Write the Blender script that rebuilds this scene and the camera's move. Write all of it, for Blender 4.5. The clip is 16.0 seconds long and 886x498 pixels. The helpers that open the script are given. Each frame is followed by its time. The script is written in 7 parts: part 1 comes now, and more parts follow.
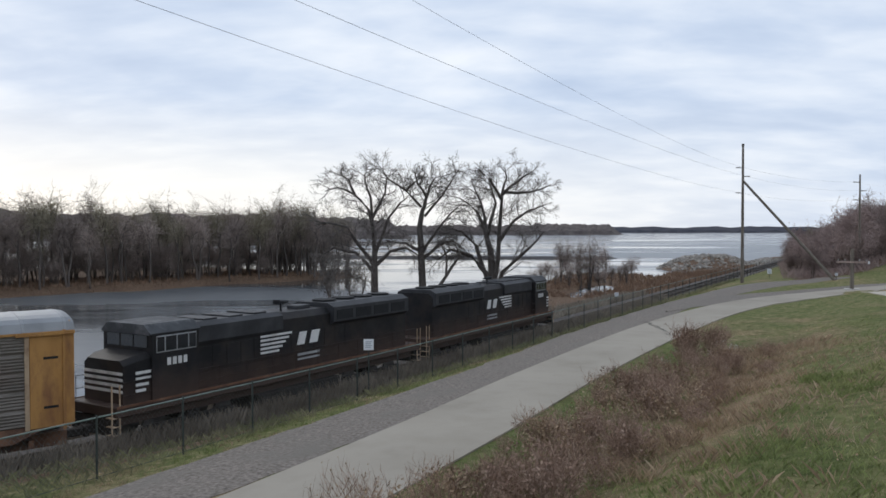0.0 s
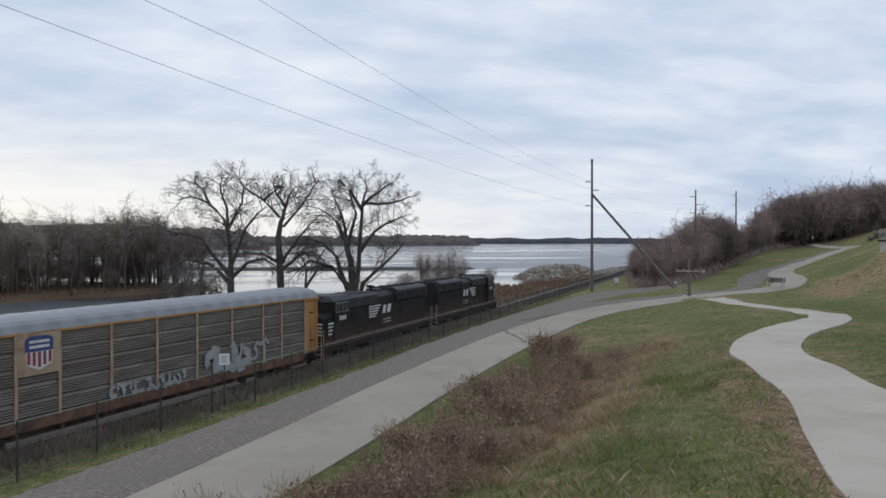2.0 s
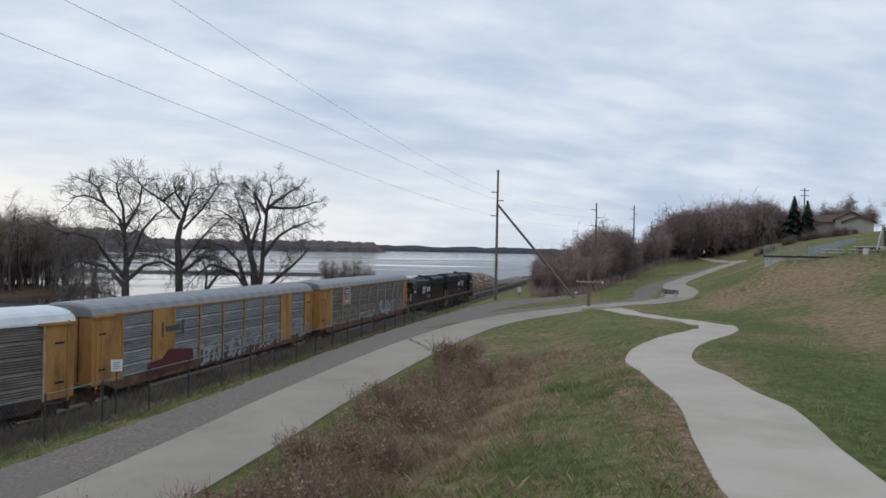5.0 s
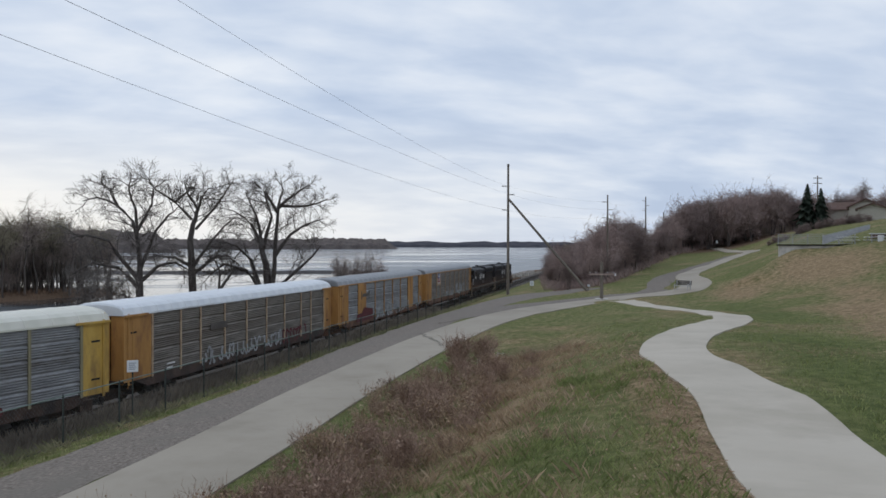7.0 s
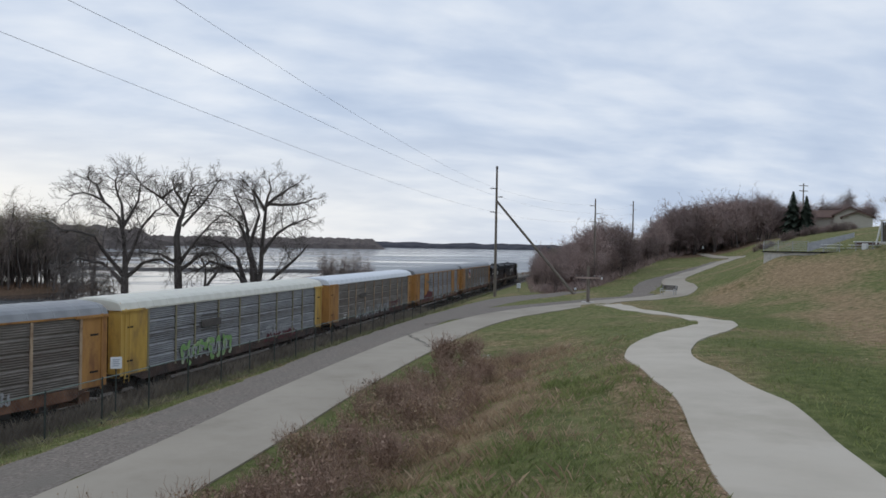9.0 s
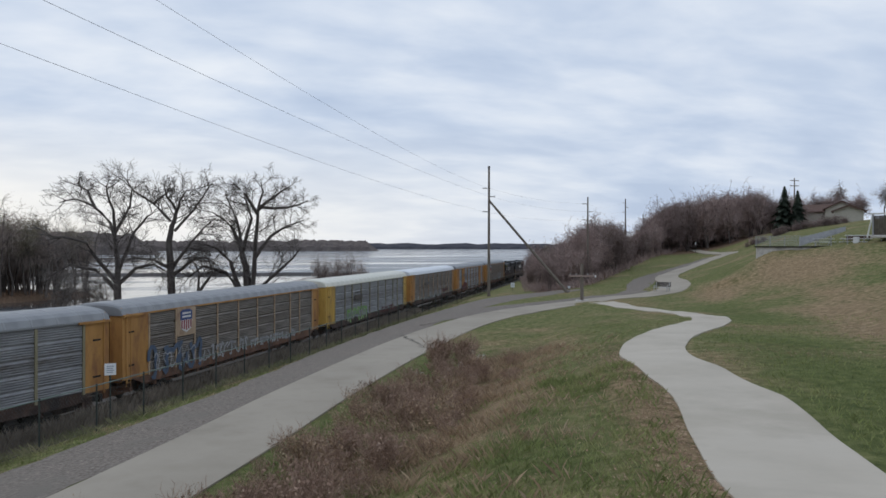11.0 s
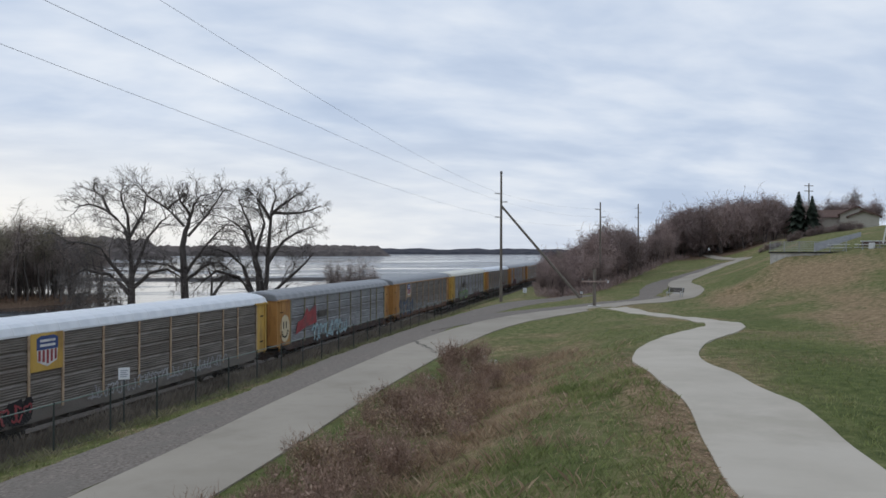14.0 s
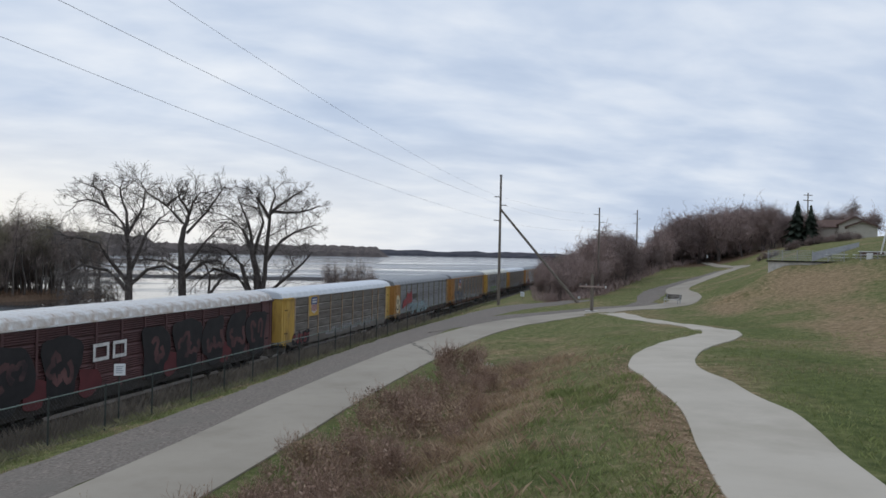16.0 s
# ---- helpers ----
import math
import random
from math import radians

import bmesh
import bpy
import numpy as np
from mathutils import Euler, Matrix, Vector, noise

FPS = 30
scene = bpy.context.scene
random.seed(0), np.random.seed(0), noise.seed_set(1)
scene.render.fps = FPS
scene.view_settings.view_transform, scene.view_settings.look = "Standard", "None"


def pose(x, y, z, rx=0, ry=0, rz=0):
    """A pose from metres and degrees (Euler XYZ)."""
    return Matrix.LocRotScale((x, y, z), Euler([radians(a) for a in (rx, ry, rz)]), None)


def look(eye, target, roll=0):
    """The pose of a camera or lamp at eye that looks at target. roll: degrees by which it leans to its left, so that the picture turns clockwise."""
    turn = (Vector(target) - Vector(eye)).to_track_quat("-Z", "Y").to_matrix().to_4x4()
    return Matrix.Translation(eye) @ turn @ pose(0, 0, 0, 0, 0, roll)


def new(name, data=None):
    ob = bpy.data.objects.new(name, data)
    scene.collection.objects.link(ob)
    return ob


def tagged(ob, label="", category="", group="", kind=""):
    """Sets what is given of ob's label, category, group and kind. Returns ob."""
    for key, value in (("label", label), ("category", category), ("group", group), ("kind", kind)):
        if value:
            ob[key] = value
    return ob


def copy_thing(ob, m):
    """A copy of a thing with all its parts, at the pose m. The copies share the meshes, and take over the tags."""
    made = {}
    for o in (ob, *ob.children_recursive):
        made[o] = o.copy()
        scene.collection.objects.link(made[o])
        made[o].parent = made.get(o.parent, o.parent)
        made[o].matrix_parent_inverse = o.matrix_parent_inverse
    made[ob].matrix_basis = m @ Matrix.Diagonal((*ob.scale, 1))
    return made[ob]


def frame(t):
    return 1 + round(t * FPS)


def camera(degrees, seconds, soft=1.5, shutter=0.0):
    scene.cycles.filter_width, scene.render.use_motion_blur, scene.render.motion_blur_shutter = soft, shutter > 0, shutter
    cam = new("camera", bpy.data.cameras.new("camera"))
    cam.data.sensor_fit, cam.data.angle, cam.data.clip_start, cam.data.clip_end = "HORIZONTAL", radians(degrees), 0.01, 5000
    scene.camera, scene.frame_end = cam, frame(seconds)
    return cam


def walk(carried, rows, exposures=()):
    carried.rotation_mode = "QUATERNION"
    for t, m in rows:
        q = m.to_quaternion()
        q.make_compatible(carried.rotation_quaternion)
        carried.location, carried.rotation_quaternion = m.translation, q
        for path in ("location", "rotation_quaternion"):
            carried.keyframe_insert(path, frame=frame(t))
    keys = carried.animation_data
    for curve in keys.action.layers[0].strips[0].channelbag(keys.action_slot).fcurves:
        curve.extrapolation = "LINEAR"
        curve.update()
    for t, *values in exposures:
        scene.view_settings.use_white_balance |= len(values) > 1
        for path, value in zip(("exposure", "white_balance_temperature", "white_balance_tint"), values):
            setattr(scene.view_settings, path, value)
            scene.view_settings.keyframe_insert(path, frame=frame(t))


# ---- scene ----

EYE = Vector((0.0, 0.0, 8.4))          # metres; z = 0 is the top of the rails
cam = camera(58.16, 16.0, soft=1.6)
# seconds, yaw, pitch, roll of a camera held in one spot
TURNS = [
    (0, -0.00, -1.30, 0.09),
    (0.5, -3.29, -0.97, -0.61),
    (1, -7.26, -0.77, -0.54),
    (1.5, -8.96, -0.42, -0.24),
    (2, -10.01, -0.53, 0.04),
    (2.5, -10.79, -0.18, -0.15),
    (3, -11.11, 0.31, -0.19),
    (3.5, -13.18, 0.08, -0.48),
    (4, -15.90, 0.45, -0.72),
    (4.5, -16.88, 0.22, -1.31),
    (7, -15.93, -0.28, -0.11),
    (7.5, -16.61, -0.36, -0.33),
    (8, -16.80, -0.38, -0.40),
    (8.5, -16.69, -0.11, -0.89),
    (9, -16.82, -0.19, -1.05),
    (11.5, -17.36, -0.10, 0.03),
    (12, -17.36, -0.01, -0.12),
    (12.5, -17.17, 0.23, -0.63),
    (13, -16.59, 0.39, -0.31),
    (13.5, -16.69, 0.19, 0.08),
    (14, -16.43, 0.23, -0.15),
    (14.5, -16.44, 0.34, -0.08),
    (15, -15.49, 0.31, -0.37),
    (15.5, -15.83, 0.51, -1.11),
    (16, -16.55, 0.39, -1.27)]
# the camera darkens its picture a little as it turns from the bright west
EXPOSURES = [(0, 0.14), (1, 0.08), (2, 0.02), (3, 0.0), (16, 0.0)]
walk(cam, [(t, pose(*EYE, 90 + p, r, y)) for t, y, p, r in TURNS], EXPOSURES)

# ---- plan: u runs along the railway, v square to it, towards the hill ----
HEADING = math.atan(0.5636)
ALONG = Vector((math.sin(HEADING), math.cos(HEADING), 0))
ACROSS = Vector((math.cos(HEADING), -math.sin(HEADING), 0))
V_EYE = 26.11


def uv(u, v, z=0.0):
    """World place of a plan point."""
    p = ALONG * u + ACROSS * (v - V_EYE)
    return Vector((p.x, p.y, z))


def to_uv(x, y):
    return x * ALONG.x + y * ALONG.y, x * ACROSS.x + y * ACROSS.y + V_EYE


def polar(az, dist, z=0.0):
    a = radians(az)
    return Vector((math.sin(a) * dist, math.cos(a) * dist, z))


# ---- world, sun ----
SUN_AZ, SUN_EL = -38.0, 14.0
world = bpy.data.worlds.new("sky")
scene.world = world
world.use_nodes = True


def node(nt, kind, loc=None, **kw):
    n = nt.nodes.new(kind)
    for k, v in kw.items():
        if k == "operation":
            n.operation = v
        elif k == "blend_type":
            n.blend_type = v
        elif k == "data_type":
            n.data_type = v
        elif k in n.inputs:
            n.inputs[k].default_value = v
    return n


def ramp(nt, stops):
    n = nt.nodes.new("ShaderNodeValToRGB")
    e = n.color_ramp.elements
    while len(e) < len(stops):
        e.new(0.5)
    for el, (p, c) in zip(e, stops):
        el.position = p
        el.color = (*c, 1) if len(c) == 3 else c
    return n


def build_sky():
    nt = world.node_tree
    nt.nodes.clear()
    L = nt.links.new
    out = nt.nodes.new("ShaderNodeOutputWorld")
    bg = nt.nodes.new("ShaderNodeBackground")
    sky = nt.nodes.new("ShaderNodeTexSky")
    sky.sky_type = "NISHITA"
    sky.sun_disc = False
    sky.sun_elevation = radians(SUN_EL)
    sky.sun_rotation = radians(SUN_AZ)
    tc = nt.nodes.new("ShaderNodeTexCoord")
    sep = nt.nodes.new("ShaderNodeSeparateXYZ")
    L(tc.outputs["Generated"], sep.inputs[0])
    up = node(nt, "ShaderNodeMath", operation="MAXIMUM")
    L(sep.outputs["Z"], up.inputs[0])
    up.inputs[1].default_value = 0.0
    zz = node(nt, "ShaderNodeMath", operation="ADD")
    L(up.outputs[0], zz.inputs[0])
    zz.inputs[1].default_value = 0.22
    dx = node(nt, "ShaderNodeMath", operation="DIVIDE")
    dy = node(nt, "ShaderNodeMath", operation="DIVIDE")
    L(sep.outputs["X"], dx.inputs[0]); L(zz.outputs[0], dx.inputs[1])
    L(sep.outputs["Y"], dy.inputs[0]); L(zz.outputs[0], dy.inputs[1])
    comb = nt.nodes.new("ShaderNodeCombineXYZ")
    L(dx.outputs[0], comb.inputs[0]); L(dy.outputs[0], comb.inputs[1])
    mp = nt.nodes.new("ShaderNodeMapping")
    mp.inputs["Rotation"].default_value = (0, 0, radians(24))
    mp.inputs["Scale"].default_value = (0.85, 1.35, 1)
    L(comb.outputs[0], mp.inputs[0])
    big = node(nt, "ShaderNodeTexNoise", Scale=1.25, Detail=5.0, Roughness=0.52, Distortion=0.35)
    L(mp.outputs[0], big.inputs["Vector"])
    small = node(nt, "ShaderNodeTexNoise", Scale=4.6, Detail=4.0, Roughness=0.5, Distortion=0.2)
    L(mp.outputs[0], small.inputs["Vector"])
    mix = node(nt, "ShaderNodeMath", operation="MULTIPLY_ADD")
    L(small.outputs["Fac"], mix.inputs[0]); mix.inputs[1].default_value = 0.42
    L(big.outputs["Fac"], mix.inputs[2])
    clouds = ramp(nt, [(0.50, (0.465, 0.56, 0.725)), (0.65, (0.55, 0.64, 0.79)), (0.78, (0.655, 0.73, 0.85)), (0.95, (0.79, 0.84, 0.915))])
    L(mix.outputs[0], clouds.inputs[0])
    # brighter, warmer band low over the horizon
    low = ramp(nt, [(0.0, (1, 1, 1)), (0.055, (0.75, 0.75, 0.75)), (0.16, (0.0, 0.0, 0.0))])
    L(up.outputs[0], low.inputs[0])
    sunside = node(nt, "ShaderNodeVectorMath", operation="DOT_PRODUCT")
    L(tc.outputs["Generated"], sunside.inputs[0])
    sunside.inputs[1].default_value = polar(SUN_AZ, 1.0)
    sr = node(nt, "ShaderNodeMapRange")
    L(sunside.outputs["Value"], sr.inputs["Value"])
    sr.inputs["From Min"].default_value = 0.36
    sr.inputs["From Max"].default_value = 0.95
    sr.inputs["To Min"].default_value = 0.04
    sr.inputs["To Max"].default_value = 1.0
    lf = node(nt, "ShaderNodeMath", operation="MULTIPLY")
    L(low.outputs[0], lf.inputs[0]); L(sr.outputs[0], lf.inputs[1])
    glow = node(nt, "ShaderNodeMix", data_type="RGBA")
    L(lf.outputs[0], glow.inputs["Factor"])
    L(clouds.outputs[0], glow.inputs["A"])
    glow.inputs["B"].default_value = (0.97, 0.945, 0.89, 1)
    # a little of the clear sky shows through the overcast
    add = node(nt, "ShaderNodeMix", data_type="RGBA", blend_type="ADD")
    add.inputs["Factor"].default_value = 0.003
    L(glow.outputs["Result"], add.inputs["A"])
    L(sky.outputs[0], add.inputs["B"])
    L(add.outputs["Result"], bg.inputs["Color"])
    bg.inputs["Strength"].default_value = 1.0
    L(bg.outputs[0], out.inputs[0])


build_sky()
sun_data = bpy.data.lights.new("sun", "SUN")
sun_data.energy, sun_data.angle, sun_data.color = 0.5, radians(25), (1.0, 0.93, 0.84)
sun = new("sun", sun_data)
sun.matrix_basis = look(polar(SUN_AZ, 50, 8.4 + 50 * math.tan(radians(SUN_EL + 14))), (0, 0, 8.4))
scene.view_settings.exposure = 0.0


# ---- materials ----
def mat(name, stops, scale=4.0, detail=5.0, rough=0.8, bump=0.15, metal=0.0, fine=40.0, stretch=(1, 1, 1), spots=None, spot_scale=1.2, island=0.0, spec=0.4, space="Object", rnd=0.0):
    """A surface of two scales of variation: colour stops by noise, fine grain by bump, and wear in spots."""
    m = bpy.data.materials.new(name)
    m.use_nodes = True
    nt = m.node_tree
    L = nt.links.new
    b = nt.nodes["Principled BSDF"]
    tc = nt.nodes.new("ShaderNodeTexCoord")
    mp = nt.nodes.new("ShaderNodeMapping")
    mp.inputs["Scale"].default_value = stretch
    L(tc.outputs[space], mp.inputs[0])
    n1 = node(nt, "ShaderNodeTexNoise", Scale=scale, Detail=detail, Roughness=0.6)
    L(mp.outputs[0], n1.inputs["Vector"])
    k = len(stops)
    r = ramp(nt, [(0.3 + 0.4 * i / max(1, k - 1), c) for i, c in enumerate(stops)])
    L(n1.outputs["Fac"], r.inputs[0])
    col = r.outputs[0]
    if spots:
        n2 = node(nt, "ShaderNodeTexNoise", Scale=spot_scale, Detail=6.0, Roughness=0.65)
        L(mp.outputs[0], n2.inputs["Vector"])
        rr = ramp(nt, [(0.5, (0, 0, 0)), (0.66, (1, 1, 1))])
        L(n2.outputs["Fac"], rr.inputs[0])
        mx = node(nt, "ShaderNodeMix", data_type="RGBA")
        L(rr.outputs[0], mx.inputs["Factor"])
        L(col, mx.inputs["A"])
        mx.inputs["B"].default_value = (*spots, 1)
        col = mx.outputs["Result"]
    if island or rnd:
        if island:
            g = nt.nodes.new("ShaderNodeNewGeometry")
            rv, amt = g.outputs["Random Per Island"], island
        else:
            g = nt.nodes.new("ShaderNodeObjectInfo")
            rv, amt = g.outputs["Random"], rnd
        mr = node(nt, "ShaderNodeMapRange")
        L(rv, mr.inputs["Value"])
        mr.inputs["To Min"].default_value = 1 - amt
        mr.inputs["To Max"].default_value = 1 + amt
        hs = nt.nodes.new("ShaderNodeHueSaturation")
        L(mr.outputs[0], hs.inputs["Value"])
        L(col, hs.inputs["Color"])
        col = hs.outputs[0]
    L(col, b.inputs["Base Color"])
    b.inputs["Roughness"].default_value = rough
    b.inputs["Metallic"].default_value = metal
    b.inputs["Specular IOR Level"].default_value = spec
    if bump:
        n3 = node(nt, "ShaderNodeTexNoise", Scale=fine, Detail=3.0)
        L(mp.outputs[0], n3.inputs["Vector"])
        bp = node(nt, "ShaderNodeBump", Strength=bump, Distance=0.03)
        L(n3.outputs["Fac"], bp.inputs["Height"])
        L(bp.outputs[0], b.inputs["Normal"])
    return m


def ground_material():
    """Short autumn turf: green and straw patches; leaf litter where the 'wild' attribute is high."""
    m = bpy.data.materials.new("turf")
    m.use_nodes = True
    nt = m.node_tree
    L = nt.links.new
    b = nt.nodes["Principled BSDF"]
    tc = nt.nodes.new("ShaderNodeTexCoord")
    n1 = node(nt, "ShaderNodeTexNoise", Scale=0.16, Detail=6.0, Roughness=0.62, Distortion=0.4)
    n2 = node(nt, "ShaderNodeTexNoise", Scale=2.6, Detail=6.0, Roughness=0.7)
    n3 = node(nt, "ShaderNodeTexNoise", Scale=30.0, Detail=4.0, Roughness=0.7)
    for n in (n1, n2, n3):
        L(tc.outputs["Object"], n.inputs["Vector"])
    green = ramp(nt, [(0.3, (0.072, 0.085, 0.03)), (0.5, (0.142, 0.154, 0.057)), (0.7, (0.235, 0.222, 0.103))])
    straw = ramp(nt, [(0.3, (0.155, 0.108, 0.063)), (0.5, (0.275, 0.195, 0.115)), (0.72, (0.41, 0.305, 0.19))])
    wild = ramp(nt, [(0.3, (0.075, 0.05, 0.035)), (0.5, (0.15, 0.098, 0.066)), (0.72, (0.235, 0.165, 0.108))])
    for r in (green, straw, wild):
        L(n2.outputs["Fac"], r.inputs[0])
    patch = ramp(nt, [(0.62, (0, 0, 0)), (0.80, (0.8, 0.8, 0.8))])
    sm = node(nt, "ShaderNodeMath", operation="MULTIPLY_ADD")
    L(n2.outputs["Fac"], sm.inputs[0]); sm.inputs[1].default_value = 0.22
    L(n1.outputs["Fac"], sm.inputs[2])
    L(sm.outputs[0], patch.inputs[0])
    a = node(nt, "ShaderNodeMix", data_type="RGBA")
    L(patch.outputs[0], a.inputs["Factor"]); L(green.outputs[0], a.inputs["A"]); L(straw.outputs[0], a.inputs["B"])
    dry = nt.nodes.new("ShaderNodeAttribute")
    dry.attribute_name = "straw"
    dn = node(nt, "ShaderNodeMath", operation="MULTIPLY_ADD")
    L(n2.outputs["Fac"], dn.inputs[0]); dn.inputs[1].default_value = 1.1
    L(dry.outputs["Fac"], dn.inputs[2])
    dr = ramp(nt, [(0.415, (0, 0, 0)), (0.66, (0.95, 0.95, 0.95))])
    dh = node(nt, "ShaderNodeMath", operation="MULTIPLY")
    L(dn.outputs[0], dh.inputs[0]); dh.inputs[1].default_value = 0.72
    L(dh.outputs[0], dr.inputs[0])
    a2 = node(nt, "ShaderNodeMix", data_type="RGBA")
    L(dr.outputs[0], a2.inputs["Factor"]); L(a.outputs["Result"], a2.inputs["A"]); L(straw.outputs[0], a2.inputs["B"])
    rk = node(nt, "ShaderNodeMapRange")
    L(dry.outputs["Fac"], rk.inputs["Value"])
    rk.inputs["From Min"].default_value, rk.inputs["From Max"].default_value = -0.36, -0.02
    rk.inputs["To Min"].default_value, rk.inputs["To Max"].default_value = 0.75, 0.0
    rich = ramp(nt, [(0.3, (0.05, 0.068, 0.02)), (0.5, (0.095, 0.12, 0.036)), (0.7, (0.165, 0.185, 0.065))])
    L(n2.outputs["Fac"], rich.inputs[0])
    a3 = node(nt, "ShaderNodeMix", data_type="RGBA")
    L(rk.outputs[0], a3.inputs["Factor"]); L(a2.outputs["Result"], a3.inputs["A"]); L(rich.outputs[0], a3.inputs["B"])
    a = a3
    at = nt.nodes.new("ShaderNodeAttribute")
    at.attribute_name = "wild"
    wf = node(nt, "ShaderNodeMath", operation="ADD")
    L(at.outputs["Fac"], wf.inputs[0]); L(n2.outputs["Fac"], wf.inputs[1])
    wr = ramp(nt, [(0.80, (0, 0, 0)), (1.0, (1, 1, 1))])
    ws = node(nt, "ShaderNodeMath", operation="MULTIPLY")
    L(wf.outputs[0], ws.inputs[0]); ws.inputs[1].default_value = 0.8
    L(ws.outputs[0], wr.inputs[0])
    c = node(nt, "ShaderNodeMix", data_type="RGBA")
    L(wr.outputs[0], c.inputs["Factor"]); L(a.outputs["Result"], c.inputs["A"]); L(wild.outputs[0], c.inputs["B"])
    silt = nt.nodes.new("ShaderNodeAttribute")
    silt.attribute_name = "mud"
    cm = node(nt, "ShaderNodeMix", data_type="RGBA")
    L(silt.outputs["Fac"], cm.inputs["Factor"]); L(c.outputs["Result"], cm.inputs["A"])
    cm.inputs["B"].default_value = (0.085, 0.08, 0.08, 1)
    c = cm
    hv = node(nt, "ShaderNodeMapRange")
    L(n3.outputs["Fac"], hv.inputs["Value"])
    hv.inputs["From Min"].default_value, hv.inputs["From Max"].default_value = 0.3, 0.7
    hv.inputs["To Min"].default_value, hv.inputs["To Max"].default_value = 0.7, 1.3
    hs = nt.nodes.new("ShaderNodeHueSaturation")
    L(hv.outputs[0], hs.inputs["Value"]); L(c.outputs["Result"], hs.inputs["Color"])
    L(hs.outputs[0], b.inputs["Base Color"])
    b.inputs["Roughness"].default_value = 0.95
    b.inputs["Specular IOR Level"].default_value = 0.1
    bp = node(nt, "ShaderNodeBump", Strength=0.6, Distance=0.08)
    L(n3.outputs["Fac"], bp.inputs["Height"]); L(bp.outputs[0], b.inputs["Normal"])
    return m


def water_material():
    """River water with a skin of thin grey ice in broad patches."""
    m = bpy.data.materials.new("river_water")
    m.use_nodes = True
    nt = m.node_tree
    L = nt.links.new
    b = nt.nodes["Principled BSDF"]
    tc = nt.nodes.new("ShaderNodeTexCoord")
    mp = nt.nodes.new("ShaderNodeMapping")
    mp.inputs["Rotation"].default_value = (0, 0, radians(-15))
    mp.inputs["Scale"].default_value = (0.35, 1.0, 1)
    L(tc.outputs["Object"], mp.inputs[0])
    n1 = node(nt, "ShaderNodeTexNoise", Scale=0.010, Detail=6.0, Roughness=0.6)
    n2 = node(nt, "ShaderNodeTexNoise", Scale=0.35, Detail=3.0)
    for n in (n1, n2):
        L(mp.outputs[0], n.inputs["Vector"])
    ice = ramp(nt, [(0.46, (0, 0, 0)), (0.54, (1, 1, 1))])
    L(n1.outputs["Fac"], ice.inputs[0])
    mx = node(nt, "ShaderNodeMix", data_type="RGBA")
    L(ice.outputs[0], mx.inputs["Factor"])
    mx.inputs["A"].default_value = (0.035, 0.04, 0.042, 1)
    mx.inputs["B"].default_value = (0.10, 0.108, 0.115, 1)
    L(mx.outputs["Result"], b.inputs["Base Color"])
    mr = node(nt, "ShaderNodeMapRange")
    L(ice.outputs[0], mr.inputs["Value"])
    mr.inputs["To Min"].default_value, mr.inputs["To Max"].default_value = 0.06, 0.32
    L(mr.outputs[0], b.inputs["Roughness"])
    b.inputs["IOR"].default_value = 1.33
    bp = node(nt, "ShaderNodeBump", Strength=0.16, Distance=0.2)
    L(n2.outputs["Fac"], bp.inputs["Height"]); L(bp.outputs[0], b.inputs["Normal"])
    return m


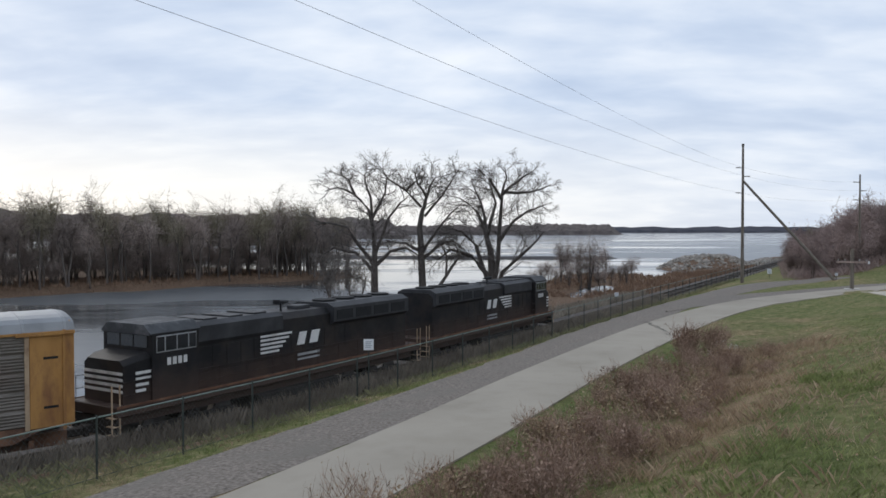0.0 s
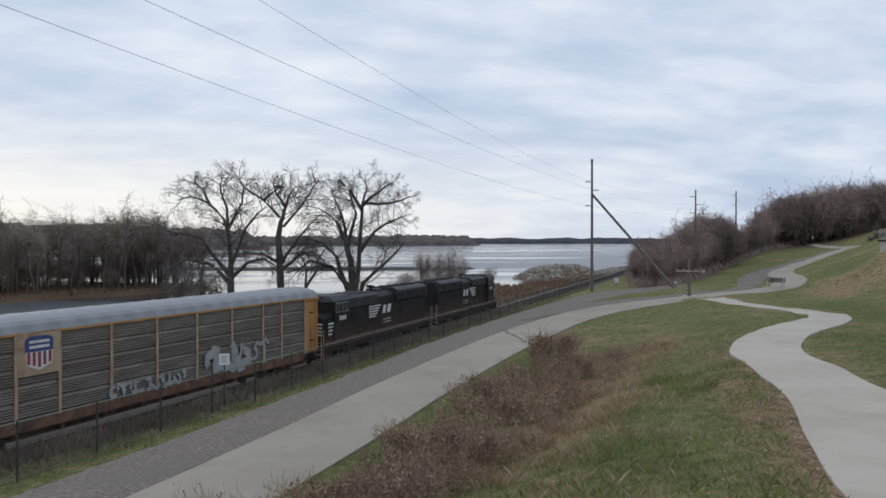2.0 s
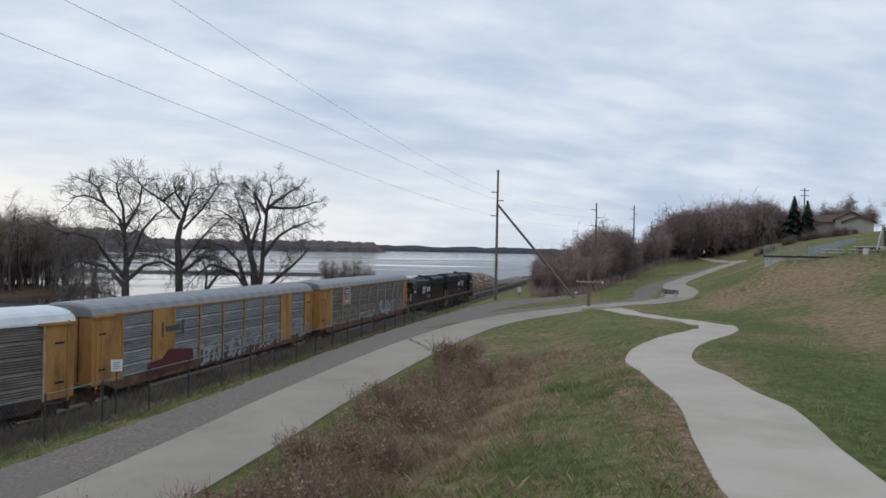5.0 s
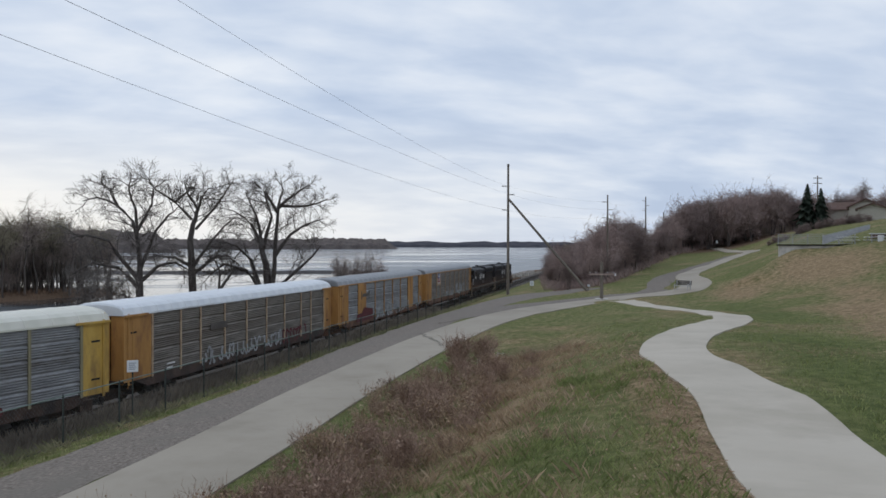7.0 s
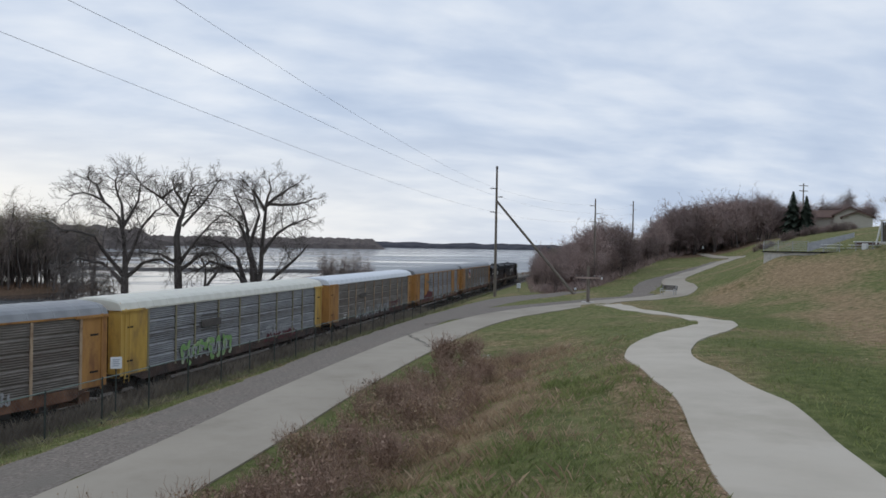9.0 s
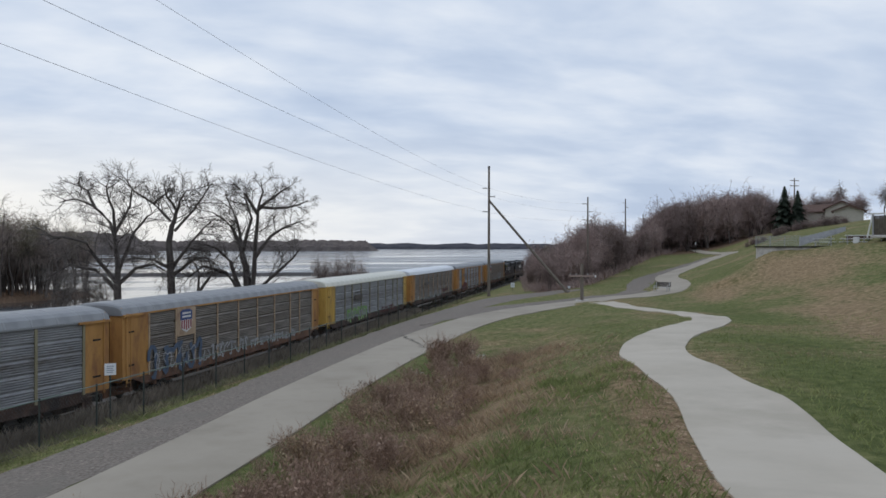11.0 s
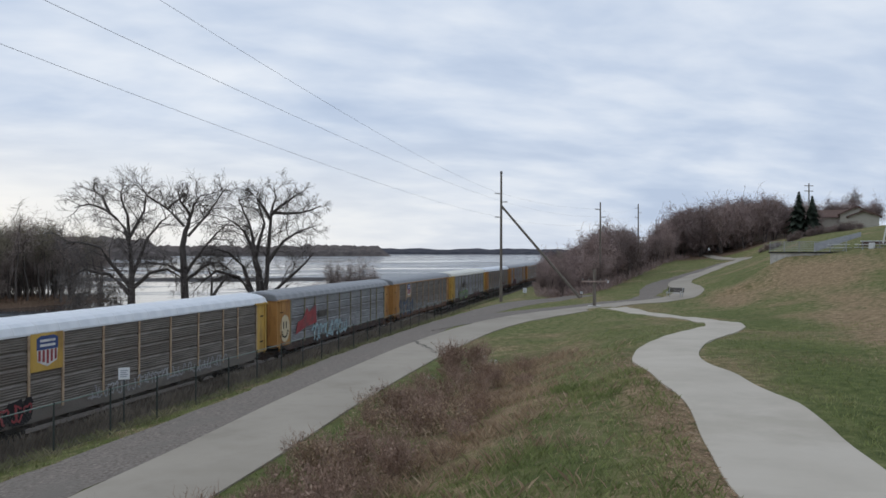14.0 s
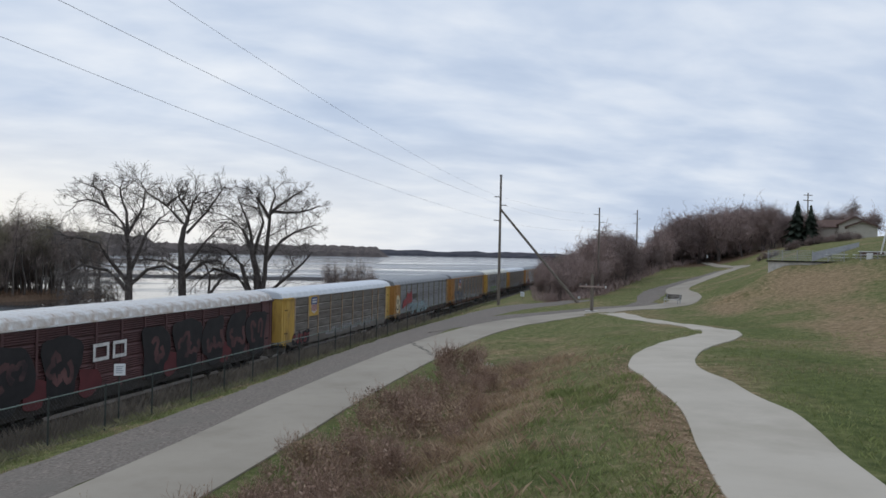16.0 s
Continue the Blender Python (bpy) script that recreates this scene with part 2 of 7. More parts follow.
M = {
    "turf": ground_material(),
    "water": water_material(),
    "concrete_pale": mat("footpath_concrete", [(0.43, 0.385, 0.315), (0.48, 0.43, 0.355), (0.51, 0.46, 0.385)], 0.45, 8, 0.9, 0.1, fine=70, spots=(0.41, 0.365, 0.295), spot_scale=0.3),
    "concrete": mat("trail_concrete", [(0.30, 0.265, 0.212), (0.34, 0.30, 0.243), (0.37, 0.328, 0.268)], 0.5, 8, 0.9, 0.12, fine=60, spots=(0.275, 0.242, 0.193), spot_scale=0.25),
    "gravel": mat("trail_gravel", [(0.085, 0.070, 0.058), (0.18, 0.152, 0.127), (0.29, 0.25, 0.212)], 9.0, 6, 0.95, 0.8, fine=22, spots=(0.17, 0.15, 0.125), spot_scale=0.4),
    "ballast": mat("ballast_stone", [(0.045, 0.038, 0.033), (0.09, 0.077, 0.068), (0.15, 0.13, 0.115)], 7.0, 6, 0.95, 0.9, fine=16, spots=(0.06, 0.045, 0.036), spot_scale=0.3),
    "bark": mat("grey_bark", [(0.085, 0.073, 0.065), (0.145, 0.127, 0.113), (0.20, 0.178, 0.16)], 3.0, 6, 0.95, 0.5, fine=14, stretch=(3, 3, 0.5), rnd=0.2),
    "bark_wood": mat("dull_brown_bark", [(0.065, 0.053, 0.046), (0.105, 0.087, 0.075), (0.15, 0.127, 0.11)], 3.0, 6, 0.95, 0.4, fine=14, stretch=(3, 3, 0.5), rnd=0.3),
    "bark_dark": mat("dark_furrowed_bark", [(0.05, 0.042, 0.037), (0.085, 0.073, 0.064), (0.13, 0.113, 0.10)], 3.0, 6, 0.95, 0.5, fine=14, stretch=(3, 3, 0.5)),
    "leaf": mat("fallen_leaves", [(0.17, 0.10, 0.06), (0.29, 0.19, 0.12), (0.42, 0.31, 0.21)], 3.0, 3, 0.95, 0, island=0.35),
    "twig": mat("fine_twigs", [(0.20, 0.158, 0.136), (0.29, 0.233, 0.202), (0.39, 0.322, 0.28)], 0.5, 3, 0.95, 0, rnd=0.3),
    "twig_olive": mat("olive_twigs", [(0.15, 0.128, 0.088), (0.225, 0.195, 0.135), (0.31, 0.27, 0.19)], 0.5, 3, 0.95, 0, rnd=0.25),
    "twig_brown": mat("reddish_twigs", [(0.19, 0.137, 0.122), (0.28, 0.208, 0.187), (0.37, 0.285, 0.258)], 0.4, 3, 0.95, 0, rnd=0.35),
    "twig_red": mat("sumac_stems", [(0.19, 0.118, 0.085), (0.31, 0.21, 0.155), (0.44, 0.325, 0.245)], 1.6, 3, 0.95, 0, island=0.3),
    "dry": mat("dry_stems", [(0.23, 0.15, 0.092), (0.37, 0.265, 0.17), (0.52, 0.40, 0.28)], 1.5, 3, 0.95, 0, island=0.3),
    "blade": mat("grass_blades", [(0.125, 0.16, 0.05), (0.215, 0.245, 0.085), (0.36, 0.345, 0.16)], 0.5, 5, 0.9, 0, island=0.3),
    "reed": mat("bank_grass", [(0.135, 0.08, 0.052), (0.22, 0.138, 0.09), (0.30, 0.20, 0.133)], 0.3, 4, 0.95, 0, island=0.3),
    "weed_green": mat("green_and_tan_weeds", [(0.13, 0.15, 0.07), (0.22, 0.21, 0.115), (0.34, 0.29, 0.19)], 0.35, 5, 0.95, 0, island=0.25),
    "reed_dark": mat("dark_brown_weeds", [(0.12, 0.097, 0.075), (0.20, 0.167, 0.13), (0.29, 0.247, 0.195)], 0.3, 5, 0.95, 0, island=0.25),
    "fluff": mat("white_seed_fluff", [(0.55, 0.54, 0.5), (0.68, 0.67, 0.63)], 8, 3, 0.95, 0, island=0.15),
    "weed": mat("grey_brown_weeds", [(0.16, 0.13, 0.10), (0.26, 0.222, 0.175), (0.37, 0.325, 0.26)], 0.25, 5, 0.95, 0, island=0.2),
    "loco_cabroof": mat("dusty_grey_cab_roof", [(0.045, 0.047, 0.05), (0.075, 0.078, 0.082)], 1.2, 6, 0.7, 0.05, spec=0.2, spots=(0.13, 0.13, 0.135), spot_scale=1.5),
    "needle": mat("spruce_needles", [(0.014, 0.022, 0.014), (0.026, 0.038, 0.024), (0.04, 0.052, 0.034)], 1.0, 4, 0.9, 0, rnd=0.15),
    "pole": mat("weathered_pole", [(0.10, 0.082, 0.066), (0.16, 0.135, 0.11), (0.22, 0.19, 0.16)], 2.0, 6, 0.9, 0.3, fine=20, stretch=(4, 4, 0.3)),
    "crossarm": mat("faded_pink_timber", [(0.30, 0.22, 0.19), (0.40, 0.31, 0.27)], 3, 5, 0.85, 0.1, stretch=(0.4, 3, 3)),
    "porcelain": mat("insulator_glaze", [(0.32, 0.30, 0.29), (0.45, 0.43, 0.42)], 5, 2, 0.3, 0),
    "wire": mat("cable", [(0.09, 0.09, 0.10), (0.13, 0.13, 0.14)], 3, 2, 0.6, 0),
    "galv": mat("galvanised_panel", [(0.22, 0.222, 0.225), (0.31, 0.312, 0.315), (0.39, 0.392, 0.395)], 0.7, 8, 0.55, 0.1, metal=0.35, fine=30, stretch=(1, 1, 3), spots=(0.135, 0.118, 0.105), spot_scale=0.35),
    "galv_dark": mat("grimy_panel", [(0.145, 0.128, 0.108), (0.215, 0.192, 0.166), (0.29, 0.262, 0.23)], 0.7, 8, 0.6, 0.1, metal=0.25, fine=30, stretch=(1, 1, 3), spots=(0.13, 0.10, 0.08), spot_scale=0.35),
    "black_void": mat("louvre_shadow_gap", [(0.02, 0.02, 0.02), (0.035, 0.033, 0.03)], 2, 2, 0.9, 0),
    "orange": mat("faded_orange_paint", [(0.34, 0.165, 0.048), (0.43, 0.22, 0.065), (0.49, 0.26, 0.085)], 1.0, 7, 0.6, 0.1, fine=30, stretch=(1, 1, 0.4), spots=(0.22, 0.10, 0.045), spot_scale=0.8),
    "yellow": mat("faded_yellow_paint", [(0.44, 0.265, 0.05), (0.55, 0.345, 0.075), (0.60, 0.40, 0.11)], 1.0, 7, 0.6, 0.1, fine=30, stretch=(1, 1, 0.4), spots=(0.28, 0.17, 0.06), spot_scale=0.8),
    "olive": mat("dull_olive_yellow_paint", [(0.23, 0.205, 0.13), (0.29, 0.26, 0.165)], 1.0, 7, 0.65, 0.1, fine=30, stretch=(1, 1, 0.4), spots=(0.19, 0.135, 0.07), spot_scale=0.8),
    "salmon": mat("pale_salmon_post_paint", [(0.38, 0.275, 0.18), (0.47, 0.35, 0.235)], 1.0, 7, 0.65, 0.1, fine=30, spots=(0.22, 0.13, 0.08), spot_scale=0.8),
    "rust": mat("rusty_steel", [(0.10, 0.048, 0.03), (0.17, 0.085, 0.05), (0.24, 0.13, 0.08)], 1.5, 7, 0.85, 0.2, fine=30, spots=(0.06, 0.04, 0.032), spot_scale=0.7),
    "roof_grey": mat("grey_roof_sheet", [(0.20, 0.208, 0.215), (0.265, 0.272, 0.28), (0.32, 0.327, 0.335)], 0.6, 7, 0.5, 0.1, metal=0.2, fine=20, spots=(0.18, 0.18, 0.18), spot_scale=0.3),
    "roof_white": mat("white_roof_sheet", [(0.62, 0.65, 0.68), (0.72, 0.745, 0.77), (0.78, 0.80, 0.82)], 0.6, 7, 0.5, 0.1, fine=20, spots=(0.55, 0.55, 0.55), spot_scale=0.3),
    "roof_cream": mat("cream_roof_sheet", [(0.60, 0.585, 0.50), (0.68, 0.665, 0.575), (0.73, 0.71, 0.63)], 0.6, 7, 0.5, 0.1, fine=20, spots=(0.52, 0.48, 0.40), spot_scale=0.3),
    "roof_patchy": mat("white_roof_sheet_with_rust_patches", [(0.55, 0.53, 0.50), (0.68, 0.67, 0.65), (0.74, 0.73, 0.71)], 0.6, 7, 0.6, 0.1, fine=20, spots=(0.36, 0.25, 0.17), spot_scale=0.55),
    "oxide": mat("dark_oxide_red_paint", [(0.06, 0.031, 0.031), (0.105, 0.048, 0.047), (0.155, 0.075, 0.07)], 0.35, 7, 0.65, 0.1, fine=30, spots=(0.028, 0.02, 0.022), spot_scale=0.28),
    "loco": mat("black_locomotive_paint", [(0.011, 0.011, 0.012), (0.019, 0.018, 0.019), (0.032, 0.03, 0.029)], 0.7, 7, 0.55, 0.05, fine=30, spec=0.2, spots=(0.035, 0.028, 0.024), spot_scale=0.5),
    "loco_grime": mat("brown_road_grime_on_black", [(0.04, 0.024, 0.019), (0.07, 0.042, 0.032), (0.11, 0.07, 0.052)], 1.2, 7, 0.8, 0.1, fine=30, spots=(0.03, 0.022, 0.02), spot_scale=0.8),
    "loco_roof": mat("dusty_black_roof", [(0.018, 0.018, 0.02), (0.03, 0.03, 0.033), (0.05, 0.05, 0.052)], 1.0, 6, 0.6, 0.1),
    "steel": mat("worn_steel", [(0.10, 0.09, 0.085), (0.18, 0.165, 0.155)], 2, 5, 0.45, 0.1, metal=0.6),
    "railhead": mat("rusty_rail", [(0.05, 0.036, 0.028), (0.09, 0.066, 0.052)], 1, 4, 0.65, 0, metal=0.2, spec=0.2),
    "truck": mat("black_running_gear", [(0.018, 0.015, 0.013), (0.04, 0.032, 0.027)], 2, 5, 0.85, 0.1),
    "white": mat("white_stencil_paint", [(0.60, 0.59, 0.57), (0.72, 0.71, 0.69)], 2, 5, 0.6, 0, spots=(0.45, 0.43, 0.41), spot_scale=1.2),
    "off_white": mat("chalky_spray_paint", [(0.29, 0.292, 0.29), (0.43, 0.43, 0.425)], 2, 5, 0.7, 0, spots=(0.24, 0.24, 0.24), spot_scale=1.0),
    "glass_dark": mat("dark_cab_glass", [(0.015, 0.017, 0.02), (0.03, 0.033, 0.037)], 1, 2, 0.08, 0, spec=0.6),
    "blue": mat("shield_blue", [(0.035, 0.06, 0.17), (0.05, 0.08, 0.22)], 2, 3, 0.6, 0),
    "red": mat("faded_red_spray", [(0.25, 0.045, 0.05), (0.36, 0.075, 0.075)], 1.2, 5, 0.7, 0, spots=(0.17, 0.08, 0.08), spot_scale=0.9),
    "maroon": mat("maroon_primer_patch", [(0.09, 0.022, 0.024), (0.13, 0.03, 0.033)], 1.2, 5, 0.7, 0),
    "spray_black": mat("black_spray_paint", [(0.012, 0.011, 0.012), (0.025, 0.022, 0.023)], 1.5, 4, 0.65, 0),
    "spray_green": mat("green_spray_paint", [(0.16, 0.33, 0.10), (0.26, 0.42, 0.15)], 2.5, 4, 0.65, 0, spots=(0.48, 0.5, 0.36), spot_scale=1.8),
    "spray_teal": mat("pale_teal_spray_paint", [(0.24, 0.37, 0.41), (0.42, 0.52, 0.54)], 2.5, 4, 0.65, 0),
    "spray_blue": mat("slate_blue_spray_paint", [(0.06, 0.085, 0.13), (0.10, 0.135, 0.19)], 2.5, 4, 0.65, 0),
    "cream": mat("cream_paint_patch", [(0.56, 0.47, 0.30), (0.64, 0.55, 0.38)], 2, 4, 0.65, 0),
    "fence": mat("dull_green_fence_steel", [(0.035, 0.042, 0.038), (0.06, 0.07, 0.063)], 3, 4, 0.7, 0, metal=0.2),
    "rail_green": mat("grey_green_coated_rail", [(0.115, 0.16, 0.14), (0.17, 0.22, 0.195)], 3, 4, 0.55, 0),
    "mesh_wire": mat("galvanised_fence_wire", [(0.10, 0.105, 0.10), (0.17, 0.175, 0.17)], 3, 4, 0.6, 0, metal=0.4),
    "signwhite": mat("white_sign_sheet", [(0.66, 0.67, 0.68), (0.76, 0.77, 0.78)], 2, 3, 0.5, 0),
    "signgrey": mat("faded_grey_print", [(0.30, 0.32, 0.36), (0.36, 0.38, 0.42)], 2, 3, 0.6, 0),
    "rock": mat("riprap_limestone", [(0.19, 0.168, 0.142), (0.29, 0.262, 0.226), (0.39, 0.357, 0.315)], 0.6, 6, 0.95, 0.5, fine=6, island=0.25),
    "wood_grey": mat("grey_tie_timber", [(0.06, 0.05, 0.042), (0.11, 0.092, 0.078)], 3, 5, 0.95, 0.3),
    "bench_wood": mat("dark_bench_slats", [(0.05, 0.045, 0.042), (0.09, 0.08, 0.075)], 3, 5, 0.8, 0.1),
    "bench_metal": mat("pale_grey_bench_frame", [(0.36, 0.36, 0.355), (0.46, 0.46, 0.455)], 3, 5, 0.6, 0),
    "wall_conc": mat("cast_concrete", [(0.44, 0.41, 0.37), (0.52, 0.49, 0.45), (0.57, 0.54, 0.50)], 1.0, 7, 0.9, 0.15, fine=30, spots=(0.27, 0.255, 0.235), spot_scale=0.6),
    "siding": mat("beige_siding", [(0.42, 0.385, 0.32), (0.49, 0.45, 0.38)], 2, 4, 0.7, 0.1, stretch=(1, 1, 6)),
    "siding_tan": mat("tan_siding", [(0.32, 0.265, 0.20), (0.39, 0.33, 0.25)], 2, 4, 0.7, 0.1, stretch=(1, 1, 6)),
    "shingle": mat("brown_roof_shingles", [(0.085, 0.05, 0.04), (0.125, 0.078, 0.062), (0.16, 0.105, 0.085)], 5, 5, 0.9, 0.3),
    "trim_white": mat("white_trim", [(0.62, 0.62, 0.61), (0.70, 0.70, 0.69)], 2, 3, 0.6, 0),
    "rail_grey": mat("grey_railing", [(0.28, 0.285, 0.29), (0.38, 0.385, 0.39)], 3, 3, 0.5, 0, metal=0.3),
    # the far shore's haze is mixed into its base colour
    "far_wood": mat("hazed_wooded_slope", [(0.060, 0.062, 0.075), (0.085, 0.085, 0.098), (0.11, 0.107, 0.115)], 0.02, 8, 1.0, 0, spec=0.0, stretch=(1, 1, 3)),
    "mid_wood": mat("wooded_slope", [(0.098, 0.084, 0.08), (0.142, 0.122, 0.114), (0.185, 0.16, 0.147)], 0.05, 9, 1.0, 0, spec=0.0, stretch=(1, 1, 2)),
    "dark": mat("dark_recess", [(0.012, 0.012, 0.013), (0.02, 0.02, 0.021)], 2, 2, 0.9, 0),
}


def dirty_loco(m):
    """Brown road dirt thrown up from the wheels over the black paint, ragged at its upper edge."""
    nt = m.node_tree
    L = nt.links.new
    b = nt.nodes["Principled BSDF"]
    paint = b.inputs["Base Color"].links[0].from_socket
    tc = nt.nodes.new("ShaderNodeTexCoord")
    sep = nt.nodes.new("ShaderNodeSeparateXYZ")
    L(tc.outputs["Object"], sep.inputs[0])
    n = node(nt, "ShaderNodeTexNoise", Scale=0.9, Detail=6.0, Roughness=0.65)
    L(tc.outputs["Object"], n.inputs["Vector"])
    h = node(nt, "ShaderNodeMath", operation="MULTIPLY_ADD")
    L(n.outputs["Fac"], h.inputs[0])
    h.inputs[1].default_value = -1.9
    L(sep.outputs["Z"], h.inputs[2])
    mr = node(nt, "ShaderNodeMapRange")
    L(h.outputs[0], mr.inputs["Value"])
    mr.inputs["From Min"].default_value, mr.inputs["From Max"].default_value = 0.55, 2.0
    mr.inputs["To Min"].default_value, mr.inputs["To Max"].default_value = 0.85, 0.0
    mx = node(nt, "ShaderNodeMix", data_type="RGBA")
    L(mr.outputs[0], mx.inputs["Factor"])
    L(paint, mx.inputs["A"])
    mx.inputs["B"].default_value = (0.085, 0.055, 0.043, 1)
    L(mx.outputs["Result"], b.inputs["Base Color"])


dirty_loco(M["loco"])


# ---- mesh helpers ----
def link(name, bm, material, parent=None, label="", smooth=False):
    me = bpy.data.meshes.new(name)
    bm.to_mesh(me)
    bm.free()
    me.materials.append(material)
    if smooth:
        me.shade_smooth()
    ob = new(name, me)
    ob.parent = parent
    if label:
        ob["label"] = label
    return ob


def part(name, bm, material, parent, label=""):
    return link(name, bm, material, parent, label)


def pydata(name, verts, faces, material, parent=None, smooth=False):
    me = bpy.data.meshes.new(name)
    me.from_pydata(verts, [], faces)
    me.materials.append(material)
    if smooth:
        me.shade_smooth()
    ob = new(name, me)
    ob.parent = parent
    return ob


def thing(name, label, category, m=None, group="", kind=""):
    ob = new(name)
    if m is not None:
        ob.matrix_basis = m
    return tagged(ob, label, category, group, kind)


def box(bm, x0, x1, y0, y1, z0, z1, bevel=0.0, m=None):
    r = bmesh.ops.create_cube(bm, size=1.0)
    vs = r["verts"]
    for v in vs:
        v.co = Vector(((x0 + x1) / 2 + v.co.x * (x1 - x0), (y0 + y1) / 2 + v.co.y * (y1 - y0), (z0 + z1) / 2 + v.co.z * (z1 - z0)))
    if bevel:
        es = list({e for v in vs for e in v.link_edges})
        g = bmesh.ops.bevel(bm, geom=es, offset=bevel, segments=1, affect="EDGES")
        vs = list({v for f in g["faces"] for v in f.verts} | {v for v in vs if v.is_valid})
    if m is not None:
        for v in vs:
            v.co = m @ v.co
    return vs


def boxm(*a, **k):
    bm = bmesh.new()
    box(bm, *a, **k)
    return bm


def cyl(bm, a, b, r0, r1=None, n=8):
    """A closed tapered round bar from a to b."""
    a, b = Vector(a), Vector(b)
    r1 = r0 if r1 is None else r1
    q = (b - a).to_track_quat("Z", "Y")
    ra = [bm.verts.new(a + q @ Vector((math.cos(6.2832 * i / n) * r0, math.sin(6.2832 * i / n) * r0, 0))) for i in range(n)]
    rb = [bm.verts.new(b + q @ Vector((math.cos(6.2832 * i / n) * r1, math.sin(6.2832 * i / n) * r1, 0))) for i in range(n)]
    for i in range(n):
        bm.faces.new((ra[i], ra[(i + 1) % n], rb[(i + 1) % n], rb[i]))
    bm.faces.new(ra[::-1])
    bm.faces.new(rb)


def cylm(*a, **k):
    bm = bmesh.new()
    cyl(bm, *a, **k)
    return bm


def extrude_profile(bm, pts, y0, y1):
    """A prism: closed outline in x-z, from y0 to y1."""
    a = [bm.verts.new((x, y0, z)) for x, z in pts]
    b = [bm.verts.new((x, y1, z)) for x, z in pts]
    n = len(pts)
    for i in range(n):
        bm.faces.new((a[i], a[(i + 1) % n], b[(i + 1) % n], b[i]))
    bm.faces.new(a[::-1])
    bm.faces.new(b)
    bmesh.ops.recalc_face_normals(bm, faces=bm.faces)


def smoothstep(a, b, x):
    t = min(1.0, max(0.0, (x - a) / (b - a)))
    return t * t * (3 - 2 * t)


# ---- the land: cross-sections along the railway ----
V_ST = (16.6, 21, 25, 28.5, 33, 38, 45, 55, 80)
SECTIONS = {
    -60: (2.8, 4.6, 6.5, 7.0, 7.5, 8.0, 9.0, 10.5, 13.0),
    0: (2.75, 4.5, 6.6, 6.6, 6.6, 6.8, 7.5, 8.5, 11.0),
    13: (2.75, 3.6, 4.9, 5.1, 5.1, 5.5, 6.3, 7.6, 10.5),
    28: (2.72, 3.2, 4.4, 4.9, 4.95, 5.1, 6.1, 7.5, 10.4),
    48: (2.70, 2.95, 3.8, 4.15, 4.25, 4.7, 6.1, 7.9, 11.0),
    68: (2.85, 2.95, 3.3, 3.5, 3.7, 4.7, 6.7, 8.9, 12.0),
    88: (2.90, 3.1, 3.35, 3.55, 4.0, 5.7, 8.35, 10.0, 13.0),
    112: (2.5, 3.3, 3.9, 4.3, 4.8, 5.8, 8.2, 10.6, 13.4),
    140: (2.2, 3.4, 4.5, 5.2, 5.8, 6.2, 7.4, 11.2, 13.8),
    180: (2.0, 3.6, 5.5, 6.6, 7.6, 8.0, 9.0, 11.0, 14.0),
    320: (2.0, 4.0, 6.0, 7.5, 8.5, 9.0, 10.0, 12.0, 14.5),
}
U_ST = tuple(SECTIONS)
WATER = -2.6


def curve1(xs, ys, x):
    """Smooth interpolation through stations, with no overshoot worth speaking of."""
    n = len(xs)
    if x <= xs[0]:
        return ys[0]
    if x >= xs[-1]:
        return ys[-1]
    i = 0
    while xs[i + 1] < x:
        i += 1

    def slope(k):
        if k == 0 or k == n - 1:
            return 0.0
        a = (ys[k] - ys[k - 1]) / (xs[k] - xs[k - 1])
        b = (ys[k + 1] - ys[k]) / (xs[k + 1] - xs[k])
        return 0.0 if a * b <= 0 else 2 * a * b / (a + b)
    h = xs[i + 1] - xs[i]
    t = (x - xs[i]) / h
    return ((2 * t ** 3 - 3 * t * t + 1) * ys[i] + (t ** 3 - 2 * t * t + t) * h * slope(i)
            + (3 * t * t - 2 * t ** 3) * ys[i + 1] + (t ** 3 - t * t) * h * slope(i + 1))


# railway side of the trail: ditch, ballast, bank, river bed
V_LOW = (-3.6, -2.3, 2.3, 3.6, 5.2, 6.7, 9.3, 13.0, 16.6)
Z_LOW = (-1.0, -0.36, -0.36, -0.6, 0.55, 1.35, 1.95, 2.68, 2.75)
LAND_END = (-26.0, 205.0)
ISLE_A, ISLE_B = polar(-29.1, 150), polar(-5.0, 193)
ISLE_DIR = (ISLE_B - ISLE_A).normalized()
ISLE_OUT = Vector((-ISLE_DIR.y, ISLE_DIR.x, 0))


TERR_A, TERR_B, TERR_TOP = polar(38.75, 89), polar(47.5, 84), 8.52
TERR_DIR = (TERR_B - TERR_A).normalized()


def track_v(u):
    """The track bends away a little where it comes in from the south."""
    w = max(0.0, 32 - u)
    return -0.008 * w * w if w < 26 else -5.41 - 0.416 * min(w - 26, 40)


ARC_U = [32 - 0.5 * i for i in range(260)]
ARC_S = [32.0]
for ua, ub in zip(ARC_U, ARC_U[1:]):
    ARC_S.append(ARC_S[-1] - math.hypot(ua - ub, track_v(ua) - track_v(ub)))


def on_track(s):
    """Plan point on the track at the distance s along it."""
    u = s if s >= 32 else float(np.interp(s, ARC_S[::-1], ARC_U[::-1]))
    return uv(u, track_v(u))


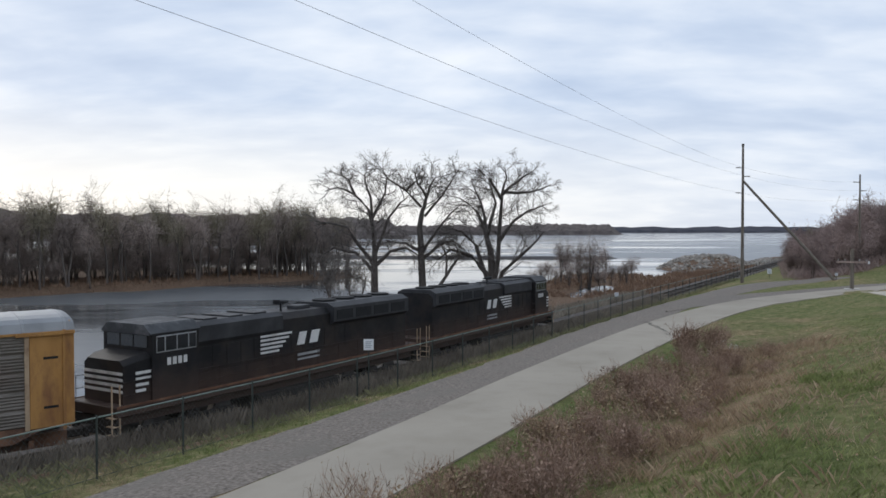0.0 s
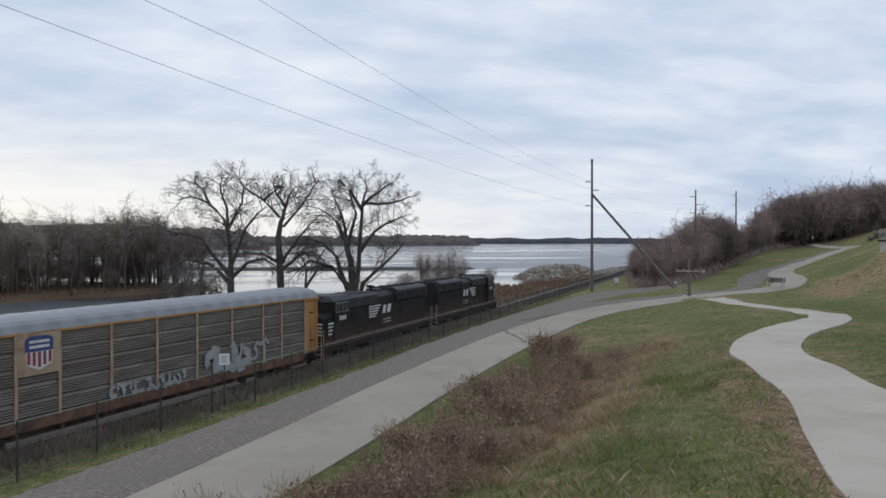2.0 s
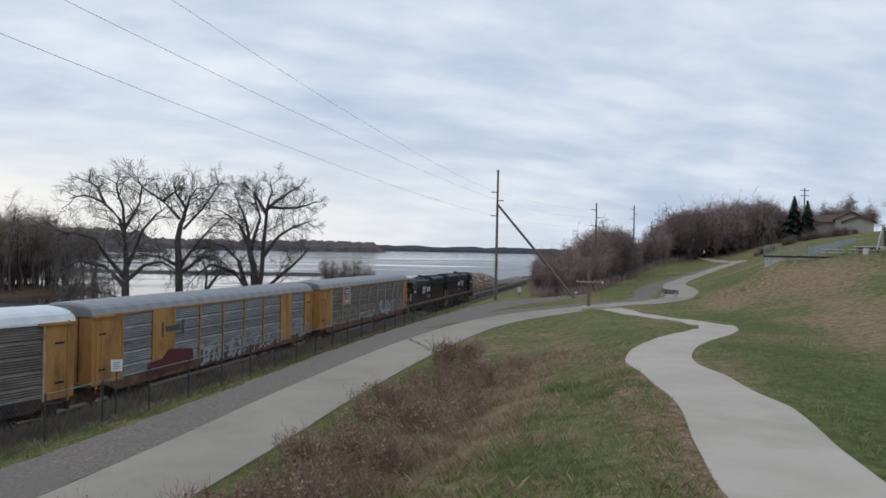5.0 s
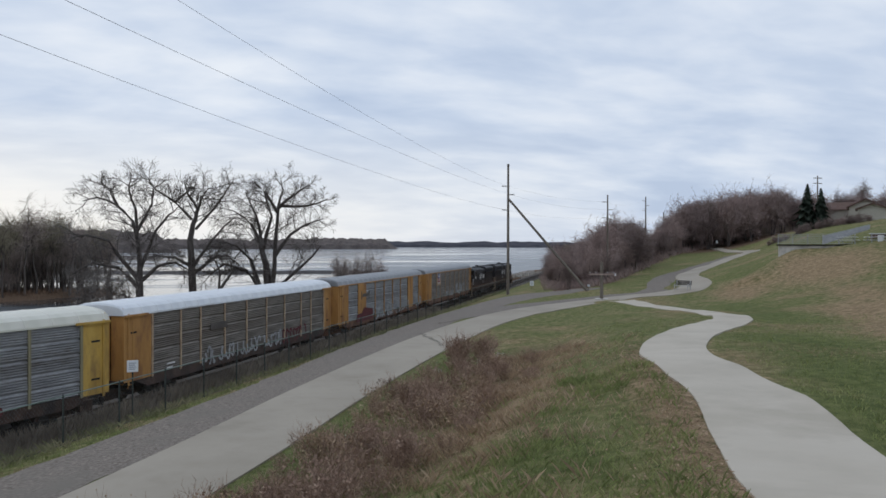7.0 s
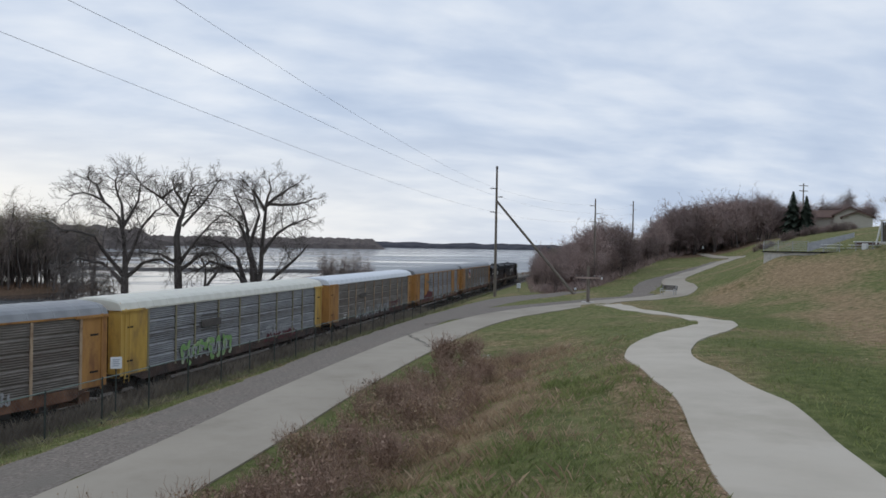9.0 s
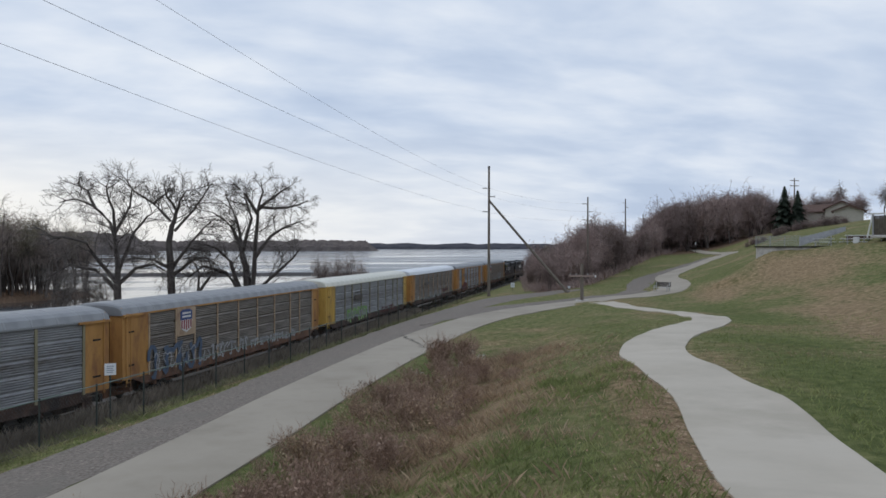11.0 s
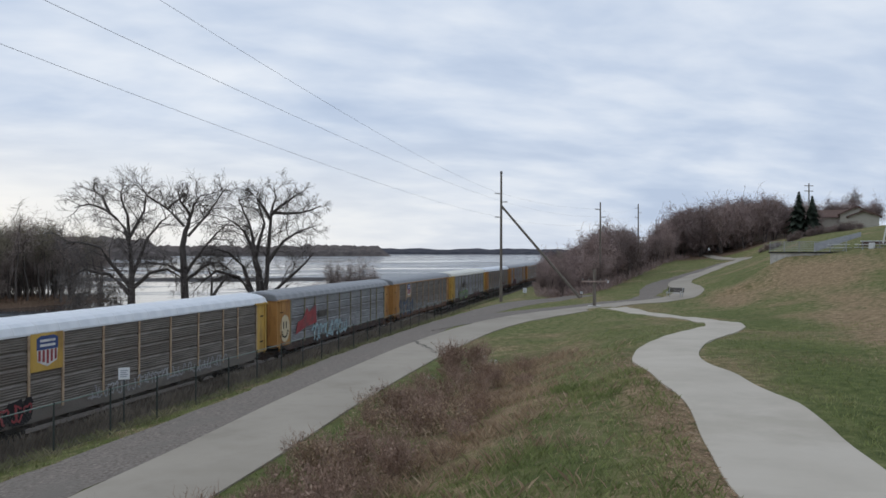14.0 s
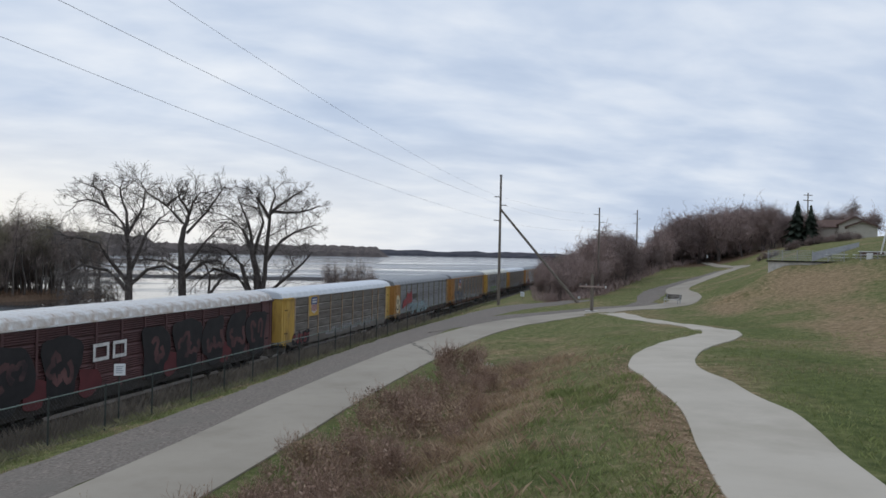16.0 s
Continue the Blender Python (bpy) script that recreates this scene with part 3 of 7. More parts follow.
def track_pose(s, half):
    """Pose of a vehicle whose bogies stand half metres either side of the distance s."""
    a, b = on_track(s - half), on_track(s + half)
    d = b - a
    return Matrix.Translation((a + b) / 2) @ pose(0, 0, 0, 0, 0, -math.degrees(math.atan2(d.x, d.y)))


def bank_v(u):
    """Where the land beyond the railway ends in the river."""
    return curve1((-200, 35, 55, 105, 150, 180, 187, 194, 205, 300, 500), (-13, -13, -27, -27, -35, -42, -36, -22, -16, -16, -16), u)


def land(x, y):
    """Height of the ground sheet."""
    u, v = to_uv(x, y)
    if v < 9.3 and u < 32:
        v -= track_v(u) * smoothstep(9.3, 3.0, v)
    if v > 16.6:
        col = [curve1(V_ST, SECTIONS[s], v) for s in U_ST]
        z = curve1(U_ST, col, u)
        if v > 80:
            z += min(6.0, (v - 80) * 0.02)
    else:
        top = curve1(U_ST, [SECTIONS[s][0] for s in U_ST], u)
        z = curve1(V_LOW, Z_LOW, max(v, -3.6)) + (top - 2.75) * smoothstep(8, 16.6, v)
        if v < -3.6:
            e = bank_v(u) + 1.6 * noise.noise(Vector((u * 0.11, 3.1, 0)))
            flat = -1.9 if u > 120 else -1.6
            z = -1.0 + (flat + 1.0) * smoothstep(-3.6, -8.5, v)
            z += (-4.6 - z) * smoothstep(e + 2.2, e - 4.0, v)
            if u > 115:                       # puddles in the flat beyond the railway
                w = noise.noise(Vector((u * 0.06, v * 0.16, 7.7)))
                if w > 0.16 and v < -9:
                    z = min(z, -2.05 - 1.6 * (w - 0.16))
            pool = ((u - 137) / 17) ** 2 + ((v + 21 - 1.5 * math.sin(u * 0.2)) / 4.2) ** 2
            z -= 1.4 * smoothstep(1.0, 0.5, pool)
    # rubble point in the river
    p = Vector((x, y, 0)) - polar(18.3, 262)
    a, b = p.dot(ALONG), p.dot(ACROSS)
    bump = 1 - math.sqrt((a / 55) ** 2 + (b / 17) ** 2)
    if bump > 0 and v < -3.6:
        z = max(z, -4.6 + 4.9 * smoothstep(0, 0.75, bump))
    # low wooded island
    p = Vector((x, y, 0)) - ISLE_A
    a, b = p.dot(ISLE_DIR), p.dot(ISLE_OUT)
    w = 3.0 * noise.noise(Vector((a * 0.06, 0.4, 0)))
    if a < 92 and b > -8:
        k = smoothstep(-3 + w, 2 + w, b) * smoothstep(90, 78, a + b * 0.2) * smoothstep(82, 66, b)
        z = max(z, -4.6 + 3.0 * k + 0.5 * k * min(1, b / 60))
    # long bare mud spit farther out
    p = Vector((x, y, 0)) - polar(-6, 335)
    q = (polar(14.5, 318) - polar(-6, 335)).normalized()
    a, b = p.dot(q), p.x * -q.y + p.y * q.x
    if -60 < a < 116:
        z = max(z, -4.6 + 2.75 * smoothstep(13, 4, abs(b + 4 * math.sin(a * 0.05))) * smoothstep(116, 100, a))
    # bank built up against the terrace on the hill
    if v > 30 and 20 < u < 120:
        q = Vector((x, y, 0)) - TERR_A
        a, b = q.dot(TERR_DIR), -q.x * TERR_DIR.y + q.y * TERR_DIR.x
        if -2 < a < 40 and -9 < b < 9:
            want = TERR_TOP - 0.34 + 0.30 * min(0.0, b)
            z += max(0.0, want - z) * smoothstep(-2.0, 3.2, a) * smoothstep(9, 6, b)
    if v > 17 and u < 330:
        z += 0.10 * noise.noise(Vector((x * 0.35, y * 0.35, 0))) * smoothstep(17, 20, v)
    return z


def wildness(x, y):
    """0 on mown turf, 1 under woods, brush and on banks."""
    u, v = to_uv(x, y)
    if v < 9.3 and u < 32:
        v -= track_v(u) * smoothstep(9.3, 3.0, v)
    w = 0.0
    if v < 9.3:
        w = 1.0 if v < 7.2 else 0.25
    if v > 16.6:
        d = abs(v - (20.4 + 0.02 * u))
        w = max(w, 0.6 * smoothstep(4.4, 1.2, d) * smoothstep(4, 9, u) * smoothstep(52, 40, u))
        edge = woods_edge(u)
        w = max(w, smoothstep(edge + 1.5, edge - 2.5, v))
        if u > 150:
            w = max(w, smoothstep(148, 165, u))
    return w


def woods_edge(u):
    """Right-hand limit of the wooded slope between trail and railway."""
    return curve1((92, 100, 120, 150, 170, 200), (9.4, 22, 26.5, 33, 42, 70), u) if u > 92 else 9.4


def spline(pts, step=0.7):
    """Points along a smooth curve through plan points."""
    out = []
    n = len(pts)
    for i in range(n - 1):
        p0, p1, p2, p3 = (Vector(pts[max(0, min(n - 1, i + k))]) for k in (-1, 0, 1, 2))
        m = max(2, int((p2 - p1).length / step))
        for j in range(m):
            t = j / m
            out.append(0.5 * ((2 * p1) + (p2 - p0) * t + (2 * p0 - 5 * p1 + 4 * p2 - p3) * t * t + (3 * p1 - p0 - 3 * p2 + p3) * t ** 3))
    out.append(Vector(pts[-1]))
    return out


LOWER = [(-60, 15.6, 3.3), (-20, 15.5, 3.3), (15, 15.3, 3.2), (30, 14.7, 3.25), (46, 14.6, 3.4), (58, 15.5, 3.4), (68, 18.0, 3.6), (75, 21.8, 3.8), (80, 26.3, 4.0), (84, 30.6, 3.6),
         (90, 32.6, 3.3), (97, 32.9, 3.0), (104, 32.6, 2.8), (110, 33.8, 2.8), (118, 37.2, 2.6), (128, 41.5, 2.6), (136, 44.4, 2.6), (141, 44.9, 2.4), (149, 43.6, 2.0), (158, 42.4, 1.7), (166, 41.6, 1.4)]
UPPER = [(-40, 38.0, 2.4), (-12, 33.0, 2.4), (2.0, 29.5, 2.4), (7, 28.85, 2.4), (13, 28.65, 2.4), (18.8, 28.6, 2.4), (23, 28.0, 2.25), (28, 27.4, 2.2), (34.5, 28.3, 2.3), (41, 30.0, 2.4), (46.5, 31.4, 2.2), (50.5, 31.6, 2.0), (56.5, 30.6, 1.7), (63, 28.6, 1.7), (68, 27.0, 1.8), (75, 25.0, 2.4)]


def path_rows(line, cols, lift, wob=0.0):
    """Levelled cross-rows of a path draped on the land."""
    rows = []
    for i, p in enumerate(line):
        a, b = line[max(0, i - 1)], line[min(len(line) - 1, i + 1)]
        t = Vector((b.x - a.x, b.y - a.y)).normalized()
        nrm = Vector((t.y, -t.x))
        row = []
        for j in range(cols + 1):
            k = (j / cols - 0.5) * p.z
            if j in (0, cols):
                k += wob * noise.noise(Vector((i * 0.35, j, 4)))
            q = uv(p.x + nrm.x * k, p.y + nrm.y * k)
            row.append((q.x, q.y, land(q.x, q.y) + lift))
        mz = sum(r[2] for r in row) / len(row)
        rows.append([(r[0], r[1], max(r[2] * 0.5 + mz * 0.5, r[2] - 0.02)) for r in row])
    return rows


LOWER_PTS = spline(LOWER)
FOOT_LINE = spline(UPPER)
FOOT_ROWS = path_rows(FOOT_LINE, 6, 0.075)
FOOT_UV = np.array([(p.x, p.y) for p in FOOT_LINE])
FOOT_XYZ = np.array(FOOT_ROWS)


def graded(x, y):
    """The ground brought up flush to the edges of the footpath."""
    z = land(x, y)
    u, v = to_uv(x, y)
    if not (20 < v < 42 and -30 < u < 78):
        return z
    i = int(np.argmin((FOOT_UV[:, 0] - u) ** 2 + (FOOT_UV[:, 1] - v) ** 2))
    off = math.hypot(FOOT_UV[i, 0] - u, FOOT_UV[i, 1] - v) - FOOT_LINE[i].z / 2
    if off > 1.7:
        return z
    row = FOOT_XYZ[i]
    j = int(np.argmin((row[:, 0] - x) ** 2 + (row[:, 1] - y) ** 2))
    want = row[j, 2] - (0.03 if off > 0 else 0.06)
    return z + (want - z) * smoothstep(1.7, 0.5, off)


# worn, straw-coloured places on the slope: u, v, half-length along, half-width across, strength
STRAW = ((78, 35.5, 9, 2.6, 0.42), (78, 41, 8, 2.6, 0.45), (73, 45, 9, 3.0, 0.45), (47, 38.5, 7, 2.6, 0.45), (35, 37, 6, 2.4, 0.42), (58, 41, 8, 2.2, 0.35),
         (29, 21.8, 6.5, 1.3, 0.5), (19, 22.4, 5, 1.0, 0.42), (23, 23.2, 4, 0.8, 0.3), (21, 26.5, 5, 0.75, 0.4), (14.5, 27.0, 5, 0.6, 0.42), (9, 27.6, 4, 0.8, 0.4), (52, 28, 3, 1.0, 0.25), (40, 23.5, 5, 1.2, 0.3))
LUSH = ((15, 25.0, 4.5, 1.1, 0.3), (46, 25.5, 8, 1.6, 0.18), (26, 32.2, 10, 1.9, 0.5), (14, 32, 6, 2.5, 0.45), (60, 45.5, 14, 1.6, 0.4), (52, 34.5, 9, 1.4, 0.35), (38, 17.6, 10, 0.9, 0.4), (24, 17.3, 10, 0.8, 0.4), (60, 33.5, 8, 2, 0.25), (90, 38, 8, 3, 0.25))


def strawness(x, y):
    u, v = to_uv(x, y)
    if v < 16.6 or u < -10 or u > 110:
        return 0.0
    w = 0.12 * noise.noise(Vector((x * 0.4, y * 0.4, 1.5)))
    for group, sign in ((STRAW, 1), (LUSH, -1)):
        for a, b, la, lb, k in group:
            d = ((u - a) / la) ** 2 + ((v - b) / lb) ** 2
            if d < 6:
                w += sign * k * math.exp(-d)
    return w


def spread(lo, hi, step):
    return list(np.arange(lo, hi, step))


def build_ground():
    us = [-4600, -2500, -1200, -600, -300, -160, -100] + spread(-60, -6, 3) + spread(-6, 96, 0.8) + spread(96, 215, 1.6) + spread(215, 345, 5) + [360, 420, 520, 700, 1000, 1600, 2600, 4600]
    vs = [-4600, -2600, -1500, -900, -600, -480] + spread(-420, -80, 6) + spread(-80, -4, 2) + spread(-4, 16, 0.7) + spread(16, 46, 0.7) + spread(46, 90, 2.5) + [95, 110, 140, 200, 320, 520, 900, 1700, 4600]
    verts, wild, straw, mud = [], [], [], []
    for u in us:
        for v in vs:
            p = uv(u, v)
            verts.append((p.x, p.y, graded(p.x, p.y)))
            wild.append(wildness(p.x, p.y))
            straw.append(strawness(p.x, p.y))
            mud.append(smoothstep(215, 245, p.length) * (1.0 if v < -30 else 0.0))
    n = len(vs)
    faces = [(i * n + j, i * n + j + 1, (i + 1) * n + j + 1, (i + 1) * n + j) for i in range(len(us) - 1) for j in range(n - 1)]
    ob = pydata("ground", verts, [f[::-1] for f in faces], M["turf"], smooth=True)
    for name, values in (("wild", wild), ("straw", straw), ("mud", mud)):
        at = ob.data.attributes.new(name, "FLOAT", "POINT")
        at.data.foreach_set("value", values)
    return tagged(ob, "autumn turf slope with green and straw patches", "ground", kind="structure")


build_ground()
bm = bmesh.new()
bmesh.ops.create_grid(bm, x_segments=1, y_segments=1, size=4800)
river = link("water", bm, M["water"])
river.location = (0, 0, WATER)
tagged(river, "calm pale river with thin grey ice", "river", kind="structure")


# ---- trails, gravel, ballast ----
def ribbon(name, pts, material, lift=0.05, cols=6, thick=0.25, wob=0.0):
    """A strip of paving draped on the land; pts are (u, v, width)."""
    line = spline([(p[0], p[1], p[2]) for p in pts])
    verts, faces = [], []
    for row in path_rows(line, cols, lift, wob):
        verts += [(row[0][0], row[0][1], row[0][2] - thick)] + row + [(row[-1][0], row[-1][1], row[-1][2] - thick)]
    w = cols + 3
    for i in range(len(line) - 1):
        for j in range(w - 1):
            faces.append((i * w + j, i * w + j + 1, (i + 1) * w + j + 1, (i + 1) * w + j))
    return pydata(name, verts, faces, material, smooth=False)


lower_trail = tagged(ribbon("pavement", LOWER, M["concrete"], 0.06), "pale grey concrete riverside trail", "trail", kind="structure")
upper_trail = tagged(ribbon("pavement", UPPER, M["concrete_pale"], 0.075), "pale grey concrete footpath winding down the slope", "footpath", kind="structure")
tagged(ribbon("gravel_verge", [(-60, 11.9, 3.4), (20, 11.85, 3.3), (34, 11.5, 3.5), (46, 11.0, 4.1), (62, 11.2, 4.4), (75, 12.6, 4.2), (88, 15.6, 4.2), (98, 21.0, 4.0)], M["gravel"], 0.03, wob=0.25), "coarse grey gravel verge beside the trail", "gravel", kind="structure")
bend = []
for a, p, b in list(zip(LOWER_PTS, LOWER_PTS[1:], LOWER_PTS[2:]))[::4]:
    if 56 < p.x < 90:
        t = Vector((b.x - a.x, b.y - a.y)).normalized()
        k = p.z / 2 + 1.35
        bend.append((p.x + t.y * k, p.y - t.x * k, 0.3 + 2.6 * smoothstep(56, 64, p.x) * smoothstep(90, 82, p.x)))
tagged(ribbon("gravel_verge", bend, M["gravel"], 0.048, wob=0.12), "coarse grey gravel along the bend of the trail", "gravel", kind="structure")
tagged(ribbon("gravel_verge", [(84, 26.5, 1.2), (92, 28.4, 2.0), (100, 29.3, 3.0), (108, 30.6, 3.0), (116, 33.6, 2.6), (128, 38.5, 2.0), (138, 42.0, 1.2)], M["gravel"], 0.03, wob=0.25), "coarse grey gravel beside the upper trail", "gravel", kind="structure")
tagged(ribbon("ballast", [(u, track_v(u), 5.4) for u in (-60, -40, -20, -10, 0, 8, 16, 24, 32, 50, 100, 200, 330)], M["ballast"], 0.17, cols=8, thick=0.5, wob=0.2), "grey crushed stone track ballast", "ballast", kind="structure")


def build_track():
    prof = [(-0.07, -0.16), (0.07, -0.16), (0.07, -0.145), (0.012, -0.13), (0.012, -0.045), (0.036, -0.035), (0.036, 0), (-0.036, 0), (-0.036, -0.035), (-0.012, -0.045), (-0.012, -0.13), (-0.07, -0.145)]
    stations = list(range(-60, 36, 3)) + [60, 100, 150, 200, 260, 330]
    k = len(prof)
    for side in (-0.75, 0.75):
        verts, faces = [], []
        for u in stations:
            verts += [tuple(uv(u, track_v(u) + side + x, z)) for x, z in prof]
        for i in range(len(stations) - 1):
            for j in range(k):
                faces.append((i * k + j, i * k + (j + 1) % k, (i + 1) * k + (j + 1) % k, (i + 1) * k + j))
        tagged(pydata("rail", verts, faces, M["railhead"]), "rust-brown steel running rail", "rail", kind="structure")
    bm = bmesh.new()
    for i in range(640):
        box(bm, -1.3, 1.3, -0.11, 0.11, -0.30, -0.155, m=track_pose(-50 + i * 0.56, 1.0))
    tagged(link("ties", bm, M["wood_grey"]), "weathered timber railway ties", "ties", kind="stuff")


build_track()


# ---- the train: local y runs forward along the track, x towards the trail, z = 0 on the rail ----
CAR = 29.45          # over the couplers
HALF = 13.85         # half the body


def wheelset(parent, y, r=0.46):
    for s in (-0.76, 0.76):
        bm = bmesh.new()
        cyl(bm, (s - 0.065, y, r), (s + 0.065, y, r), r, n=18)
        cyl(bm, (s + math.copysign(0.05, s), y, r), (s + math.copysign(0.22, s), y, r), 0.14, n=10)
        part("wheel", bm, M["steel"], parent)


def truck(parent, y, axles=(-0.89, 0.89), half=1.55, r=0.46):
    bm = bmesh.new()
    for s in (-0.98, 0.98):
        box(bm, s - 0.09, s + 0.09, y - half, y + half, 0.42, 0.70, 0.04)
        box(bm, s - 0.12, s + 0.12, y - 0.35, y + 0.35, 0.28, 0.86, 0.03)
        for a in axles:
            box(bm, s - 0.13, s + 0.13, y + a - 0.2, y + a + 0.2, 0.34, 0.66, 0.03)
    box(bm, -1.0, 1.0, y - 0.3, y + 0.3, 0.5, 0.9)
    t = part("truck", bm, M["truck"], parent)
    for a in axles:
        wheelset(t, y + a, r)


def flat_shape(parent, name, pts, x, material, label=""):
    """A thin painted patch on the side at x, outline in (y, z)."""
    bm = bmesh.new()
    s = 1 if x > 0 else -1
    a = [bm.verts.new((x, y, z)) for y, z in pts]
    b = [bm.verts.new((x + s * 0.012, y, z)) for y, z in pts]
    n = len(pts)
    bm.faces.new(a)
    bm.faces.new(b)
    for i in range(n):
        bm.faces.new((a[i], a[(i + 1) % n], b[(i + 1) % n], b[i]))
    bmesh.ops.recalc_face_normals(bm, faces=bm.faces)
    return part(name, bm, material, parent, label)


def bars(parent, name, rects, x, material, label=""):
    bm = bmesh.new()
    for y0, y1, z0, z1 in rects:
        box(bm, min(x, x + 0.012), max(x, x + 0.012), y0, y1, z0, z1)
    return part(name, bm, material, parent, label)


def scrawl(parent, rng, y0, y1, z0, z1, x, material, fat=0.13, label="unreadable spray-paint stroke"):
    """Unreadable sprayed lettering: each stroke one bent ribbon that follows no alphabet."""
    y = y0
    k = 0
    while y < y1 - 0.2:
        w = rng.uniform(0.5, 0.85) * (z1 - z0)
        cy, cz = y + w / 2, (z0 + z1) / 2
        turn, span = rng.uniform(0, 6.28), rng.uniform(2.6, 5.0)
        bend = rng.choice((2, 3, 3, 4))
        pts = []
        for i in range(13):
            a = turn + span * i / 12
            rr = 1 + 0.35 * math.sin(bend * a + turn)
            pts.append(Vector((cy + math.cos(a) * w * 0.42 * rr, cz + math.sin(a) * (z1 - z0) * 0.40 * rr)))
        bm = bmesh.new()
        row = []
        for i, p in enumerate(pts):
            d = (pts[min(12, i + 1)] - pts[max(0, i - 1)]).normalized()
            nn = Vector((-d.y, d.x)) * fat * rng.uniform(0.4, 0.6)
            ex = x + 0.0012 * i + 0.0006 * (k % 4)
            row.append([bm.verts.new((ex, min(HALF, max(-HALF, q.x)), min(z1 + 0.15, max(z0 - 0.1, q.y)))) for q in (p - nn, p + nn)])
        for r0, r1 in zip(row, row[1:]):
            bm.faces.new((r0[0], r1[0], r1[1], r0[1]))
        bmesh.ops.recalc_face_normals(bm, faces=bm.faces)
        part("graffiti", bm, material, parent, label if k == 0 else "")
        y += w * rng.uniform(0.7, 1.0)
        k += 1


def blob(parent, rng, yc, zc, w, h, x, material):
    """One fat sprayed letter as a filled, lumpy shape."""
    n, a0 = 22, rng.uniform(0, 6.28)
    pts = []
    for i in range(n):
        a = 6.2832 * i / n
        rr = 1 + 0.13 * math.sin(3 * a + a0) + 0.08 * math.sin(5 * a + 2 * a0)
        c, s_ = math.cos(a), math.sin(a)
        pts.append((yc + math.copysign(abs(c) ** 0.7, c) * w / 2 * rr, zc + math.copysign(abs(s_) ** 0.7, s_) * h / 2 * rr))
    flat_shape(parent, "graffiti_letter", pts, x, material)


SIDE = 1.52          # half the width over the side sheets
SILL, EAVE, TOP = 1.06, 4.90, 5.50


def roof_profile():
    pts = [(-SIDE - 0.02, EAVE - 0.06)]
    for i in range(11):
        a = math.pi * (1 - i / 10)
        pts.append((math.cos(a) * SIDE * (0.985 if 0 < i < 10 else 1.012), EAVE + (TOP - EAVE) * (math.sin(a) ** 0.62 if 0 < i < 10 else 0.0)))
    pts.append((SIDE + 0.02, EAVE - 0.06))
    return pts


def autorack(spec):
    """A long enclosed car carrier: flat car, louvred side panels between posts, round roof sheets, end doors."""
    rng = random.Random(spec["seed"])
    car = thing("autorack_car", spec["label"], "rail car", group="rail cars of the train")
    side, post, end, roof = (M[spec[k]] for k in ("side", "post", "end", "roof"))
    # flat car
    bm = bmesh.new()
    for s in (-1, 1):                          # side sill, deep in the middle and cut up at the ends
        pts = [(-HALF, SILL + 0.52), (-HALF, SILL + 0.42), (-HALF + 1.0, SILL + 0.4), (-HALF + 2.0, SILL), (HALF - 2.0, SILL), (HALF - 1.0, SILL + 0.4), (HALF, SILL + 0.42), (HALF, SILL + 0.52)]
        va = [bm.verts.new((s * 1.42, y, z)) for y, z in pts]
        vb = [bm.verts.new((s * 1.50, y, z)) for y, z in pts]
        bm.faces.new(va)
        bm.faces.new(vb)
        for i in range(8):
            bm.faces.new((va[i], va[(i + 1) % 8], vb[(i + 1) % 8], vb[i]))
    box(bm, -1.42, 1.42, -HALF, HALF, SILL + 0.40, SILL + 0.52)
    bmesh.ops.recalc_face_normals(bm, faces=bm.faces)
    box(bm, -0.45, 0.45, -HALF, HALF, 0.55, SILL)
    for y in np.arange(-HALF + 1.0, HALF, 2.3):
        box(bm, -1.35, 1.35, y - 0.08, y + 0.08, 0.80, SILL)
    part("flat_car", bm, M[spec.get("sill", "rust")], car)
    # dark core behind the louvres: the car's unlit inside, painted near-black
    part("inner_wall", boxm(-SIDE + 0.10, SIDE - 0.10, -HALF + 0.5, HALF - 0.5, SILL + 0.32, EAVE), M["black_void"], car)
    # posts and louvred panels
    y0, y1 = -HALF + spec.get("tail", 2.4), HALF - 1.55
    widths = spec.get("bays", (1.0, 0.77, 1.04, 1.06, 1.07, 1.07, 1.08, 0.70, 0.97))
    n = len(widths)
    edges = [y0]
    for wd in widths:
        edges.append(edges[-1] + wd * (y1 - y0) / sum(widths))
    step = ((edges[1] + edges[2]) / 2 - y0) / 1.5
    pm = bmesh.new()
    box(pm, -0.03, 0.03, -0.075, 0.075, SILL + 0.40, EAVE - 0.12, 0.012)
    post_me = bpy.data.meshes.new("post")
    pm.to_mesh(post_me)
    pm.free()
    post_me.materials.append(post)
    gap = 0.09
    rows = spec.get("rows", 5)
    zlo, zhi = SILL + 0.53, EAVE - 0.06
    count = 30
    dz = (zhi - zlo) / count
    panels = {}
    for wd, long in {round(w, 3): (w, w * (y1 - y0) / sum(widths)) for w in widths}.values():
        bm = bmesh.new()
        for i in range(count):                 # each louvre is a folded strip
            z = zlo + i * dz
            y_a, y_b = gap / 2, long - gap / 2
            broad = rows and (i % (count // rows) == count // rows - 1)
            d = 0.040 if not broad else -0.035
            v = [bm.verts.new(c) for c in ((-0.012, y_a, z), (-0.012, y_b, z), (d, y_b, z + dz * 0.42), (d, y_a, z + dz * 0.42), (d, y_b, z + dz * 0.66), (d, y_a, z + dz * 0.66), (-0.012, y_b, z + dz), (-0.012, y_a, z + dz))]
            bm.faces.new((v[0], v[1], v[2], v[3]))
            bm.faces.new((v[3], v[2], v[4], v[5]))
            bm.faces.new((v[5], v[4], v[6], v[7]))
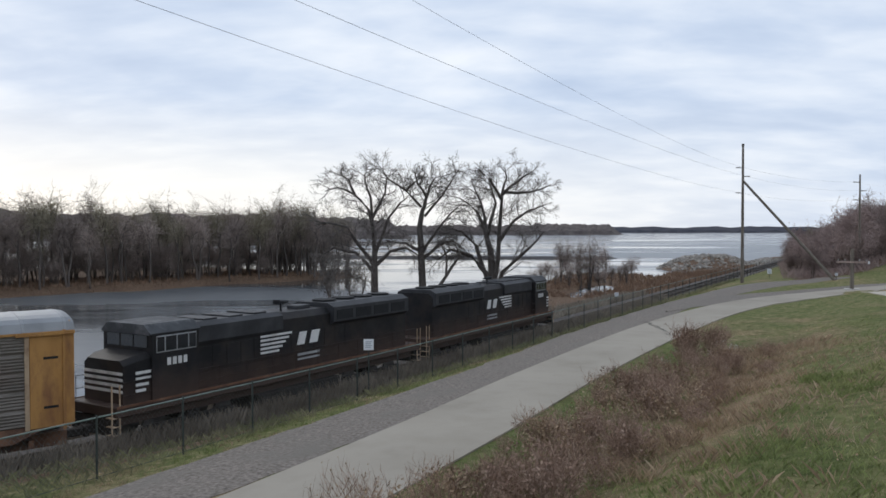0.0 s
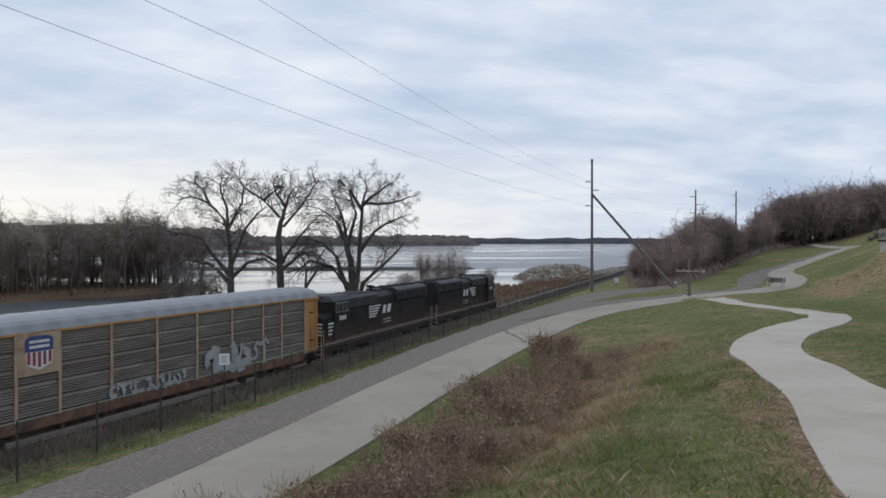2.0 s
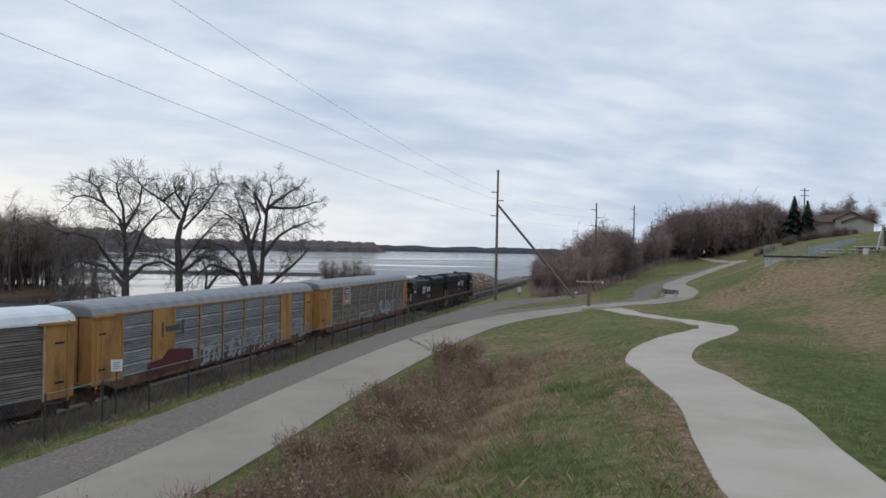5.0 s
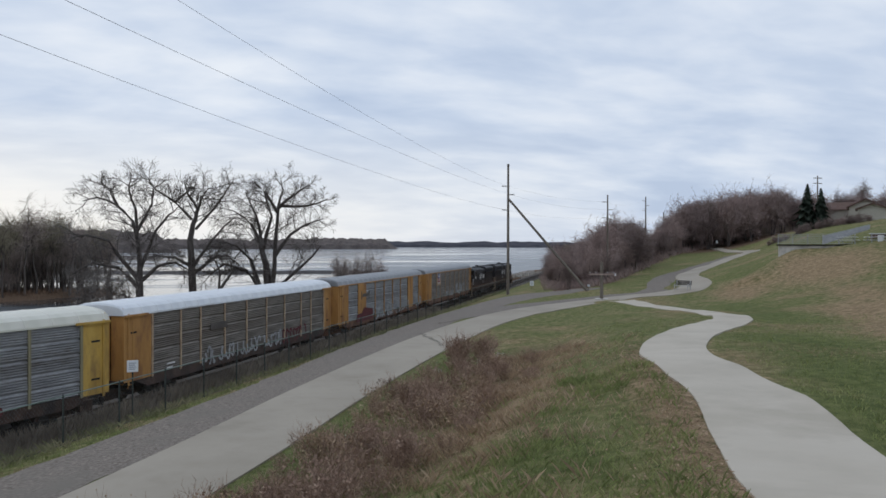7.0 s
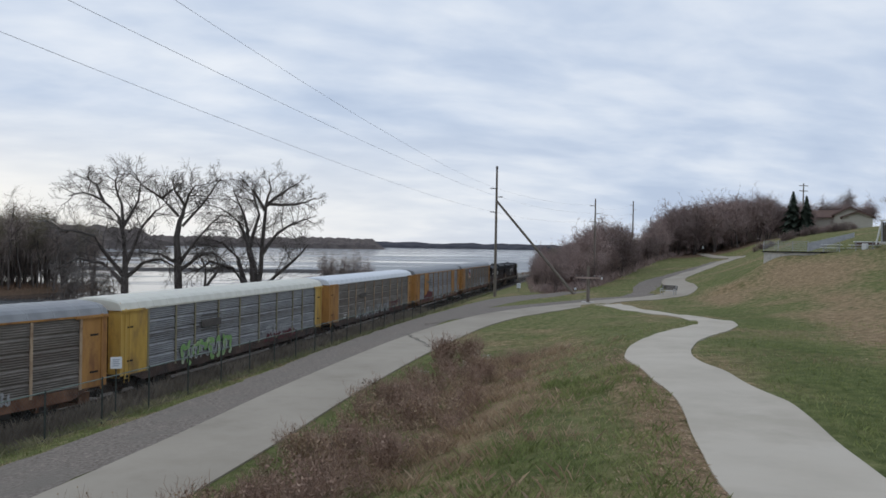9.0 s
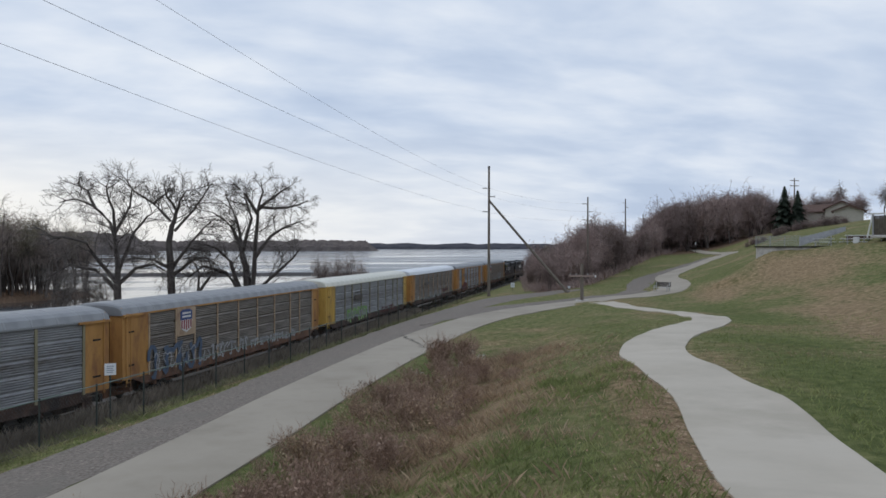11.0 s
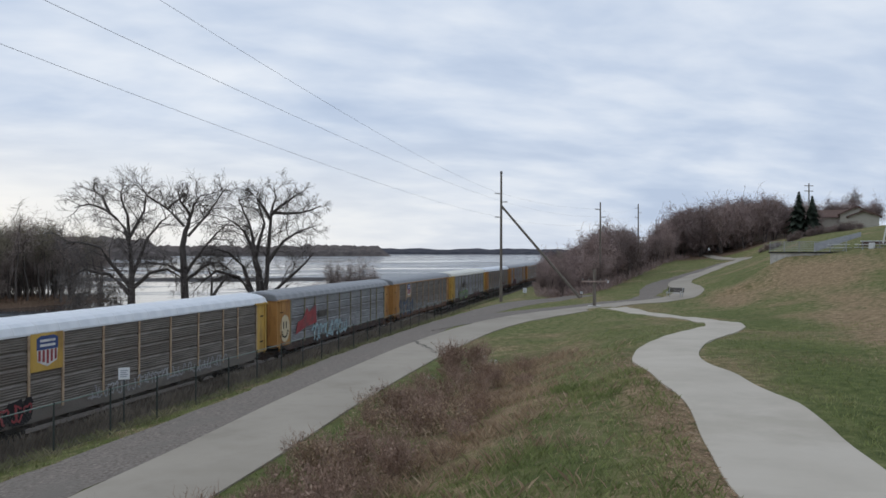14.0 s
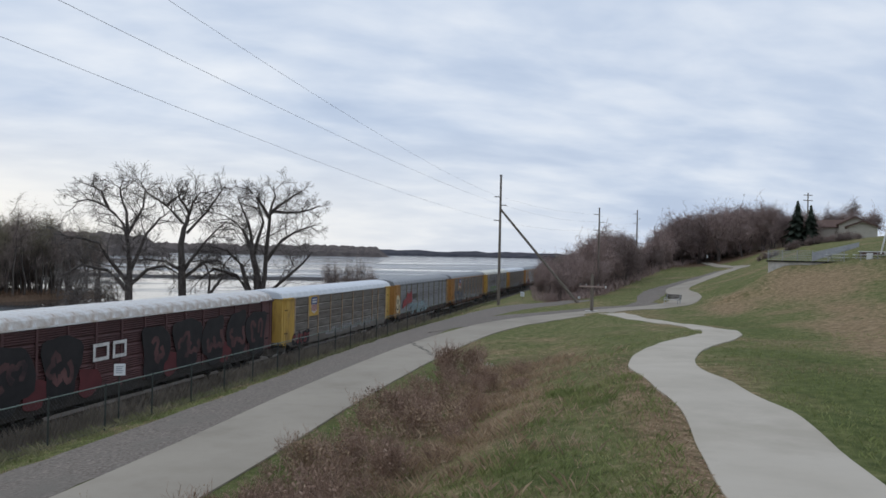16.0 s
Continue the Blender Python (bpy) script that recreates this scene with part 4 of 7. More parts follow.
        bmesh.ops.remove_doubles(bm, verts=bm.verts, dist=0.0005)
        bmesh.ops.recalc_face_normals(bm, faces=bm.faces)
        panels[wd] = bpy.data.meshes.new("side_panel")
        bm.to_mesh(panels[wd])
        bm.free()
        panels[wd].materials.append(side)
    solid = spec.get("solid", ())
    for s in (1, -1):
        for i in range(n + 1):
            ob = new("post", post_me)
            ob.parent = car
            ob.location = (s * (SIDE - 0.0), edges[i], 0)
        for i in range(n):
            if i in solid:
                part("solid_panel", boxm(min(s * (SIDE - 0.06), s * (SIDE + 0.03)), max(s * (SIDE - 0.06), s * (SIDE + 0.03)), edges[i] + 0.05, edges[i + 1] - 0.05, SILL + 0.33, EAVE - 0.03, 0.01), end, car)
                continue
            ob = new("side_panel", panels[widths[i]])
            ob.parent = car
            if s > 0:
                ob.location = (SIDE - 0.055, edges[i], 0)
            else:
                ob.matrix_basis = pose(-SIDE + 0.055, edges[i + 1], 0, 0, 0, 180)
    # end walls wrap round the corners
    for e in (1, -1):
        ya = y1 + 0.085 if e > 0 else y0 - 0.085
        yb = e * HALF
        lo, hi = min(ya, yb), max(ya, yb)
        for s in (1, -1):
            panel = part("corner_panel", boxm(min(s * (SIDE - 0.08), s * (SIDE + 0.005)), max(s * (SIDE - 0.08), s * (SIDE + 0.005)), lo, hi, SILL + 0.44, EAVE - 0.02, bevel=0.012), end, car)
            part("corner_post", boxm(min(s * SIDE, s * (SIDE + 0.05)), max(s * SIDE, s * (SIDE + 0.05)), e * (HALF - 0.34) - 0.05, e * (HALF - 0.34) + 0.05, SILL + 0.3, EAVE + 0.02), end, panel)
            part("door_track", boxm(min(s * SIDE, s * (SIDE + 0.13)), max(s * SIDE, s * (SIDE + 0.13)), e * (HALF - 0.95) - 0.95, e * (HALF - 0.95) + 0.95, EAVE - 0.14, EAVE - 0.03), end, panel)
            for z in (SILL + 1.15, EAVE - 0.95):
                part("grip_slot", boxm(min(s * (SIDE + 0.001), s * (SIDE + 0.012)), max(s * (SIDE + 0.001), s * (SIDE + 0.012)), e * (HALF - 0.78) - 0.24, e * (HALF - 0.78) + 0.24, z - 0.045, z + 0.045), M["dark"], panel, "dark slot")
        bm = bmesh.new()
        for k in range(4):                     # folding door leaves
            xa = -SIDE + 0.09 + k * (2 * SIDE - 0.18) / 4
            xb = xa + (2 * SIDE - 0.18) / 4 - 0.03
            yy = e * (HALF - 0.05 - (0.07 if k % 2 else 0.0))
            box(bm, xa, xb, yy - 0.03, yy + 0.03, SILL + 0.33, EAVE + 0.32, 0.01)
        part("end_door", bm, M[spec.get("door", "rust")] if spec.get("door") else end, car)
        bm = bmesh.new()                       # ladder
        for zz in np.arange(SILL + 0.3, EAVE - 0.2, 0.38):
            cyl(bm, (SIDE + 0.07, e * (HALF - 0.62), zz), (SIDE + 0.07, e * (HALF - 0.22), zz), 0.014, n=5)
        for yy in (0.62, 0.22):
            cyl(bm, (SIDE + 0.07, e * (HALF - yy), SILL + 0.1), (SIDE + 0.07, e * (HALF - yy), EAVE - 0.1), 0.017, n=5)
        if e < 0 or spec.get("ladder"):
            part("ladder", bm, end, car)
        else:
            bm.free()
    # roof sheets, each with a raised seam
    prof = roof_profile()
    m = 20
    L = (2 * HALF - 0.5) / m
    bm = bmesh.new()
    rings = [[bm.verts.new((x * (1 + k * 0.6), y, z + k)) for x, z in prof] for y, k in ((0.0, 0.0), (L - 0.11, 0.0), (L - 0.09, 0.013), (L - 0.02, 0.013), (L, 0.0))]
    for r0, r1 in zip(rings, rings[1:]):
        for j in range(len(prof) - 1):
            bm.faces.new((r0[j], r0[j + 1], r1[j + 1], r1[j]))
    bmesh.ops.recalc_face_normals(bm, faces=bm.faces)
    sheet_me = bpy.data.meshes.new("roof_sheet")
    bm.to_mesh(sheet_me)
    bm.free()
    sheet_me.materials.append(roof)
    for i in range(m):
        ob = new("roof_sheet", sheet_me)
        ob.parent = car
        ob.location = (0, -HALF + 0.25 + i * L, 0)
    for e in (1, -1):                          # rounded drop at the ends
        bm = bmesh.new()
        rings = [[bm.verts.new((x, e * y, z - (z - EAVE + 0.06) * k)) for x, z in prof] for y, k in ((HALF - 0.25, 0.0), (HALF - 0.05, 0.05), (HALF + 0.02, 0.20), (HALF + 0.03, 1.0))]
        for r0, r1 in zip(rings, rings[1:]):
            for j in range(len(prof) - 1):
                bm.faces.new((r0[j], r0[j + 1], r1[j + 1], r1[j]))
        bmesh.ops.recalc_face_normals(bm, faces=bm.faces)
        part("roof_end", bm, M[spec.get("cap", spec["roof"])], car)
    bm = bmesh.new()
    for s in (1, -1):
        box(bm, min(s * (SIDE - 0.01), s * (SIDE + 0.04)), max(s * (SIDE - 0.01), s * (SIDE + 0.04)), -HALF, HALF, EAVE - 0.10, EAVE - 0.015)
    part("eave_rail", bm, end if spec.get("eave") else roof, car)
    for y in (-9.9, 9.9):
        truck(car, y)
    for e in (1, -1):
        bm = bmesh.new()
        box(bm, -0.18, 0.18, min(e * HALF, e * CAR / 2), max(e * HALF, e * CAR / 2), 0.70, 0.98, 0.03)
        box(bm, -0.28, 0.28, min(e * (CAR / 2 - 0.25), e * (CAR / 2 - 0.02)), max(e * (CAR / 2 - 0.25), e * (CAR / 2 - 0.02)), 0.64, 1.04, 0.04)
        part("coupler", bm, M["truck"], car)
    spec["extra"](car, rng, SIDE + 0.012, y0, step) if spec.get("extra") else None
    return car


def shield(car, x, yc, zc, w=1.9, pad="salmon"):
    """Plain blue, white and red panel on a painted board."""
    h = w * 1.04
    board = part("logo_board", boxm(x - 0.02, x + 0.03, yc - 1.0, yc + 1.0, 3.2, EAVE - 0.05, 0.01), M[pad], car)
    x += 0.034
    flat_shape(board, "shield_top", [(yc - w * 0.5, zc + h * 0.05), (yc + w * 0.5, zc + h * 0.05), (yc + w * 0.5, zc + h * 0.42), (yc + w * 0.3, zc + h * 0.5), (yc - w * 0.3, zc + h * 0.5), (yc - w * 0.5, zc + h * 0.42)], x, M["blue"])
    flat_shape(board, "shield_base", [(yc - w * 0.48, zc + h * 0.05), (yc - w * 0.46, zc - h * 0.32), (yc, zc - h * 0.5), (yc + w * 0.46, zc - h * 0.32), (yc + w * 0.48, zc + h * 0.05)], x, M["white"])
    for k in range(5):
        yy = yc + (k - 2) * w * 0.19
        bars(board, "stripe", [(yy - w * 0.05, yy + w * 0.05, zc - h * (0.40 - 0.05 * abs(k - 2)), zc + h * 0.04)], x + 0.014, M["red"])
    bars(board, "lettering_bar", [(yc - w * 0.36, yc + w * 0.36, zc + h * 0.30, zc + h * 0.38), (yc - w * 0.36, yc + w * 0.36, zc + h * 0.15, zc + h * 0.23)], x + 0.014, M["white"])


def stencils(car, x, y, z, w=1.6, rows=3, material="white"):
    bars(car, "lettering_bar", [(y - w / 2, y + w / 2 - 0.3 * w * (k % 2), z - 0.22 * k, z - 0.22 * k + 0.10) for k in range(rows)], x + 0.03, M[material])


def extra1(car, rng, x, y0, st):
    shield(car, x, y0 + 1.5 * st, 4.05, 1.3)
    scrawl(car, rng, 2.9, 5.6, 1.45, 2.95, x + 0.03, M["off_white"], 0.42)
    scrawl(car, rng, 5.6, 8.2, 1.6, 2.9, x + 0.03, M["off_white"], 0.2)
    scrawl(car, rng, -3.6, 1.2, 1.5, 2.2, x + 0.03, M["off_white"], 0.14)


def extra2(car, rng, x, y0, st):
    scrawl(car, rng, 10.0, 12.9, 1.35, 2.45, x + 0.03, M["off_white"], 0.17)
    scrawl(car, rng, 1.6, 7.6, 1.25, 2.35, x + 0.03, M["off_white"], 0.13)
    scrawl(car, rng, -4.0, 1.4, 1.2, 2.3, x + 0.03, M["off_white"], 0.24)
    flat_shape(car, "primer_patch", [(-9.3, 1.3), (-4.6, 1.35), (-4.7, 2.3), (-7.2, 2.55), (-7.9, 2.1), (-9.2, 2.0)], x + 0.028, M["maroon"])
    bars(car, "lettering_bar", [(-7.6, -6.2, 3.55, 3.85), (-8.0, -7.8, 3.3, 4.1), (-5.9, -5.7, 3.3, 4.1)], x + 0.028, M["steel"])


def extra3(car, rng, x, y0, st):
    scrawl(car, rng, -6.6, 4.2, 1.35, 2.3, x + 0.03, M["off_white"], 0.16)
    scrawl(car, rng, 4.4, 8.6, 1.3, 2.3, x + 0.03, M["maroon"], 0.16)
    bars(car, "lettering_bar", [(-5.6, -3.6, 3.3, 3.7)], x + 0.03, M["steel"])
    stencils(car, x, -9.8, 1.9, 0.8, 2)


def extra4(car, rng, x, y0, st):
    scrawl(car, rng, -8.2, -2.6, 1.25, 2.5, x + 0.03, M["spray_green"], 0.26)
    scrawl(car, rng, -8.0, -2.8, 1.5, 2.2, x + 0.045, M["off_white"], 0.10)
    scrawl(car, rng, 2.4, 7.6, 1.85, 2.45, x + 0.03, M["off_white"], 0.14)
    scrawl(car, rng, 2.8, 8.2, 1.35, 1.9, x + 0.03, M["maroon"], 0.17)
    bars(car, "lettering_bar", [(-6.0, -3.6, 3.25, 3.7), (-6.0, -3.6, 3.9, 3.98), (-6.0, -3.6, 3.05, 3.12)], x + 0.03, M["steel"])


def extra5(car, rng, x, y0, st):
    shield(car, x, y0 + 1.5 * st, 4.05, 1.3)
    scrawl(car, rng, -11.8, -6.6, 1.25, 2.9, x + 0.03, M["spray_blue"], 0.3)
    scrawl(car, rng, -11.4, -6.9, 1.5, 2.6, x + 0.045, M["off_white"], 0.07)
    scrawl(car, rng, -6.2, 0.6, 1.35, 2.3, x + 0.03, M["off_white"], 0.13)
    scrawl(car, rng, 0.8, 8.6, 1.4, 2.0, x + 0.03, M["off_white"], 0.12)


def extra6(car, rng, x, y0, st):
    circ = [(-12.55 + math.cos(a) * 0.82, 2.75 + math.sin(a) * 1.0) for a in np.linspace(0, 6.2832, 25)[:-1]]
    disc = flat_shape(car, "painted_disc", circ, x + 0.028, M["cream"], "round cream sprayed disc with dark strokes")
    bars(disc, "stroke", [(-12.9, -12.76, 2.75, 3.25)], x + 0.042, M["dark"])
    bars(disc, "stroke", [(-12.42, -12.28, 2.75, 3.25)], x + 0.042, M["dark"])
    for k in range(8):
        a = math.pi + (k + 0.5) * math.pi / 8
        bm = bmesh.new()
        box(bm, x + 0.042, x + 0.054, -12.6 + math.cos(a) * 0.52 - 0.12, -12.6 + math.cos(a) * 0.52 + 0.12, 2.62 + math.sin(a) * 0.5 - 0.06, 2.62 + math.sin(a) * 0.5 + 0.06)
        part("stroke", bm, M["dark"], disc)
    flat_shape(car, "red_spray", [(-10.6, 2.1), (-8.6, 2.5), (-6.4, 2.7), (-6.6, 4.2), (-8.0, 3.6), (-8.4, 4.0), (-9.2, 3.2), (-10.2, 3.0)], x + 0.028, M["red"])
    bars(car, "lettering_bar", [(-6.0, -4.2, 3.1, 3.6)], x + 0.03, M["steel"])
    scrawl(car, rng, -7.6, 0.6, 1.3, 2.5, x + 0.042, M["spray_teal"], 0.22)
    scrawl(car, rng, 1.0, 4.0, 1.6, 2.5, x + 0.03, M["off_white"], 0.25)


def extra7(car, rng, x, y0, st):
    shield(car, x, y0 + 1.5 * st, 4.05, 1.3, "yellow")
    scrawl(car, rng, -11.8, -8.6, 1.2, 2.1, x + 0.03, M["spray_black"], 0.36)
    scrawl(car, rng, -11.8, -8.8, 1.3, 2.0, x + 0.05, M["red"], 0.1)
    scrawl(car, rng, -5.0, 8.0, 1.35, 2.0, x + 0.03, M["off_white"], 0.09)


def extra8(car, rng, x, y0, st):
    # the white emblem as two plain open blocks
    z, h = 2.9, 0.85
    for ya, yb in ((-5.8, -4.6), (-4.3, -3.2)):
        bars(car, "emblem_frame", [(ya, yb, z, z + 0.17), (ya, yb, z + h - 0.17, z + h), (ya, ya + 0.17, z + 0.17, z + h - 0.17), (yb - 0.17, yb, z + 0.17, z + h - 0.17)], x + 0.045, M["white"], "white open block emblem")
    for i, yc in enumerate((-11.2, -7.9, -0.6, 2.6, 5.6, 8.6, 11.4)):
        blob(car, rng, yc, 2.85 + 0.15 * (i % 2), 2.5 + 0.4 * (i % 3 == 0), 2.9, x + 0.03, M["spray_black"])
        scrawl(car, rng, yc - 0.9, yc + 0.6, 2.2, 3.6, x + 0.046, M["oxide"], 0.3)
    for yc in (-9.6, -6.0, 1.0, 7.0):
        blob(car, rng, yc, 2.0, 1.6, 1.3, x + 0.024, M["maroon"])


CARS = [
    dict(seed=1, tail=2.9, side="galv_dark", post="salmon", end="orange", roof="roof_grey", sill="rust", extra=extra1, eave=True, label="grimy autorack car with orange posts and grey roof"),
    dict(seed=2, side="galv", post="orange", end="orange", roof="roof_grey", sill="rust", solid=(1, 7), extra=extra2, eave=True, label="orange autorack car with pale louvres and grey roof"),
    dict(seed=3, side="galv_dark", post="salmon", end="orange", roof="roof_white", sill="loco_grime", extra=extra3, label="grey louvred autorack car with white roof"),
    dict(seed=4, side="galv", post="olive", end="yellow", roof="roof_cream", sill="loco_grime", extra=extra4, label="grey louvred autorack car with cream roof"),
    dict(seed=5, side="galv_dark", post="salmon", end="orange", roof="roof_grey", sill="rust", extra=extra5, eave=True, label="brown-grey autorack car with orange ends"),
    dict(seed=6, side="galv", post="olive", end="orange", roof="roof_grey", sill="loco_grime", extra=extra6, label="grey autorack car with red and teal graffiti"),
    dict(seed=7, side="galv_dark", post="salmon", end="yellow", roof="roof_white", sill="galv_dark", extra=extra7, label="yellow-posted autorack car with white roof"),
    dict(seed=8, side="oxide", post="oxide", end="oxide", roof="roof_patchy", sill="truck", bays=(1.0,) * 12, extra=extra8, label="dark red autorack car covered in black graffiti"),
]


def locomotive(rear_cab, label, seed):
    """A six-axle road diesel: frame, cab with short nose, long hood, radiator wings, walkway with rails, two trucks, fuel tank."""
    rng = random.Random(seed)
    loco = thing("locomotive", label, "locomotive", group="locomotives of the train")
    s = -1 if rear_cab else 1                   # the cab faces this way
    def Y(a, b):
        return (min(s * a, s * b), max(s * a, s * b))
    H = 10.3
    # frame and walkway
    bm = bmesh.new()
    box(bm, -1.5, 1.5, -H, H, 1.35, 1.76, 0.03)
    box(bm, -1.1, 1.1, -H + 0.3, H - 0.3, 0.95, 1.30)
    part("frame", bm, M["loco"], loco)
    bm = bmesh.new()
    for x in (-1.51, 1.51):
        box(bm, x - 0.012, x + 0.012, -H, H, 1.70, 1.79)
    part("sill_stripe", bm, M["rust"], loco, "worn reddish walkway edge")
    # fuel tank
    bm = bmesh.new()
    extrude_profile(bm, [(-1.45, 0.95), (-1.45, 0.55), (-1.1, 0.25), (1.1, 0.25), (1.45, 0.55), (1.45, 0.95)], -2.9, 2.9)
    part("fuel_tank", bm, M["truck"], loco)
    for y in (-6.3, 6.3):
        truck(loco, y, (-1.85, 0.0, 1.85), 2.5, 0.52)
    # long hood
    bm = bmesh.new()
    a, b = Y(6.4, -9.3)
    extrude_profile(bm, [(-1.18, 1.62), (-1.18, 4.18), (-0.9, 4.48), (0.9, 4.48), (1.18, 4.18), (1.18, 1.62)], a, b)
    hood = part("long_hood", bm, M["loco"], loco)
    for i in range(13):
        yy = s * (5.8 - i * 0.82)
        for sx in (-1, 1):
            part("hood_door", boxm(min(sx * 1.175, sx * 1.2), max(sx * 1.175, sx * 1.2), yy - 0.37, yy + 0.37, 2.45, 3.5, bevel=0.008), M["loco"], hood)
    # flared radiator section and dynamic brake housing
    bm = bmesh.new()
    a, b = Y(-2.5, -9.25)
    extrude_profile(bm, [(-1.0, 3.45), (-1.42, 3.75), (-1.42, 4.50), (-1.0, 4.70), (1.0, 4.70), (1.42, 4.50), (1.42, 3.75), (1.0, 3.45)], a, b)
    rad = part("radiator_wing", bm, M["loco_roof"], loco)
    for i in range(4):
        yy = s * (-3.4 - i * 1.6)
        part("fan", cylm((0, yy, 4.70), (0, yy, 4.80), 0.62, n=20), M["dark"], rad)
        for sx in (-1, 1):
            part("grille", boxm(min(sx * 1.42, sx * 1.44), max(sx * 1.42, sx * 1.44), yy - 0.66, yy + 0.66, 3.85, 4.34), M["dark"], rad)
    bm = bmesh.new()
    a, b = Y(6.2, 1.1)
    extrude_profile(bm, [(-1.2, 3.6), (-1.3, 3.75), (-1.3, 4.40), (-0.98, 4.58), (0.98, 4.58), (1.3, 4.40), (1.3, 3.75), (1.2, 3.6)], a, b)
    part("brake_housing", bm, M["loco_roof"], loco)
    part("exhaust", boxm(-0.35, 0.35, *Y(-0.9, -1.9), 4.45, 4.66, bevel=0.03), M["loco_roof"], loco)
    for k in range(3):
        yy = s * (5.2 - 1.5 * k)
        part("roof_hatch", boxm(-0.9, 0.9, yy - 0.4, yy + 0.4, 4.58, 4.65, bevel=0.01), M["loco_roof"], loco)
    bm = bmesh.new()                                                  # horn cluster
    cyl(bm, (0.3, s * 0.2, 4.4), (0.3, s * 0.2, 4.92), 0.05, n=6)
    for k in (-0.14, 0, 0.14):
        cyl(bm, (0.3 + k, s * -0.15, 4.92), (0.3 + k, s * 0.5, 4.94), 0.05, 0.12, n=8)
    part("horn", bm, M["dark"], loco)
    # cab
    bm = bmesh.new()
    a, b = Y(6.4, 8.7)
    extrude_profile(bm, [(-1.52, 1.62), (-1.52, 4.36), (-1.10, 4.70), (1.10, 4.70), (1.52, 4.36), (1.52, 1.62)], a, b)
    cab = part("cab", bm, M["loco"], loco)
    bm = bmesh.new()
    extrude_profile(bm, [(-1.55, 4.38), (-1.12, 4.73), (1.12, 4.73), (1.55, 4.38), (1.5, 4.32), (-1.5, 4.32)], *Y(6.3, 8.8))
    part("cab_roof", bm, M["loco_cabroof"] if rear_cab else M["loco_roof"], cab, "dusty grey cab roof" if rear_cab else "")
    for sx in (-1, 1):
        for y_c, half in ((6.72, 0.17), (7.22, 0.26), (7.80, 0.26), (8.30, 0.17)):
            yy = s * y_c
            bm = bmesh.new()
            box(bm, min(sx * 1.515, sx * 1.535), max(sx * 1.515, sx * 1.535), yy - half - 0.035, yy + half + 0.035, 3.60, 4.27, 0.008)
            w = part("window_frame", bm, M["rail_grey"], cab)
            part("pane", boxm(min(sx * 1.53, sx * 1.545), max(sx * 1.53, sx * 1.545), yy - half, yy + half, 3.65, 4.22), M["glass_dark"], w)
    for x0, x1 in ((-1.25, -0.45), (-0.38, 0.38), (0.45, 1.25)):
        bm = bmesh.new()
        box(bm, x0, x1, *Y(8.69, 8.73), 3.80, 4.30, 0.01)
        part("windscreen", bm, M["glass_dark"], cab)
    # short nose with sloping top
    bm = bmesh.new()
    sec = [(8.7, 1.42, 3.66), (9.35, 1.40, 3.56), (9.8, 1.2, 3.42)]
    rings = []
    for yy, w, zt in sec:
        rings.append([bm.verts.new((x, s * yy, z)) for x, z in ((-w, 1.62), (-w, zt - 0.2), (-w + 0.22, zt), (w - 0.22, zt), (w, zt - 0.2), (w, 1.62))])
    for r0, r1 in zip(rings, rings[1:]):
        for j in range(6):
            bm.faces.new((r0[j], r0[(j + 1) % 6], r1[(j + 1) % 6], r1[j]))
    bm.faces.new(rings[-1])
    bmesh.ops.recalc_face_normals(bm, faces=bm.faces)
    nose = part("nose", bm, M["loco"], loco)
    for k in range(4):                           # white safety stripes round the platform front and nose side
        z = 2.18 + k * 0.23
        bm = bmesh.new()
        for sx in (-1, 1):
            box(bm, min(sx * 1.34, sx * 1.44), max(sx * 1.34, sx * 1.44), *Y(8.55 + 0.13 * (3 - k), 9.38), z, z + 0.11)
        box(bm, -1.18, 1.18, *Y(9.8, 9.83), z, z + 0.11)
        part("white_stripe", bm, M["white"], nose)
    # walkway railings, end platforms and steps
    bm = bmesh.new()
    for sx in (-1, 1):
        for z in (2.15, 2.65):
            cyl(bm, (sx * 1.47, -H + 0.3, z), (sx * 1.47, H - 0.3, z), 0.017, n=5)
        for yy in np.arange(-H + 0.3, H, 1.6):
            cyl(bm, (sx * 1.47, yy, 1.62), (sx * 1.47, yy, 2.66), 0.017, n=5)
    part("handrail", bm, M["loco"], loco)
    for sx in (-1, 1):                           # brown road dirt thrown up on the lower doors
        part("lower_panel", boxm(min(sx * 1.17, sx * 1.196), max(sx * 1.17, sx * 1.196), -9.2, 9.2, 1.78, 2.4), M["loco"], loco, "lower hood panels brown with road dirt")
    for e in (-1, 1):
        for sx in (-1, 1):
            bm = bmesh.new()
            for k in range(4):
                box(bm, sx * 1.25 - 0.22, sx * 1.25 + 0.22, e * (H - 0.02) - 0.16, e * (H - 0.02) + 0.16, 0.35 + k * 0.33, 0.38 + k * 0.33)
            for d in (-0.17, 0.17):
                box(bm, sx * 1.45 - 0.012, sx * 1.45 + 0.012, e * H + d - 0.03, e * H + d + 0.03, 0.35, 2.6)
            part("step_ladder", bm, M["salmon"] if sx > 0 else M["loco"], loco, "faded tan step ladder" if sx > 0 else "")
        bm = bmesh.new()
        box(bm, -1.4, 1.4, e * (H - 0.1) - 0.05, e * (H - 0.1) + 0.05, 0.6, 1.3, 0.02)
        box(bm, -0.17, 0.17, min(e * H, e * 10.95), max(e * H, e * 10.95), 0.72, 1.0, 0.03)
        part("pilot_and_coupler", bm, M["truck"], loco)
